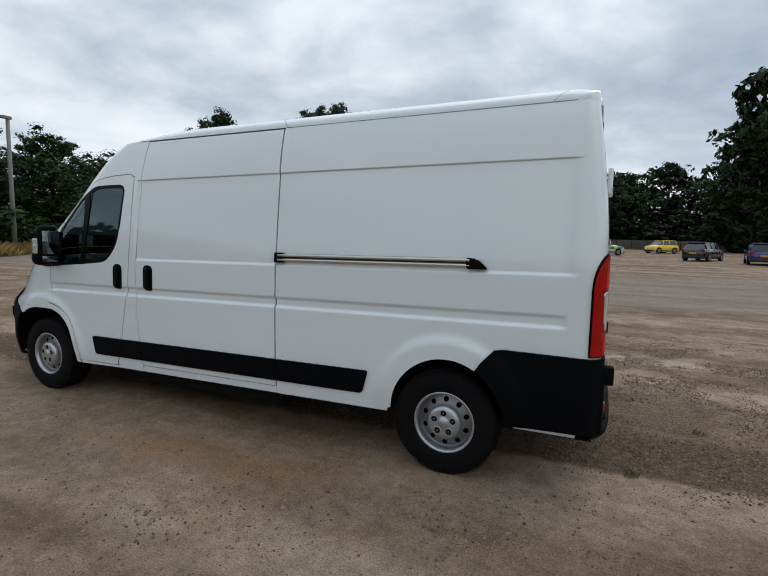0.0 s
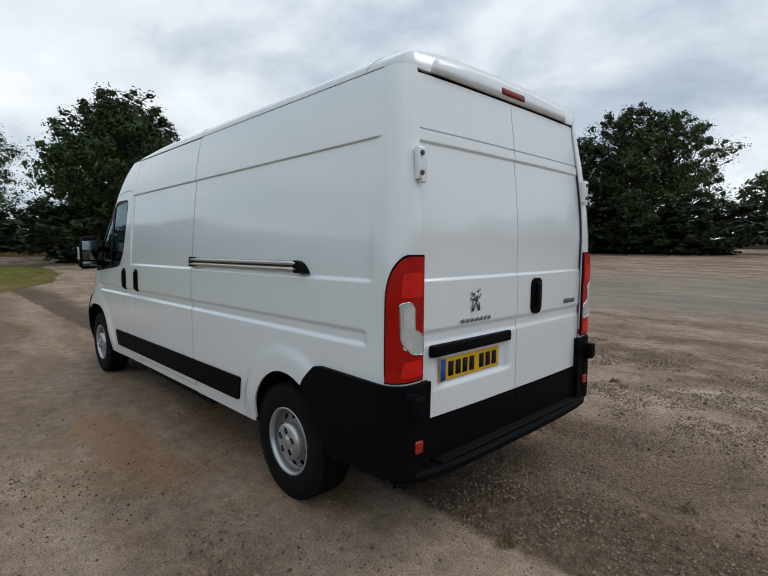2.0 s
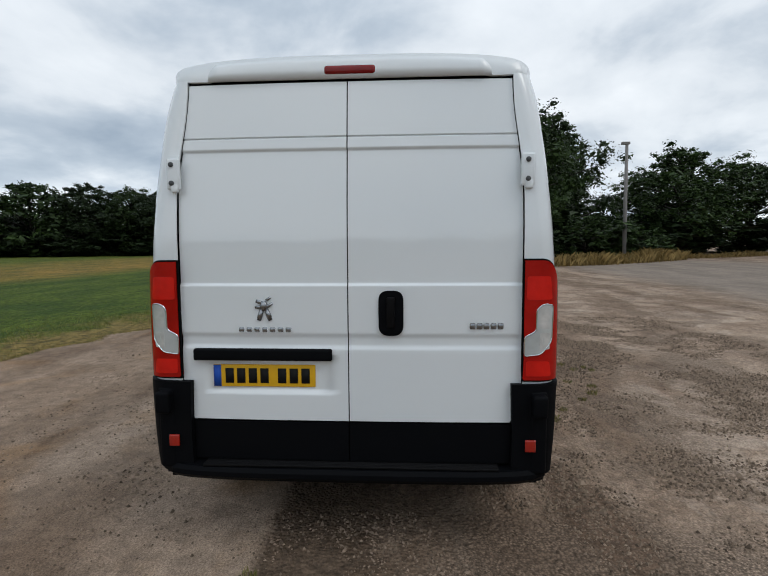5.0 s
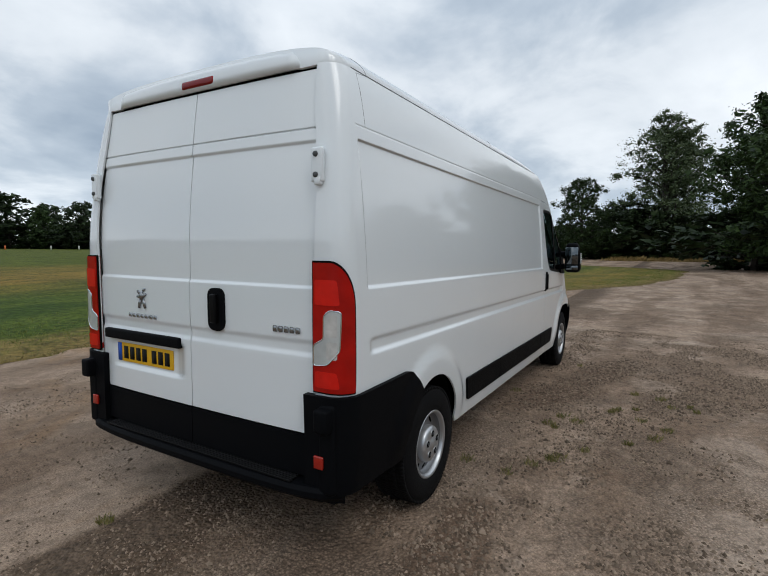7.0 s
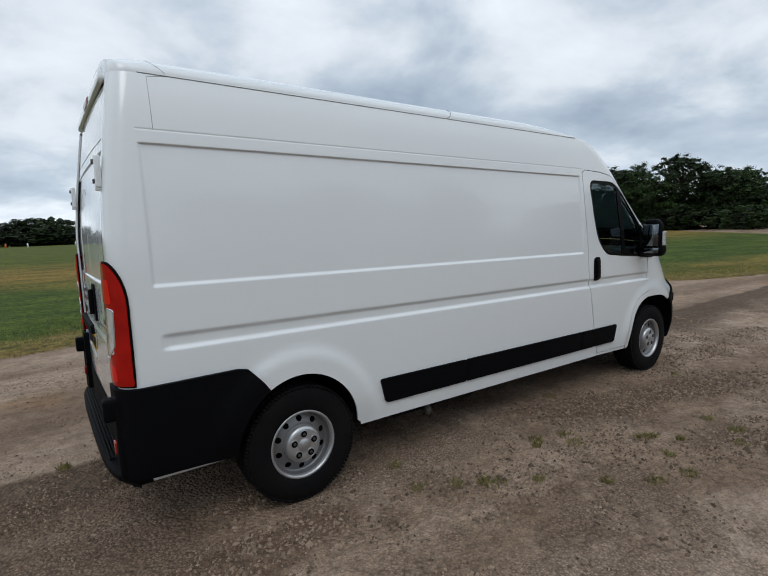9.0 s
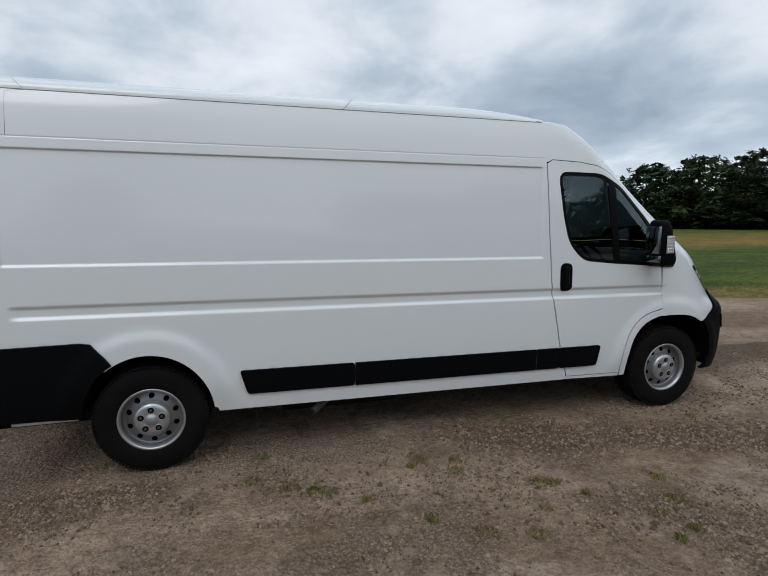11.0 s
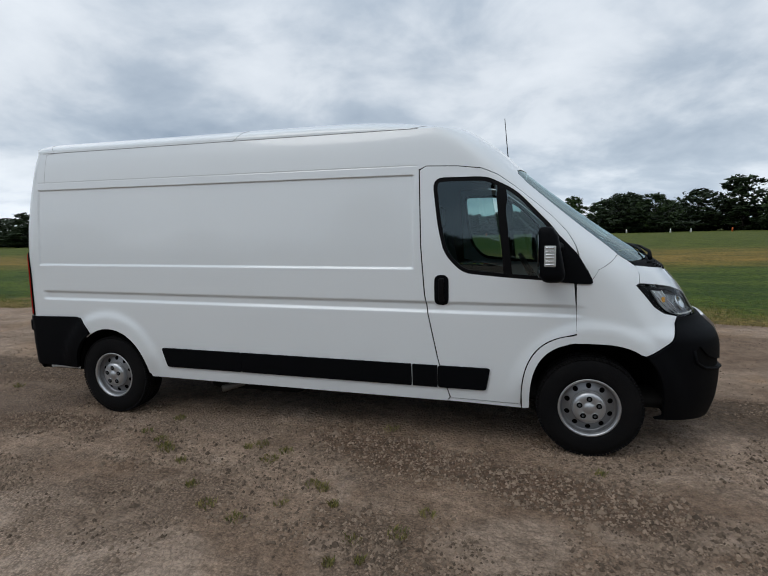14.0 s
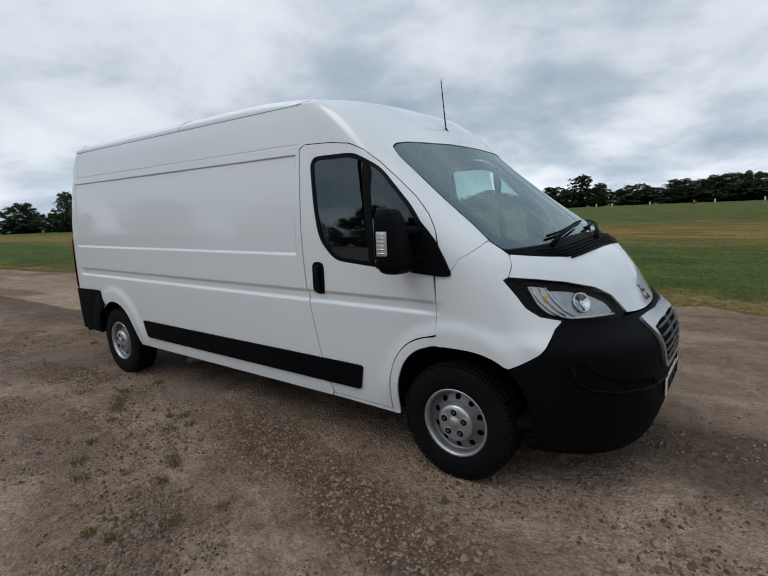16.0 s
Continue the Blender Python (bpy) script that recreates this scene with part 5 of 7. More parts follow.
        for q in masks[1:]:
            x = n.new("ShaderNodeMath"); x.operation = "MAXIMUM"
            l.new(out, x.inputs[0]); l.new(q, x.inputs[1]); out = x.outputs[0]
        return out

    def times(mask, k):
        x = n.new("ShaderNodeMath"); x.operation = "MULTIPLY"; l.new(mask, x.inputs[0])
        if isinstance(k, (int, float)):
            x.inputs[1].default_value = k
        else:
            l.new(k, x.inputs[1])
        return x.outputs[0]

    mud = ramp2(noise_tex(0.95, 10, 0.72, 0.6), 0.53, (0,) * 3, 0.60, (0.75,) * 3)
    pale = either(mud, patch(-0.48, -2.15, 0.42, 0.30, 20), patch(-2.35, -2.6, 0.6, 0.30, -10), patch(0.3, -1.85, 0.5, 0.25, 10), patch(-5.75, -3.4, 0.9, 0.5, 15), patch(-1.9, -3.4, 0.8, 0.35, 5))
    loose = blend(times(pale, 0.85), soil, (0.475, 0.385, 0.312))
    clod = ramp2(noise_tex(17, 9, 0.78), 0.41, (0.55,) * 3, 0.57, (1.28,) * 3)
    loose = blend(0.6, loose, clod, "MULTIPLY")
    crack = n.new("ShaderNodeTexVoronoi"); crack.feature = "DISTANCE_TO_EDGE"; crack.inputs["Scale"].default_value = 26
    l.new(pos, crack.inputs["Vector"])
    loose = blend(times(pale, 0.55), loose, blend(1.0, loose, ramp2(crack.outputs["Distance"], 0.0, (0.55,) * 3, 0.10, (1.0,) * 3), "MULTIPLY"))

    heights = []

    def stones(scale, low, high, tint):
        """Packed stones of one size: own tone each, joints dark with soil and painted shade."""
        cell = n.new("ShaderNodeTexVoronoi"); cell.inputs["Scale"].default_value = scale
        l.new(pos, cell.inputs["Vector"])
        tone = n.new("ShaderNodeMapRange"); tone.inputs["To Min"].default_value, tone.inputs["To Max"].default_value = low, high
        l.new(cell.outputs["Color"], tone.inputs["Value"])
        edge = ramp2(cell.outputs["Distance"], 0.26, (1.0,) * 3, 0.64, (0.40,) * 3)
        heights.append(cell.outputs["Distance"])
        return blend(1.0, blend(1.0, tint, tone.outputs[0], "MULTIPLY"), edge, "MULTIPLY")

    fine = either(ramp2(noise_tex(1.05, 10, 0.74, 0.6), 0.50, (0.0,) * 3, 0.58, (0.85,) * 3), patch(-3.3, -0.95, 1.3, 0.30, -3), patch(-5.3, -1.3, 0.9, 1.1, 0), patch(-1.2, -3.9, 1.2, 0.5, 0))
    loose = blend(times(fine, 0.85), loose, stones(78, 0.55, 1.45, (0.350, 0.270, 0.210)))
    coarse = ramp2(noise_tex(1.9, 10, 0.74, 0.5), 0.52, (0,) * 3, 0.62, (0.75,) * 3)
    loose = blend(coarse, loose, stones(46, 0.5, 1.3, (0.300, 0.226, 0.172)))
    dark = either(*(patch(*q) for q in DARK_BANDS))
    loose = blend(times(dark, 0.75), loose, blend(1.0, (0.165, 0.115, 0.084), clod, "MULTIPLY"))
    orange = patch(-2.4, 1.5, 1.1, 0.26, 4)
    packed = blend(times(orange, 0.65), packed, blend(1.0, (0.285, 0.180, 0.112), speck, "MULTIPLY"))
    col = blend(track, loose, packed)
    col = blend(0.7, col, grain, "MULTIPLY")
    # ruts and damp bands running the way the van points
    mp = n.new("ShaderNodeMapping"); mp.inputs["Rotation"].default_value = (0, 0, radians(-8)); mp.inputs["Scale"].default_value = (0.22, 1.0, 1)
    l.new(pos, mp.inputs[0])
    rut = n.new("ShaderNodeTexNoise"); rut.inputs["Scale"].default_value, rut.inputs["Detail"].default_value, rut.inputs["Distortion"].default_value = 0.9, 7, 0.4
    l.new(mp.outputs[0], rut.inputs["Vector"])
    streak = ramp2(rut.outputs["Fac"], 0.41, (0.50, 0.45, 0.41), 0.56, (1.16, 1.16, 1.16))
    col = blend(0.62, col, streak, "MULTIPLY")
    # dark earth along the track's edge, deepened in colour for shade under the van
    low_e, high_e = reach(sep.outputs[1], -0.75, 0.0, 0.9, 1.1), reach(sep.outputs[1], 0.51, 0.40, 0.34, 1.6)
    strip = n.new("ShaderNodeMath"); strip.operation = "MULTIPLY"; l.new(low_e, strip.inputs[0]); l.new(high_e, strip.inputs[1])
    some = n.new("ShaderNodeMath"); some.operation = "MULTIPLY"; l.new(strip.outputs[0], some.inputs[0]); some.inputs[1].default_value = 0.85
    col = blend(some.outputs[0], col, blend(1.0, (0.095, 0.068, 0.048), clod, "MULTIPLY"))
    far = reach(sep.outputs[1], -8.5, -11.5, 4.0, 0.15)
    near = reach(sep.outputs[1], -26, -20, 6.0, 0.1)
    band = n.new("ShaderNodeMath"); band.operation = "MULTIPLY"; l.new(far, band.inputs[0]); l.new(near, band.inputs[1])
    half = n.new("ShaderNodeMath"); half.operation = "MULTIPLY"; l.new(band.outputs[0], half.inputs[0]); half.inputs[1].default_value = 0.6
    col = blend(half.outputs[0], col, (0.23, 0.205, 0.18))
    tint = n.new("ShaderNodeHueSaturation"); tint.inputs["Saturation"].default_value = 1.14
    l.new(col, tint.inputs["Color"]); col = tint.outputs[0]
    l.new(col, p.inputs["Base Color"])
    p.inputs["Roughness"].default_value = 0.92
    p.inputs["Specular IOR Level"].default_value = 0.2
    h = n.new("ShaderNodeMath"); h.operation = "MULTIPLY_ADD"
    l.new(noise_tex(45, 6, 0.7), h.inputs[0]); h.inputs[1].default_value = 0.5
    l.new(noise_tex(9, 6, 0.6), h.inputs[2])
    b = n.new("ShaderNodeBump"); b.inputs["Strength"].default_value, b.inputs["Distance"].default_value = 0.8, 0.022
    flat_part = n.new("ShaderNodeMath"); flat_part.operation = "MULTIPLY_ADD"
    l.new(track, flat_part.inputs[0]); flat_part.inputs[1].default_value, flat_part.inputs[2].default_value = 0.9, -0.95
    lump = n.new("ShaderNodeMath"); lump.operation = "MULTIPLY_ADD"
    l.new(heights[1], lump.inputs[0]); l.new(flat_part.outputs[0], lump.inputs[1]); l.new(h.outputs[0], lump.inputs[2])
    l.new(lump.outputs[0], b.inputs["Height"]); l.new(b.outputs[0], p.inputs["Normal"])
    return m


def rise(y):
    """The yard climbs gently towards the trees and parked cars."""
    return 0.018 * min(max(-y - 14.0, 0.0), 70.0)


def lie(x, y):
    """The ground's small ups and downs."""
    d = max(abs(x + 2.2) - 9, abs(y) - 8, 0.0)
    a = math.exp(-d / 6)
    h = 0.018 * noise.noise((x * 0.9, y * 0.9, 3)) + 0.010 * noise.noise((x * 3.1, y * 3.1, 5)) + (0.007 * noise.noise((x * 8, y * 8, 8)) + 0.016 * noise.noise((x * 0.5, y * 2.6, 11))) * (1 - step(0.2, 1.2, y))
    for wx in (0.0, -4.035):
        for wy in (0.93, -0.93):
            h *= min(1.0, math.hypot((x - wx) * 1.0, (y - wy)) / 0.7)
    return h * a - 0.003 + rise(y)


M_GROUND = ground_material()
lines_x = [-2500, -800, -300, -120, -60, -32] + list(np.arange(-20, -10, 0.3)) + list(np.arange(-10, 4, 0.09)) + list(np.arange(4, 14, 0.3)) + [18, 26, 40, 70, 130, 300, 800, 2500]
lines_y = [-2500, -800, -300, -120, -84, -60, -50, -40, -30, -22] + list(np.arange(-16, -7, 0.3)) + list(np.arange(-7, 6, 0.09)) + list(np.arange(6, 10, 0.3)) + [14, 22, 40, 70, 130, 300, 800, 2500]
verts = [(x, y, lie(x, y)) for x in lines_x for y in lines_y]
k = len(lines_y)
faces = [(i * k + j, (i + 1) * k + j, (i + 1) * k + j + 1, i * k + j + 1) for i in range(len(lines_x) - 1) for j in range(k - 1)]
me = bpy.data.meshes.new("ground")
me.from_pydata(verts, [], faces)
for f in me.polygons:
    f.use_smooth = True
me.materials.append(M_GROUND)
tagged(new("ground", me), "bare brown dirt and grey gravel yard", "ground", kind="structure")

# grass field beyond the yard's edge
verge = curve_fn((-400, -60, -23, -14, -5, -2.5, 0.4, 4, 8, 12, 16, 22, 30, 36, 46, 58, 80, 400), (2.0, 2.4, 3.1, 4.1, 4.95, 5.35, 5.05, 4.0, 2.45, 0.8, -1.2, -2.4, -3.0, 3.0, 11.0, 22.0, 40.0, 300.0))


def field_edge(x):
    return verge(x) + 0.35 * noise.noise((x * 0.35, 0, 7)) + 0.16 * noise.noise((x * 1.7, 0, 9)) + 0.06 * noise.noise((x * 6, 0, 2))


def grass_material():
    m = bpy.data.materials.new("meadow_grass")
    m.use_nodes = True
    n, l = m.node_tree.nodes, m.node_tree.links
    p = n["Principled BSDF"]
    pos = n.new("ShaderNodeTexCoord").outputs["Object"]
    mp = n.new("ShaderNodeMapping"); mp.inputs["Scale"].default_value = (0.45, 1.0, 1.0)
    l.new(pos, mp.inputs[0])

    def tex(vec, scale, detail=6):
        t = n.new("ShaderNodeTexNoise"); t.inputs["Scale"].default_value, t.inputs["Detail"].default_value = scale, detail
        l.new(vec, t.inputs["Vector"])
        return t.outputs["Fac"]

    def ramp(fac, stops):
        r = n.new("ShaderNodeValToRGB")
        while len(r.color_ramp.elements) < len(stops):
            r.color_ramp.elements.new(0.5)
        for e, (q, c) in zip(r.color_ramp.elements, stops):
            e.position, e.color = q, (*c, 1)
        l.new(fac, r.inputs[0])
        return r.outputs[0]

    sep = n.new("ShaderNodeSeparateXYZ"); l.new(pos, sep.inputs[0])
    dist = n.new("ShaderNodeMath"); dist.operation = "MULTIPLY_ADD"
    l.new(tex(mp.outputs[0], 0.12, 5), dist.inputs[0]); dist.inputs[1].default_value = 14.0
    l.new(sep.outputs[1], dist.inputs[2])
    mr = n.new("ShaderNodeMapRange"); mr.inputs["From Min"].default_value, mr.inputs["From Max"].default_value = 8, 90
    l.new(dist.outputs[0], mr.inputs["Value"])
    bands = ramp(mr.outputs[0], [(0.0, (0.165, 0.130, 0.040)), (0.05, (0.052, 0.086, 0.012)), (0.16, (0.054, 0.086, 0.012)), (0.24, (0.190, 0.134, 0.038)), (0.34, (0.150, 0.120, 0.032)), (0.46, (0.074, 0.098, 0.016)), (1.0, (0.080, 0.100, 0.020))])
    fine = ramp(tex(pos, 9, 8), [(0.34, (0.35, 0.38, 0.30)), (0.66, (1.6, 1.5, 1.25))])
    mid = ramp(tex(mp.outputs[0], 0.8, 7), [(0.38, (0.62, 0.72, 0.62)), (0.62, (1.35, 1.2, 1.1))])
    x = n.new("ShaderNodeMix"); x.data_type, x.blend_type = "RGBA", "MULTIPLY"; x.inputs[0].default_value = 0.8
    l.new(bands, x.inputs[6]); l.new(fine, x.inputs[7])
    y = n.new("ShaderNodeMix"); y.data_type, y.blend_type = "RGBA", "MULTIPLY"; y.inputs[0].default_value = 0.9
    l.new(x.outputs[2], y.inputs[6]); l.new(mid, y.inputs[7])
    # dry worn rim along the track
    rim = n.new("ShaderNodeAttribute"); rim.attribute_name = "edge"
    wob = n.new("ShaderNodeMath"); wob.operation = "MULTIPLY_ADD"
    l.new(tex(pos, 1.3, 7), wob.inputs[0]); wob.inputs[1].default_value = -3.4
    l.new(rim.outputs["Fac"], wob.inputs[2])
    near = n.new("ShaderNodeMapRange"); near.interpolation_type = "SMOOTHSTEP"
    near.inputs["From Min"].default_value, near.inputs["From Max"].default_value = 0.3, -1.3
    l.new(wob.outputs[0], near.inputs["Value"])
    dry = n.new("ShaderNodeMix"); dry.data_type = "RGBA"
    l.new(near.outputs[0], dry.inputs[0]); l.new(y.outputs[2], dry.inputs[6])
    straw = n.new("ShaderNodeMix"); straw.data_type, straw.blend_type = "RGBA", "MULTIPLY"; straw.inputs[0].default_value = 0.8
    straw.inputs[6].default_value = (0.170, 0.128, 0.048, 1); l.new(fine, straw.inputs[7])
    l.new(straw.outputs[2], dry.inputs[7])
    l.new(dry.outputs[2], p.inputs["Base Color"])
    p.inputs["Roughness"].default_value, p.inputs["Specular IOR Level"].default_value = 0.9, 0.15
    b = n.new("ShaderNodeBump"); b.inputs["Strength"].default_value, b.inputs["Distance"].default_value = 0.9, 0.06
    l.new(tex(pos, 22, 7), b.inputs["Height"]); l.new(b.outputs[0], p.inputs["Normal"])
    return m


M_FIELD = grass_material()
xs = [-400, -300, -200, -140, -100, -70] + list(np.arange(-50, 40, 0.25)) + list(np.arange(40, 100, 2.0)) + [140, 200, 300]
offs = [0, 0.05, 0.15, 0.3, 0.6, 1.0, 1.6, 2.4, 3.5, 5, 7, 10, 15, 25, 40, 70, 120, 250, 500, 900]
verts = []
for x in xs:
    e0 = field_edge(x)
    for o in offs:
        up_ = 0.004 + 0.035 * min(1.0, o / 0.6) + (0.03 * noise.noise((x * 0.5, (e0 + o) * 0.5, 1)) if 0.3 < o < 40 else 0)
        verts.append((x, e0 + o, up_ if o > 0 else -0.012))
k = len(offs)
faces = [(i * k + j, (i + 1) * k + j, (i + 1) * k + j + 1, i * k + j + 1) for i in range(len(xs) - 1) for j in range(k - 1)]
me = bpy.data.meshes.new("field")
me.from_pydata(verts, [], faces)
for f in me.polygons:
    f.use_smooth = True
me.materials.append(M_FIELD)
me.attributes.new("edge", "FLOAT", "POINT").data.foreach_set("value", [float(o) for _ in xs for o in offs])
tagged(new("field", me), "rough green meadow with dry yellow bands", "field", kind="structure")


# ---- trees ----
def leaf_material(name, dark, light):
    m = bpy.data.materials.new(name)
    m.use_nodes = True
    n, l = m.node_tree.nodes, m.node_tree.links
    p = n["Principled BSDF"]
    g = n.new("ShaderNodeNewGeometry")
    r = n.new("ShaderNodeValToRGB")
    r.color_ramp.elements[0].color, r.color_ramp.elements[1].color = (*dark, 1), (*light, 1)
    l.new(g.outputs["Random Per Island"], r.inputs[0])
    h = n.new("ShaderNodeHueSaturation"); l.new(r.outputs[0], h.inputs["Color"])
    o = n.new("ShaderNodeObjectInfo")
    v = n.new("ShaderNodeMath"); v.operation = "MULTIPLY_ADD"; l.new(o.outputs["Random"], v.inputs[0]); v.inputs[1].default_value, v.inputs[2].default_value = 0.5, 0.75
    l.new(v.outputs[0], h.inputs["Value"])
    l.new(h.outputs[0], p.inputs["Base Color"])
    p.inputs["Roughness"].default_value, p.inputs["Specular IOR Level"].default_value = 0.6, 0.25
    p.inputs["Transmission Weight"].default_value = 0.0
    return m


M_LEAF = leaf_material("broad_leaves", (0.010, 0.022, 0.005), (0.036, 0.066, 0.013))
M_LEAFPALE = leaf_material("pale_willow_leaves", (0.034, 0.055, 0.022), (0.105, 0.140, 0.060))
M_LEAFMID = leaf_material("sallow_leaves", (0.020, 0.036, 0.010), (0.062, 0.092, 0.026))
M_LEAFDARK = leaf_material("dark_leaves", (0.007, 0.015, 0.004), (0.023, 0.042, 0.010))
M_BARK = material("grey_brown_bark", (0.036, 0.030, 0.024), 0.9, vary=0.3, scale=6, bump=0.6, bump_scale=14)


def build_tree(seed, mat, leaves=5200, spread=1.0, tall=1.0, low=0.12, clumps=46, leaf=0.030, fill=1.0, label=""):
    """A tree of unit height: tapered trunk, limbs and a crown of small leaf sprays."""
    rnd = random.Random(seed)
    root = thing("tree", (0, 0, -50), label, "tree")
    bm = bmesh.new()
    add_tube(bm, [(0, 0, -0.02), (0.006, 0.004, 0.15), (-0.008, 0.01, 0.38), (0.01, 0.0, 0.62), (0.0, 0.01, 0.84)], [0.028, 0.021, 0.016, 0.010, 0.003], 7)
    centres = []
    for k in range(clumps):
        f = (k + 0.5) / clumps
        z = low + (0.97 - low) * f
        prof = math.sin(math.pi * min(1.0, max(0.02, (f * 0.86 + 0.10)))) ** 0.62
        a = k * 2.399 + rnd.uniform(-0.5, 0.5)
        r = 0.30 * spread * prof * rnd.uniform(0.30, 1.15)
        size = rnd.uniform(0.050, 0.105) * (0.75 + 0.5 * prof)
        c = Vector((r * math.cos(a), r * math.sin(a), z + rnd.uniform(-0.03, 0.03)))
        # each bough carries several tight sprays with gaps between them
        for j in range(7):
            d = Vector((rnd.gauss(0, 1), rnd.gauss(0, 1), rnd.gauss(0, 0.7)))
            d = d.normalized() * size * rnd.uniform(0.5, 1.15)
            centres.append((c + d, fill * size * rnd.uniform(0.28, 0.55)))
        centres.append((c, size * 0.7))
        if k % 2 == 0:
            b = Vector((0, 0, max(0.08, c.z - rnd.uniform(0.10, 0.22))))
            mid = b.lerp(c, 0.55) + Vector((rnd.uniform(-0.02, 0.02), rnd.uniform(-0.02, 0.02), 0.015))
            add_tube(bm, [b, mid, c], [0.009, 0.006, 0.002], 5)
    part("trunk", bm, M_BARK, root)
    verts, faces = [], []
    for k in range(leaves):
        c, s = rnd.choice(centres)
        d = Vector((rnd.gauss(0, 1), rnd.gauss(0, 1), rnd.gauss(0, 0.8)))
        d.normalize()
        p = c + d * s * (rnd.random() ** 0.45) * Vector((1, 1, 0.8)).length / 1.62
        n = (d + Vector((rnd.uniform(-0.8, 0.8), rnd.uniform(-0.8, 0.8), rnd.uniform(-0.2, 1.1)))).normalized()
        t = n.orthogonal().normalized()
        t = Matrix.Rotation(rnd.uniform(0, 6.28), 3, n) @ t
        b = n.cross(t)
        q = leaf * rnd.uniform(0.55, 1.25)
        if k % 8 == 0:  # larger shaded sprays fill the heart of each bough
            p, q = c + d * s * 0.35, q * 2.3
        i = len(verts)
        verts += [tuple(p - t * q), tuple(p + b * q * 0.42 + n * q * 0.12), tuple(p + t * q), tuple(p - b * q * 0.42 - n * q * 0.1)]
        faces.append((i, i + 1, i + 2, i + 3))
    me = bpy.data.meshes.new("crown")
    me.from_pydata(verts, [], faces)
    me.materials.append(mat)
    ob = new("crown", me)
    ob.parent = root
    return root


TREES = {
    "oak": build_tree(1, M_LEAF, 32000, 1.15, clumps=84, leaf=0.0102, fill=1.15, label="broad leafy green oak tree"),
    "ash": build_tree(2, M_LEAF, 26000, 1.0, clumps=78, leaf=0.0095, low=0.05, fill=1.15, label="upright leafy green tree beside the track"),
    "willow": build_tree(3, M_LEAFPALE, 34000, 0.62, clumps=74, leaf=0.0060, low=0.10, label="tall pale grey-green tree"),
    "sallow": build_tree(8, M_LEAFMID, 34000, 1.25, clumps=90, leaf=0.0092, low=0.06, fill=1.15, label="broad mid-green sallow tree with soft foliage"),
    "dark": build_tree(4, M_LEAFDARK, 30000, 1.05, clumps=84, leaf=0.0108, low=0.05, fill=1.15, label="dense dark green tree in a belt"),
    "bush": build_tree(5, M_LEAF, 9000, 1.9, clumps=70, leaf=0.024, low=0.04, label="wide green thicket of mixed bushes"),
    "shrub": build_tree(7, M_LEAFDARK, 3600, 2.2, clumps=40, leaf=0.042, low=0.05, label="low dark undergrowth at the foot of trees"),
    "thin": build_tree(6, M_LEAFDARK, 14000, 0.75, clumps=40, leaf=0.0135, low=0.30, label="tall thin-crowned dark tree"),
    "far_oak": build_tree(11, M_LEAF, 7500, 1.2, clumps=66, leaf=0.020, low=0.05, fill=1.55, label="distant broad green tree"),
    "far_ash": build_tree(12, M_LEAF, 6000, 0.9, clumps=56, leaf=0.020, low=0.05, fill=1.55, label="distant upright green tree"),
    "far_dark": build_tree(14, M_LEAFDARK, 7500, 1.2, clumps=66, leaf=0.021, low=0.03, fill=1.55, label="distant dense dark green tree"),
    "far_bush": build_tree(15, M_LEAFDARK, 6000, 1.9, clumps=66, leaf=0.028, low=0.03, fill=1.55, label="distant green thicket of bushes"),
    "far_thin": build_tree(16, M_LEAFDARK, 3600, 0.75, clumps=36, leaf=0.022, low=0.30, label="distant thin-crowned dark green tree"),
}


def plant(kind, x, y, h, w=None, turn=None, group="trees round the yard"):
    base = {"oak": 0.78, "ash": 0.60, "willow": 0.46, "dark": 0.72, "bush": 1.3, "thin": 0.56, "shrub": 1.4, "sallow": 0.85}[kind]
    distant = math.hypot(x + 2, y) > 82 or x < -20
    src = TREES["far_" + kind if distant and "far_" + kind in TREES else kind]
    s = (w / (h * base)) if w else 1.0
    rnd = random.Random(int(x * 13 + y * 7))
    m = Matrix.Translation((x, y, rise(y) - 0.05)) @ Matrix.Rotation(rnd.uniform(0, 6.28) if turn is None else turn, 4, "Z")
    t = copy_thing(src, m)
    t.matrix_basis = m @ Matrix.Diagonal((h * s, h * s, h, 1))
    t["group"] = group
    return t


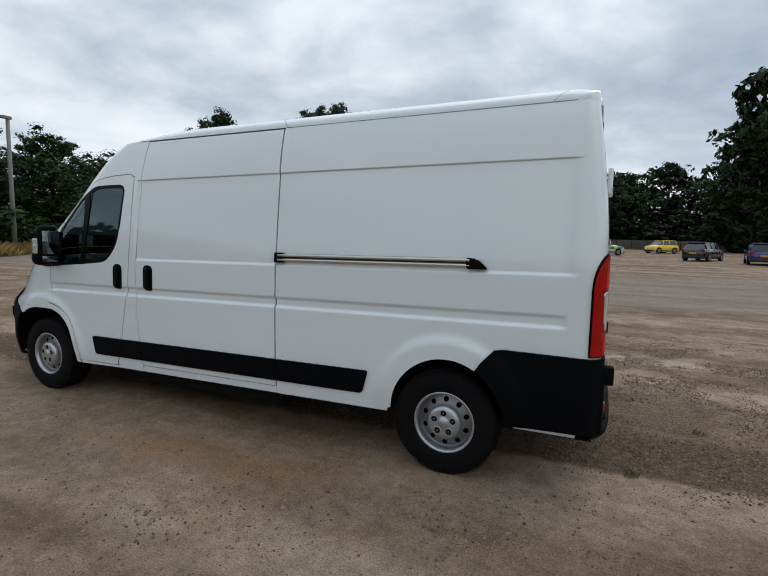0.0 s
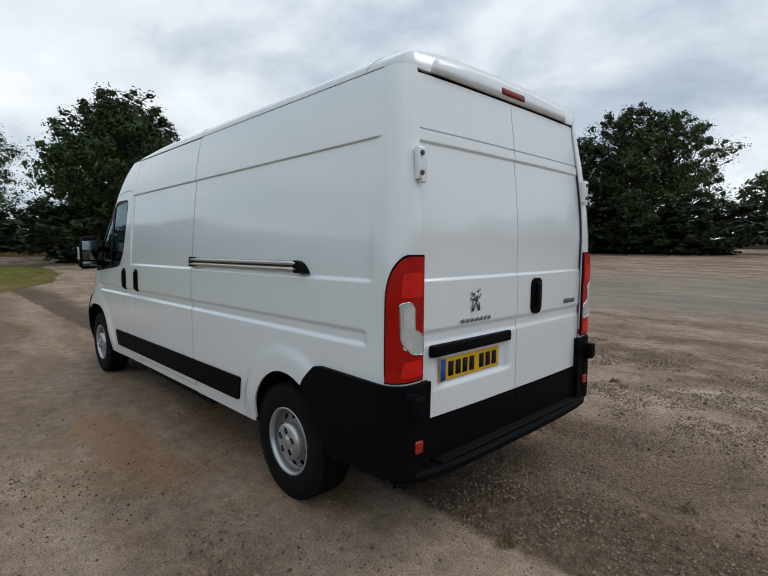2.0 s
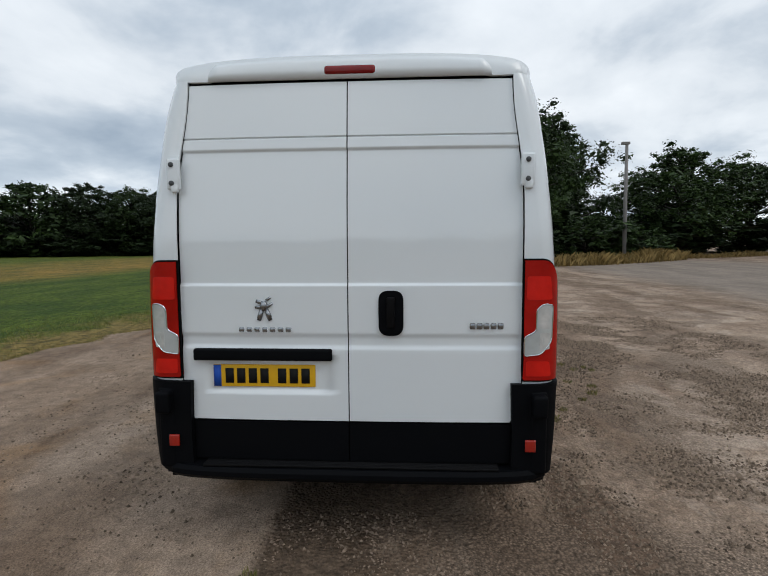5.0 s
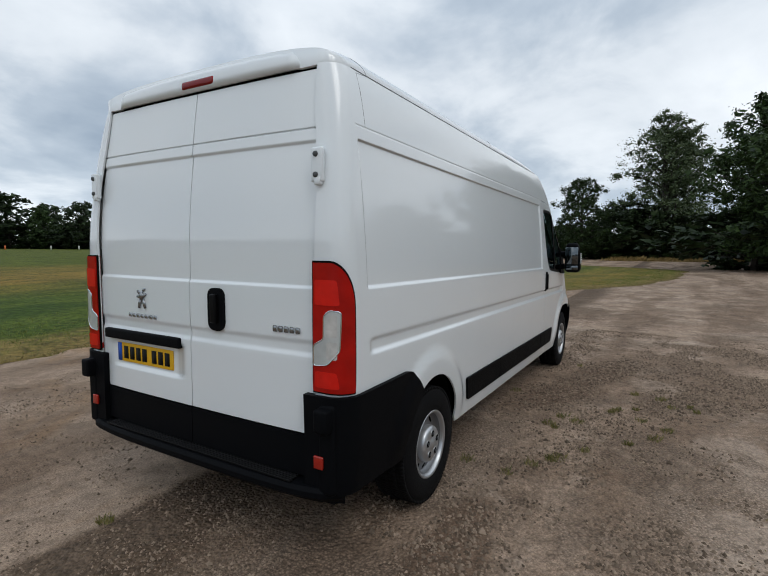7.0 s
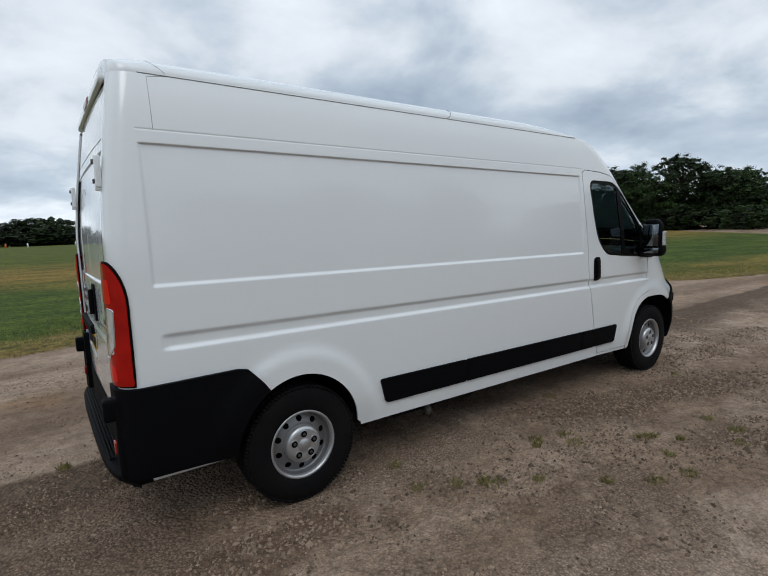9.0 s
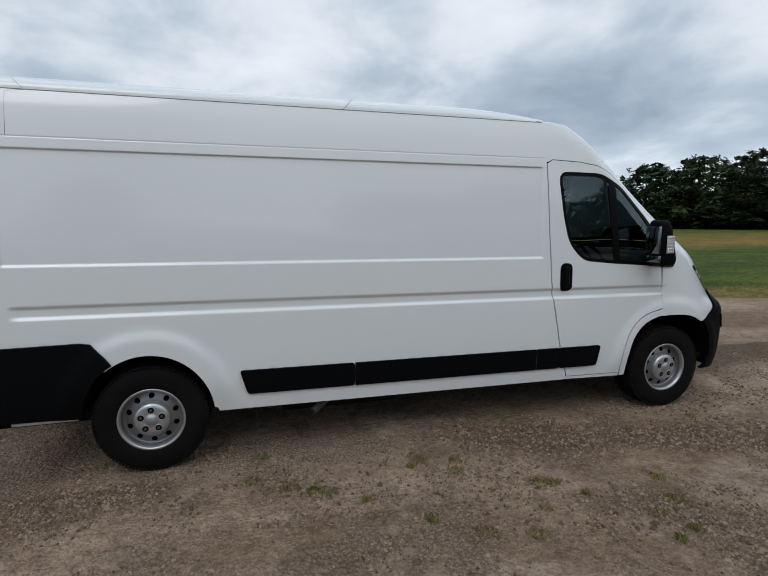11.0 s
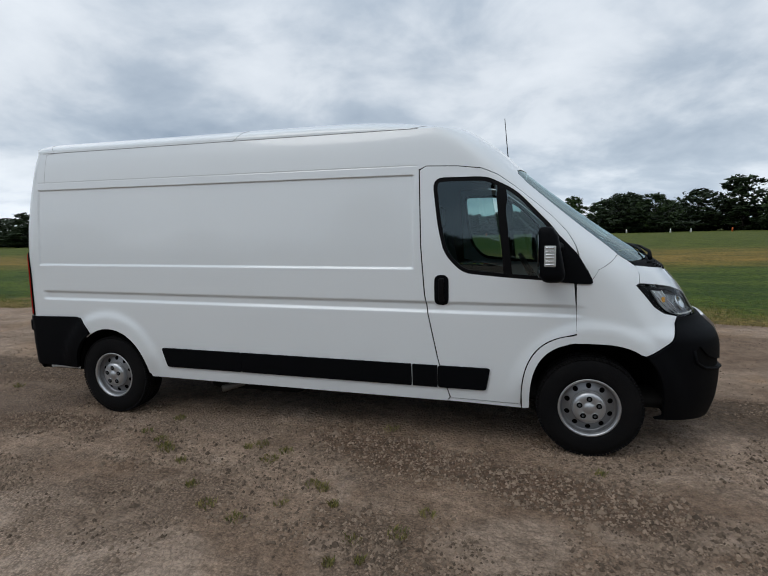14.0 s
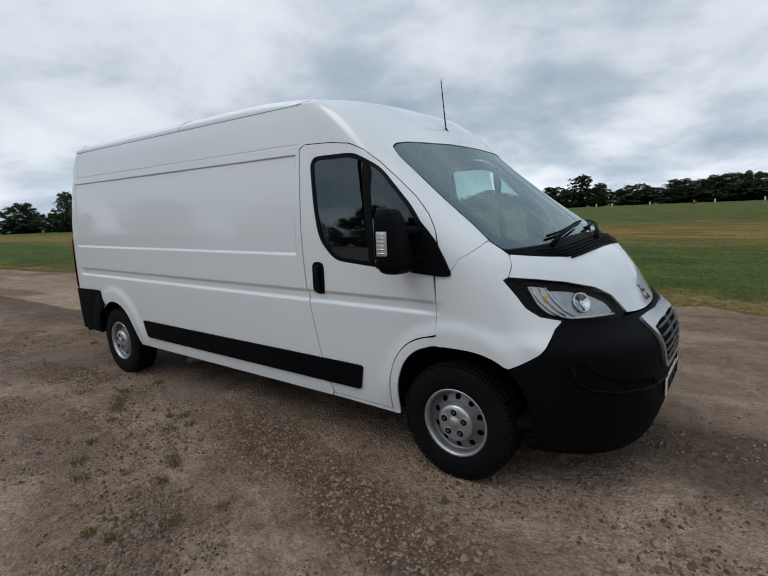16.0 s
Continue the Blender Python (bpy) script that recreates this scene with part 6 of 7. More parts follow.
for kind, x, y, h, w in (
    ("oak", 43.8, -27.3, 10.2, 13.5), ("dark", 35.3, -40.4, 15.0, 8.5), ("dark", 23.6, -48.7, 16.3, 10), ("thin", -24.6, -73.5, 23.5, 12), ("thin", -21.5, -74, 17, 9),
    ("dark", -15.0, -90.4, 13.8, 14), ("oak", -7.9, -85.9, 12.0, 12), ("oak", 34.4, -8.6, 12.0, 10.5), ("oak", 42.5, -12.6, 13.6, 13.0),
    ("oak", 7.5, -95.7, 12, 12), ("dark", -1.7, -96.5, 13.6, 14), ("oak", -7.5, -93, 12.6, 13), ("sallow", 10.5, -55.5, 14.4, 13), ("sallow", 14.5, -54.5, 15.4, 14),
    ("willow", 67.0, -1.0, 18.4, 12), ("willow", 70.0, -3.2, 16.5, 8), ("dark", 26.6, -50.5, 16.8, 15), ("ash", 58.0, 7.6, 9.8, 6.5),
    ("oak", 49.5, -13.6, 15.0, 12.5), ("dark", 40.5, -47.2, 13.4, 12.5), ("ash", 35.4, -51.9, 12.6, 9),
    ("dark", 100, 23.6, 6.0, 10), ("bush", 111, 19.7, 6.0, 12), ("oak", 79.3, 25.2, 8.3, 11), ("bush", 90.8, 20.0, 5.8, 13), ("oak", 66.0, 34.0, 9.0, 10), ("dark", 72.6, 30.4, 10.6, 11), ("oak", 74.8, 25.0, 8.2, 12),
    ("dark", 62.8, 48.1, 10.4, 12), ("oak", 66.5, 43.0, 10.0, 12), ("dark", 66, 37.5, 9.4, 12), ("oak", 60, 54, 10.5, 12), ("dark", 58, 61, 10, 12),
    ("dark", 58.5, -20, 9, 14), ("dark", 54, -30, 9, 14), ("oak", 50, -38, 9.5, 13), ("dark", 20, -56, 13, 14), ("oak", 2, -88, 12, 14), ("dark", -24, -84, 13, 14), ("oak", -32, -80, 13, 14), ("dark", -42, -76, 12, 14), ("oak", -55, -70, 13, 15), ("dark", -70, -60, 13, 16), ("oak", -82, -45, 13, 16), ("dark", -92, -28, 13, 16), ("oak", -100, -10, 12, 16), ("dark", -108, 10, 12, 16),
    ("dark", 66, 3.5, 7.5, 12), ("dark", 62, -9, 6.5, 9), ("oak", 63, -16, 8, 10),
):
    plant(kind, x, y, h, w)
    plant("shrub", x + 0.3 * w * math.sin(x), y + 1.5, 0.36 * h, 1.25 * w, group="undergrowth")
# low undergrowth along the foot of the trees
for i, (x, y, h) in enumerate([(x, -0.9 * x + 13 - 30, 3.0) for x in range(24, 60, 5)] + [(x, -53 + 0.1 * x, 4) for x in range(8, 30, 5)] + [(62, y, 3.5) for y in range(-10, 12, 5)] + [(x, -84 - 0.2 * x, 4) for x in range(-30, 12, 6)] + [(66, y, 3) for y in range(14, 60, 7)] + [(34 + i * 1.8, -14 - i * 1.6, 3.2) for i in range(12)]):
    plant("bush", x + 0.7 * math.sin(i * 3.1), y + 0.9 * math.cos(i * 2.3), h * (0.8 + 0.35 * ((i * 7) % 5) / 4), 9, group="undergrowth")
# unbroken hedges at the foot of the near and far trees


def hedge(points, gap, h, w, group):
    i = 0
    for (x0, y0), (x1, y1) in zip(points, points[1:]):
        k = max(1, int(math.hypot(x1 - x0, y1 - y0) / gap))
        for j in range(k):
            t = (j + 0.5) / k
            plant("shrub", x0 + (x1 - x0) * t + math.sin(i * 2.9), y0 + (y1 - y0) * t + math.cos(i * 1.7), h * (0.75 + 0.5 * ((i * 7) % 5) / 4), w, group=group)
            i += 1


hedge([(6, -60), (30, -56), (44, -48), (62, -26), (72, -4), (74, 14), (70, 40), (62, 60)], 4.2, 4.2, 8.5, "undergrowth")
hedge([(76, 18), (72, 40), (64, 62)], 3.4, 6.6, 8.5, "undergrowth")
hedge([(-96, -30), (-60, -72), (-30, -84), (8, -94)], 7.0, 4.4, 11, "undergrowth")
hedge([(62, 60), (104, 74), (112, 100), (98, 140), (84, 168), (60, 182)], 8.0, 5.5, 14, "far undergrowth")
hedge([(-196, 50), (-150, 76), (-128, 108), (-104, 140), (-84, 172), (-60, 190)], 8.0, 5.0, 14, "far undergrowth")
# far belt of trees beyond the field
for kind, x, y, h, w in (
    ("oak", 85.3, 128.9, 15.6, 14), ("dark", 73.4, 148, 13.8, 12), ("bush", 79.9, 144.3, 8.6, 16), ("dark", 29.4, 163.2, 12.2, 16), ("oak", 38, 161.1, 11.6, 14), ("bush", -2, 186.4, 8.6, 20),
    ("ash", 68.9, 160.8, 12.6, 8), ("bush", 77.8, 156.6, 7.2, 16), ("oak", 89.8, 150.1, 16, 18), ("dark", 93.3, 136.1, 11.2, 14), ("dark", 35.5, 181.8, 12.6, 15), ("ash", 46, 179.5, 10.6, 7), ("dark", 54.3, 177.1, 13.4, 17), ("thin", 64.7, 173.6, 16.8, 16), ("thin", 74.4, 169.8, 14, 11), ("dark", 81.2, 166.7, 8.4, 14),
    ("bush", 0.5, 195.6, 8.4, 22), ("ash", 18, 194.8, 13.6, 11), ("ash", 28.4, 193.6, 12.2, 12), ("dark", 38.2, 192, 12.2, 16), ("ash", 49.8, 189.3, 10.4, 11), ("ash", -125.9, 77, 11.2, 10), ("dark", -118, 90, 8.5, 14), ("dark", -132, 66, 8.5, 12),
    ("thin", -50.3, 189.8, 11.6, 10), ("ash", -44, 191.3, 8.4, 8), ("bush", -31.9, 193.8, 7.2, 18), ("dark", -19.1, 195.5, 8.2, 16), ("dark", -8, 190.3, 8.6, 15), ("dark", -60, 188, 8, 16), ("ash", -157.5, 57, 11.4, 7), ("dark", -189.6, 56, 9.8, 12), ("bush", -165, 66, 7, 16), ("dark", -140, 100, 8, 16), ("dark", -120, 130, 8, 18), ("dark", -100, 155, 8, 18), ("dark", -80, 175, 8, 18), ("dark", 100, 120, 12, 16), ("oak", 108, 105, 11, 16), ("dark", 112, 88, 11, 16), ("dark", 104, 72, 10, 16), ("oak", 92, 64, 10, 15),
):
    plant(kind, x, y, h, w, group="trees beyond the field")
    plant("shrub", x, y - 1.5, 0.5 * h, 1.5 * w, group="far undergrowth")
for i, x in enumerate(range(-110, 110, 9)):
    y = 197 - 0.0022 * (x + 10) ** 2 * (1 if x > -10 else 0.6)
    plant("bush", x, y + 2 * math.sin(i * 2.7), 5.6 + 1.2 * ((i * 5) % 4) / 3, 15, group="far hedge")
for r in TREES.values():
    for o in (*r.children_recursive, r):
        bpy.data.objects.remove(o)


# ---- loose stones, weeds and verge grass ----
def loose_stones():
    rnd = random.Random(11)
    shape = [(1, 0, 0), (-1, 0, 0), (0, 1, 0), (0, -1, 0), (0, 0, 1), (0, 0, -1)]
    tris = [(0, 2, 4), (2, 1, 4), (1, 3, 4), (3, 0, 4), (2, 0, 5), (1, 2, 5), (3, 1, 5), (0, 3, 5)]
    verts, faces, made = [], [], 0
    while made < 120000:
        x, y = rnd.uniform(-9.0, 3.2), rnd.uniform(-5.6, 4.0)
        if y > field_edge(x) + 0.1 or (-4.6 < x < 0.6 and abs(y) < 0.75):
            continue
        patch = 0.30 + 1.5 * noise.noise((x * 0.8, y * 1.5, 21)) + 1.2 * noise.noise((x * 3.0, y * 3.0, 4))
        edge = y - 0.45 - 0.15 * noise.noise((x * 1.3, y * 1.3, 2))
        want = patch if edge < 0 else (0.22 + 0.6 * math.exp(-edge / 0.12)) * max(0.2, patch)
        for bx, by, rx, ry, deg in DARK_BANDS:
            c, q = math.cos(radians(deg)), math.sin(radians(deg))
            if math.hypot(((x - bx) * c + (y - by) * q) / rx, ((y - by) * c - (x - bx) * q) / ry) < 1.05 + 0.5 * noise.noise((x * 4, y * 4, 9)):
                want = max(want, 0.9)
        near = min(math.hypot(x - ex, y - ey) for ex, ey in ((-6, 2.5), (-6.2, -2.8), (-3, -4.2), (0.6, -3.6), (-4.5, 3.5)))
        if rnd.random() > want * max(0.25, 1.25 - near / 4):
            continue
        s = rnd.choice((0.004, 0.005, 0.0065, 0.008, 0.0115)) * (0.75 if x < -4.6 or edge > 0 else 1.0) * rnd.uniform(0.8, 1.35) * (1.8 if rnd.random() < 0.025 else 1)
        a, i = rnd.uniform(0, 6.28), len(verts)
        c, q = math.cos(a), math.sin(a)
        z = lie(x, y)
        for vx, vy, vz in shape:
            vx, vy, vz = vx * s * rnd.uniform(0.8, 1.5), vy * s * rnd.uniform(0.6, 1.1), vz * s * rnd.uniform(0.7, 1.2)
            verts.append((x + vx * c - vy * q, y + vx * q + vy * c, z + vz + s * 0.12))
        faces += [(i + t[0], i + t[1], i + t[2]) for t in tris]
        made += 1
    me = bpy.data.meshes.new("loose_stones")
    me.from_pydata(verts, [], faces)
    me.materials.append(material("grey_brown_stone", (0.205, 0.153, 0.112), 0.95, island=0.62, vary=0.15, scale=60, spec=0.1))
    tagged(new("loose_stones", me), "small angular grey-brown stones scattered over the yard", "gravel", kind="stuff")


loose_stones()
M_BLADE = leaf_material("weed_blades", (0.085, 0.098, 0.028), (0.265, 0.220, 0.072))
M_VERGE = leaf_material("verge_blades", (0.080, 0.115, 0.020), (0.180, 0.180, 0.046))


def blades(name, spots, mat, label, category):
    """spots: (x, y, z, height, lean)."""
    rnd = random.Random(5)
    verts, faces = [], []
    for x, y, z, h, w in spots:
        a = rnd.uniform(0, 6.28)
        dx, dy, l = math.cos(a), math.sin(a), h * rnd.uniform(0.2, 0.9)
        i = len(verts)
        px, py = -dy * w, dx * w
        verts += [(x - px, y - py, z - 0.004), (x + px, y + py, z - 0.004), (x + dx * l * 0.4 + px * 0.7, y + dy * l * 0.4 + py * 0.7, z + h * 0.65), (x + dx * l, y + dy * l, z + h)]
        faces += [(i, i + 1, i + 2), (i, i + 2, i + 3)]
    me = bpy.data.meshes.new(name)
    me.from_pydata(verts, [], faces)
    me.materials.append(mat)
    return tagged(new(name, me), label, category, kind="stuff")


TUFTS = ((-3.2, -1.43), (-3.07, -1.54), (-3.43, -1.31), (-2.78, -1.73), (-2.42, -1.43), (-2.25, -2.18), (-2.16, -1.57), (-1.82, -2.06), (-1.72, -1.82), (-1.47, -0.84), (-1.51, -2.0), (-1.28, -2.3), (-1.2, -2.45), (0.04, -1.27), (-2.48, -2.0), (-2.0, -2.27), (-0.96, -1.96), (-3.37, -1.0), (-3.02, -1.58), (-2.34, -1.36), (-2.1, -1.44), (-1.64, -1.85), (-1.07, -2.2), (-5.2, 0.46), (-5.76, -0.6), (-4.4, -3.05), (-4.55, -2.9), (-1.34, -2.5))
rnd = random.Random(3)
spots = []
for x, y in TUFTS:
    n_ = rnd.randint(34, 80)
    r = rnd.uniform(0.025, 0.075)
    for k in range(n_):
        a, q = rnd.uniform(0, 6.28), r * math.sqrt(rnd.random())
        spots.append((x + q * math.cos(a), y + q * math.sin(a), lie(x, y), rnd.uniform(0.012, 0.042), 0.0026))
for k in range(900):
    x, y = rnd.uniform(-9, 4), rnd.uniform(-6.5, 1)
    if noise.noise((x * 1.3, y * 1.3, 33)) > 0.28 and not (-4.9 < x < 0.9 and abs(y) < 0.8):
        spots.append((x, y, lie(x, y), rnd.uniform(0.006, 0.02), 0.002))
blades("weeds", spots, M_BLADE, "small sparse green and dry weeds", "weeds")
spots = []
for k in range(60000):
    x = rnd.uniform(-26, 34)
    o = abs(rnd.gauss(0, 1)) * 1.6 - 0.05
    if noise.noise((x * 0.9, o * 1.2, 6)) < -0.25:
        continue
    spots.append((x, field_edge(x) + o, 0.0 + 0.035 * min(1.0, max(o, 0) / 0.6), rnd.uniform(0.015, 0.04) * (0.5 + min(1.0, max(o, 0.05) / 0.8)), 0.004))
fringe = []
for k in range(30000):
    x = rnd.uniform(-26, 34)
    o = abs(rnd.gauss(0, 0.55)) - 0.06
    fringe.append((x, field_edge(x) + o, 0.0, rnd.uniform(0.015, 0.045), 0.005))
blades("dry_fringe", fringe, leaf_material("dry_blades", (0.100, 0.078, 0.030), (0.240, 0.190, 0.085)), "dry yellow grass fringe at the edge of the track", "grass")
tall = []
for (x0, y0), (x1, y1), h, k_ in (((26.5, -9.5), (30.5, -16.5), 1.0, 2600), ((30.5, -16.5), (34.5, -22.0), 1.1, 2600), ((36.0, -24.0), (41.5, -40.0), 0.55, 3000), ((41.5, -40.0), (30.0, -48.5), 0.5, 2600), ((54.0, 4.0), (56.0, -8.0), 0.6, 1600)):
    for k in range(k_):
        t_ = rnd.random()
        x, y = x0 + (x1 - x0) * t_ + rnd.gauss(0, 0.5), y0 + (y1 - y0) * t_ + rnd.gauss(0, 0.5)
        tall.append((x, y, rise(y) - 0.02, h * rnd.uniform(0.45, 1.1) * (0.75 + 0.5 * noise.noise((x * 0.8, y * 0.8, 3))), 0.02))
blades("tall_grass", tall, leaf_material("straw_blades", (0.110, 0.075, 0.024), (0.330, 0.225, 0.080)), "tall dry yellow-brown grass at the foot of the trees", "grass")
blades("verge_grass", spots, M_VERGE, "rough green and yellowing grass along the verge", "grass")


# ---- parked cars ----
def paint(name, color):
    return material(name, color, 0.28, coat=0.8, vary=0.05, scale=2, rough_vary=0.08)


M_CARGLASS = material("dark_car_glass", (0.012, 0.014, 0.016), 0.06, coat=0.4)
M_CARTRIM = material("car_black_trim", (0.012, 0.012, 0.013), 0.6)


def car(at, heading, size, colour, label, stations, cabin, squares=None):
    """A parked car: hull lofted along its length, glazed cabin, wheels, lamps, plates. x forward."""
    L, W, H = size
    root = thing("car", Matrix.Translation(at) @ Matrix.Rotation(radians(heading), 4, "Z"), label, "car", "parked cars")
    hull = bmesh.new()
    rings = []
    for fx, zl, zt, fw in stations:
        w, x = W / 2 * fw, L * (0.5 - fx)
        zl, zt = zl * H, zt * H
        sec = [(-w * 0.92, zl), (-w, zl + 0.3 * (zt - zl)), (-w, zl + 0.62 * (zt - zl)), (-w * 0.93, zt), (w * 0.93, zt), (w, zl + 0.62 * (zt - zl)), (w, zl + 0.3 * (zt - zl)), (w * 0.92, zl)]
        rings.append([hull.verts.new((x, y, z)) for y, z in sec])
    for r0, r1 in zip(rings, rings[1:]):
        for j in range(8):
            hull.faces.new((r0[j], r0[(j + 1) % 8], r1[(j + 1) % 8], r1[j]))
    hull.faces.new(rings[0]); hull.faces.new(rings[-1][::-1])
    bmesh.ops.recalc_face_normals(hull, faces=hull.faces[:])
    body = part("body", hull, colour, root)
    cab = bmesh.new()
    rings = []
    for fx, zt, fw in cabin:
        x, w = L * (0.5 - fx), W / 2
        zb = 0.60 * H
        rings.append([cab.verts.new((x, y, z)) for y, z in ((-w * 0.92, zb), (-w * fw, max(zt * H, zb + 0.01)), (w * fw, max(zt * H, zb + 0.01)), (w * 0.92, zb))])
    for r0, r1 in zip(rings, rings[1:]):
        for j in range(3):
            cab.faces.new((r0[j], r0[j + 1], r1[j + 1], r1[j]))
    cab.faces.new(rings[0]); cab.faces.new(rings[-1][::-1])
    bmesh.ops.recalc_face_normals(cab, faces=cab.faces[:])
    part("glazing", cab, M_CARGLASS, root, "dark car windows", smooth=False)
    tops = [c for c in cabin if c[1] > 0.93]
    x0, x1 = L * (0.5 - tops[0][0]) + 0.05, L * (0.5 - tops[-1][0]) - 0.06
    fw = tops[0][2]
    part("roof", box((x1, -W / 2 * fw - 0.015, H * 0.965), (x0, W / 2 * fw + 0.015, H + 0.012), 0.03, 2), colour, root)
    for s in (1, -1):
        for fx, lean in ((cabin[1][0], 0.0), ((tops[0][0] + tops[-1][0]) / 2, 0.0), (tops[-1][0], 0.10)):
            x = L * (0.5 - fx)
            top = max(0.62 * H, H * 0.97)
            bm = bmesh.new()
            add_tube(bm, [(x - lean, s * W / 2 * 0.925, 0.60 * H), (x, s * W / 2 * (fw + 0.01), top)], 0.035, 6)
            part("pillar", bm, colour, root)
        for fx in (0.19, 0.79):
            x, r = L * (0.5 - fx), 0.215 * H
            bm = add_lathe(bmesh.new(), [(0.0, -0.09), (r * 0.62, -0.09), (r * 0.66, -0.105), (r * 0.95, -0.095), (r, -0.06), (r, 0.08), (0.0, 0.08)], 24)
            w = part("wheel", bm, M_TYRE, root, "black tyre")
            w.matrix_local = Matrix.Translation((x, s * (W / 2 - 0.075), r)) @ (Matrix.Rotation(math.pi, 4, "Z") if s > 0 else Matrix())
            part("rim", add_lathe(bmesh.new(), [(0.0, -0.112), (r * 0.25, -0.11), (r * 0.55, -0.098), (r * 0.66, -0.108), (r * 0.66, -0.09)], 20), M_STEEL, w)
            arch = add_lathe(bmesh.new(), [(r * 1.16, -0.004), (r * 1.16, -0.02), (r * 0.9, -0.02), (r * 0.9, -0.004)], 24)
            a_ob = part("wheel_arch", arch, M_CARTRIM, root)
            a_ob.matrix_local = Matrix.Translation((x, s * (W / 2 - 0.004), r * 1.05)) @ (Matrix.Rotation(math.pi, 4, "Z") if s > 0 else Matrix())
        part("head_lamp", box((L * 0.5 - 0.22, s * W * 0.33 - 0.15, 0.42 * H), (L * 0.5 - 0.01, s * W * 0.33 + 0.15, 0.52 * H), 0.03, 2), M_LENSWHITE, root, "clear head lamp")
        part("tail_lamp", box((-L * 0.5 - 0.01, s * W * 0.40 - 0.10, 0.48 * H), (-L * 0.5 + 0.16, s * W * 0.40 + 0.12, 0.62 * H), 0.03, 2), M_RED, root, "red tail lamp")
        part("door_mirror", box((L * (0.5 - cabin[1][0]) - 0.30, s * (W / 2 + 0.02) - 0.07, 0.60 * H), (L * (0.5 - cabin[1][0]) - 0.16, s * (W / 2 + 0.05) + 0.07, 0.68 * H), 0.025, 2), colour, root)
        part("side_trim", box((-L * 0.22, s * (W / 2) - 0.01, 0.20 * H), (L * 0.24, s * (W / 2) + 0.008, 0.25 * H), 0.006), M_CARTRIM, root)
    part("rear_bumper", box((-L / 2 - 0.03, -W * 0.44, 0.15 * H), (-L / 2 + 0.12, W * 0.44, 0.30 * H), 0.03, 2), M_CARTRIM, root, "dark lower bumper")
    part("front_bumper", box((L / 2 - 0.12, -W * 0.42, 0.14 * H), (L / 2 + 0.02, W * 0.42, 0.28 * H), 0.03, 2), M_CARTRIM, root, "dark lower grille")
    part("rear_plate", box((-L / 2 - 0.035, -0.26, 0.38 * H), (-L / 2 + 0.02, 0.26, 0.38 * H + 0.11)), M_YELLOW, root, "yellow number plate")
    if squares:
        for s in (1, -1):
            for k in range(8):
                for row in (0,):
                    part("reflective_square", box((-L * 0.40 + k * L * 0.10, s * W / 2 - 0.006, 0.42 * H), (-L * 0.30 + k * L * 0.10 - 0.002, s * W / 2 + 0.006, 0.60 * H)), squares[k % 2], root)
        for k in range(6):
            part("chevron", box((-L / 2 - 0.02, -W * 0.36 + k * W * 0.12, 0.38 * H), (-L / 2 + 0.02, -W * 0.36 + (k + 0.9) * W * 0.12, 0.56 * H)), (M_YELLOW, M_RED)[k % 2], root)
    return root


HATCH = [(0.0, 0.17, 0.44, 0.78), (0.03, 0.13, 0.52, 0.90), (0.12, 0.12, 0.60, 0.99), (0.24, 0.12, 0.645, 1.0), (0.5, 0.12, 0.655, 1.0), (0.85, 0.13, 0.665, 1.0), (0.96, 0.15, 0.64, 0.94), (1.0, 0.19, 0.56, 0.86)]
HATCH_CAB = [(0.21, 0.62, 0.80), (0.38, 0.95, 0.70), (0.44, 0.985, 0.70), (0.80, 0.975, 0.69), (0.86, 0.94, 0.69), (0.97, 0.63, 0.82)]
ESTATE_CAB = [(0.22, 0.62, 0.80), (0.37, 0.95, 0.72), (0.43, 0.985, 0.72), (0.84, 0.98, 0.70), (0.89, 0.95, 0.70), (0.975, 0.63, 0.82)]
P_YEL, P_BLK, P_BLU, P_SIL = paint("yellow_car_paint", (0.75, 0.55, 0.01)), paint("black_car_paint", (0.004, 0.004, 0.005)), paint("blue_car_paint", (0.008, 0.014, 0.12)), paint("silver_car_paint", (0.50, 0.52, 0.54))


def bearing(eye, az, d):
    return (eye[0] + d * math.cos(radians(az)), eye[1] + d * math.sin(radians(az)), rise(eye[1] + d * math.sin(radians(az))))


E0 = (-4.97, 4.10)
car((-11.56, -60.0, rise(-60)), 38, (3.55, 1.60, 1.48), P_YEL, "small bright yellow hatchback parked before the trees", HATCH, HATCH_CAB)
car((-12.7, -42.5, rise(-42.5)), -120, (4.0, 1.75, 1.47), P_BLK, "black five-door hatchback parked on gravel", HATCH, HATCH_CAB)
car((-15.7, -39.0, rise(-39)), -99, (4.3, 1.82, 1.52), P_BLU, "dark blue estate car parked on gravel", HATCH, ESTATE_CAB)
car((-5.05, -49.0, rise(-49)), -140, (4.6, 1.82, 1.5), P_SIL, "silver estate car with yellow and green squares", HATCH, ESTATE_CAB, (paint("hivis_yellow", (0.62, 0.70, 0.03)), paint("hivis_green", (0.02, 0.28, 0.16))))
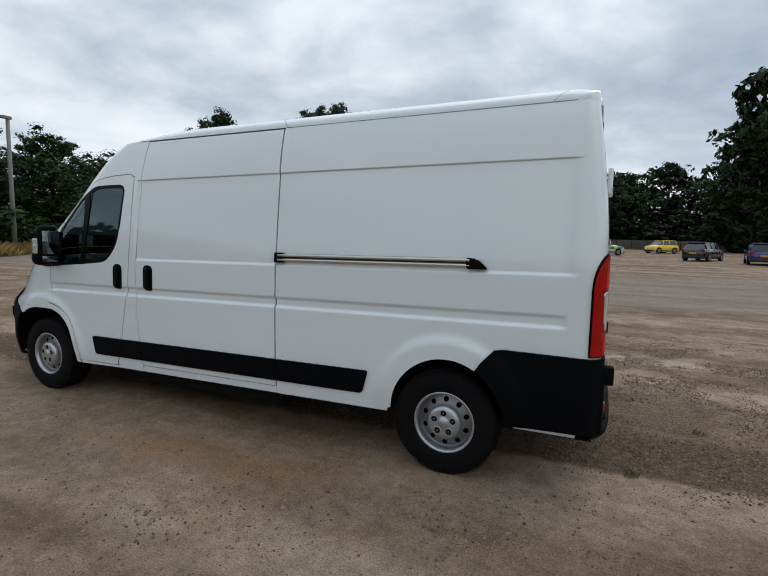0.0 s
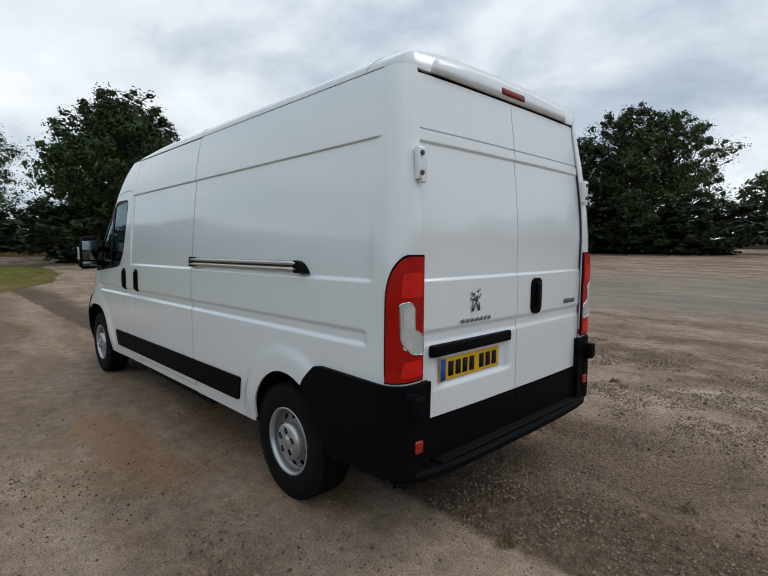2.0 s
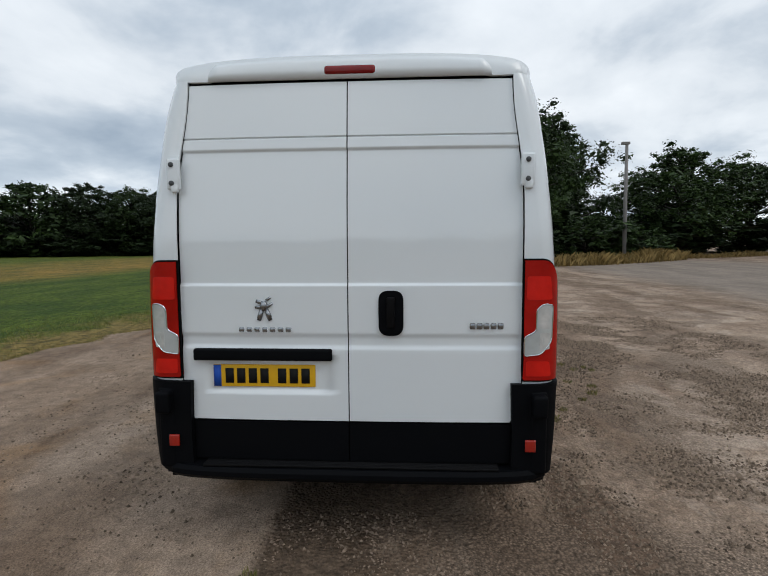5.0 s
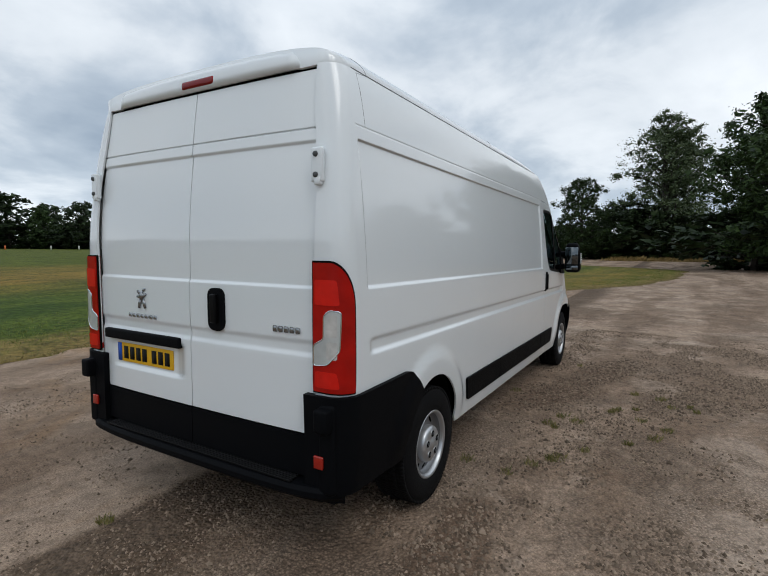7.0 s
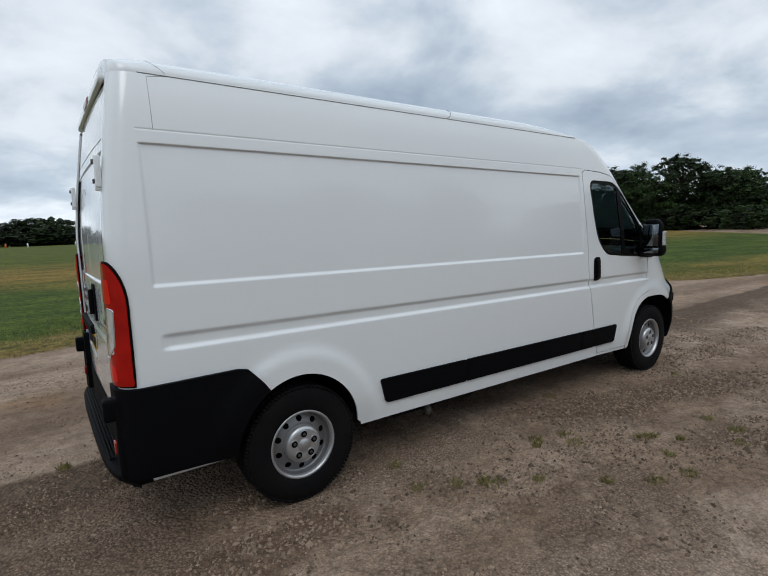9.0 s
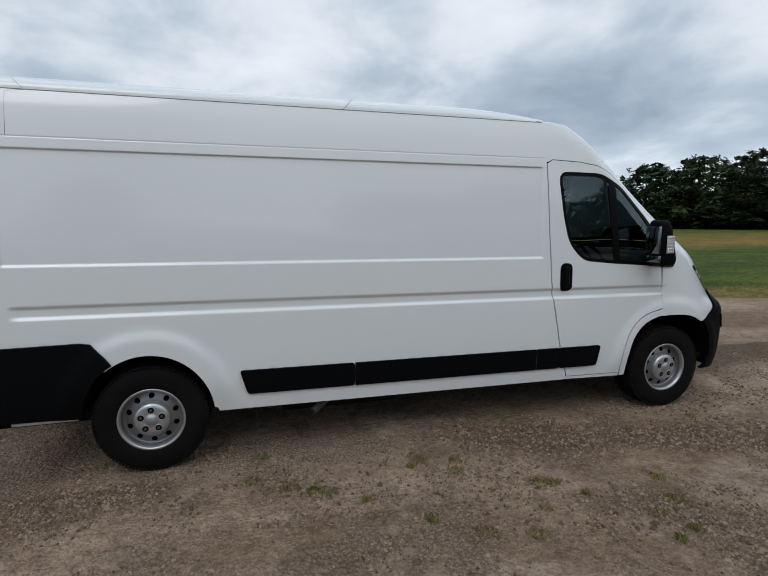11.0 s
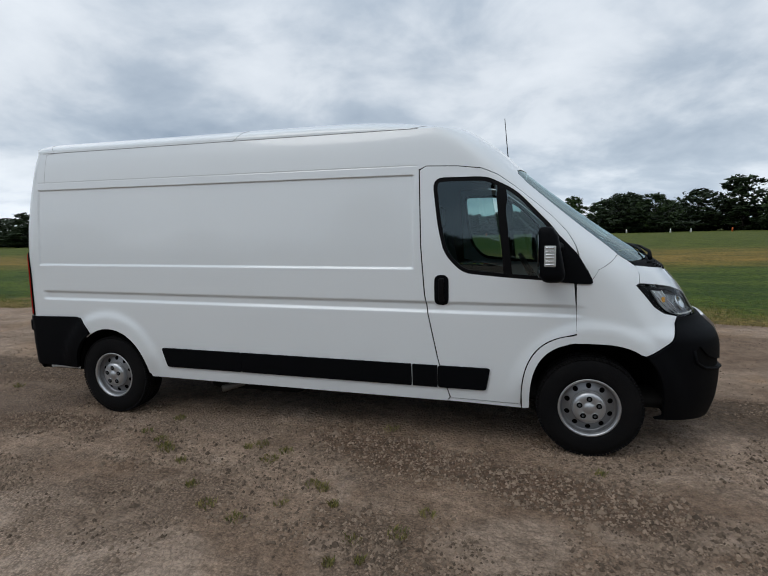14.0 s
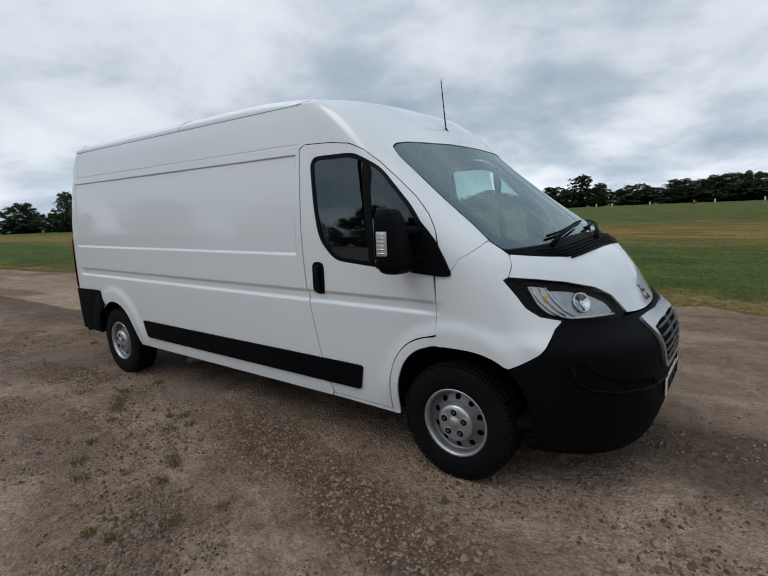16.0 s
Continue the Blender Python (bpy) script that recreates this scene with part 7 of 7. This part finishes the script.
# gateway shelter with an arched rusty sheet on two posts
sx, sy, sz = -0.6, -62.0, rise(-62)
shelter = thing("shelter", Matrix.Translation((sx, sy, sz)) @ Matrix.Rotation(radians(8), 4, "Z"), "rusty arched sheet roof on two posts", "shelter")
for s in (1, -1):
    part("post", box((s * 1.65 - 0.10, -0.10, 0), (s * 1.65 + 0.10, 0.10, 3.1), 0.02), material("grey_post", (0.10, 0.10, 0.09), 0.8, vary=0.2), shelter)
bm = bmesh.new()
ring = [(1.85 * math.cos(a) * 1.0, 3.05 + 0.95 * math.sin(a)) for a in np.linspace(0, math.pi, 21)]
v0, v1 = [bm.verts.new((x, -0.35, z)) for x, z in ring], [bm.verts.new((x, 0.35, z)) for x, z in ring]
for i in range(20):
    bm.faces.new((v0[i], v1[i], v1[i + 1], v0[i + 1]))
bm.faces.new(v0); bm.faces.new(v1[::-1])
part("arched_sheet", bm, material("rusty_cream_sheet", (0.42, 0.38, 0.30), 0.7, two=(0.20, 0.11, 0.06), two_scale=1.6, two_amount=0.85, vary=0.15), shelter, "rust-streaked cream sheet", smooth=False)
part("bin", box((-1.5, 0.3, 0), (-1.0, 0.8, 1.0), 0.05), M_CARTRIM, shelter, "dark bin")
# leaning pole and a dull fence before the thicket
M_POLE = material("weathered_pole", (0.20, 0.19, 0.18), 0.8, vary=0.15, scale=3)
px, py, pz = bearing(E0, -29.6, 42)
pole = thing("pole", (px, py, pz), "grey weathered pole before dark trees", "pole")
part("shaft", add_tube(bmesh.new(), [(0, 0, -0.2), (0, 0.05, 4), (0, 0.1, 9.0)], [0.16, 0.14, 0.11], 10), M_POLE, pole)
part("lamp_head", box((-0.15, -0.1, 8.9), (0.15, 0.5, 9.1), 0.04), M_POLE, pole)
bx, by, bz = bearing((-7.26, 1.26), -53.9, 56)
sign = thing("sign_post", Matrix.Translation((bx, by, bz)) @ Matrix.Rotation(radians(128), 4, "Z"), "wooden pole with a blue arrow sign", "sign")
part("shaft", add_tube(bmesh.new(), [(0, 0, -0.2), (0, 0, 4), (0.05, 0, 9.2)], [0.16, 0.14, 0.11], 10), M_POLE, sign)
board = part("board", box((0.15, -0.48, 2.55), (0.19, 0.48, 3.15), 0.02), M_BLUE, sign, "blue board with a white arrow")
bm = box((0.19, -0.30, 2.79), (0.20, 0.12, 2.91))
tri = [bm.verts.new((0.20, y, z)) for y, z in ((0.10, 2.68), (0.32, 2.85), (0.10, 3.02))]
bm.faces.new(tri)
part("arrow", bm, M_PLATEWHITE, board, "white arrow", smooth=False)
# board fence behind the parked cars
fence = thing("fence", (0, 0, 0), "low weathered brown board fence behind cars", "fence")
M_BOARD = material("weathered_boards", (0.085, 0.070, 0.055), 0.85, vary=0.25, scale=2, obj=0.3)
bme = box((-0.95, -0.02, 0.05), (0.95, 0.02, 1.35), 0.01)
first = part("board", bme, M_BOARD, fence)
for k in range(26):
    o = first if k == 0 else first.copy()
    if k:
        scene.collection.objects.link(o)
    o.matrix_local = Matrix.Translation((-34 + 1.98 * k, -70.5 - 0.28 * k, rise(-70.5 - 0.28 * k))) @ Matrix.Rotation(radians(-8), 4, "Z")
# white and orange marker posts and far white boxes beyond the meadow
M_CONE = material("orange_marker", (0.65, 0.14, 0.03), 0.6)
for k in range(24):
    x = -95 + 8.2 * k + 2.2 * math.sin(k * 2.1)
    y = 150 - 0.0016 * (x + 10) ** 2 + 3 * math.cos(k * 1.7)
    m = thing("marker_post", (x, y, 0), "small marker post standing in the far meadow", "marker", "meadow markers")
    part("post", add_tube(bmesh.new(), [(0, 0, 0), (0, 0, 0.9), (0, 0, 1.15)], [0.26, 0.16, 0.04], 8), M_CONE if k % 4 == 2 else M_PLATEWHITE, m)
for az, d, l in ((58.4, 150, 5.5), (55.2, 150, 4.2)):
    x, y, _ = bearing((-7.0, -1.82), az, d)
    b = thing("white_trailer", Matrix.Translation((x, y, 0)) @ Matrix.Rotation(radians(az + 90), 4, "Z"), "far white box trailer beside the tree belt", "trailer", "far trailers")
    part("body", box((-l / 2, -1.1, 0.4), (l / 2, 1.1, 2.0), 0.1), M_PLATEWHITE, b)
    for s in (-0.3, 0.3):
        part("wheel", add_lathe(bmesh.new(), [(0.0, -1.1), (0.35, -1.1), (0.35, 1.1), (0.0, 1.1)], 14), M_TYRE, b).matrix_local = Matrix.Translation((s * l, 0, 0.35))
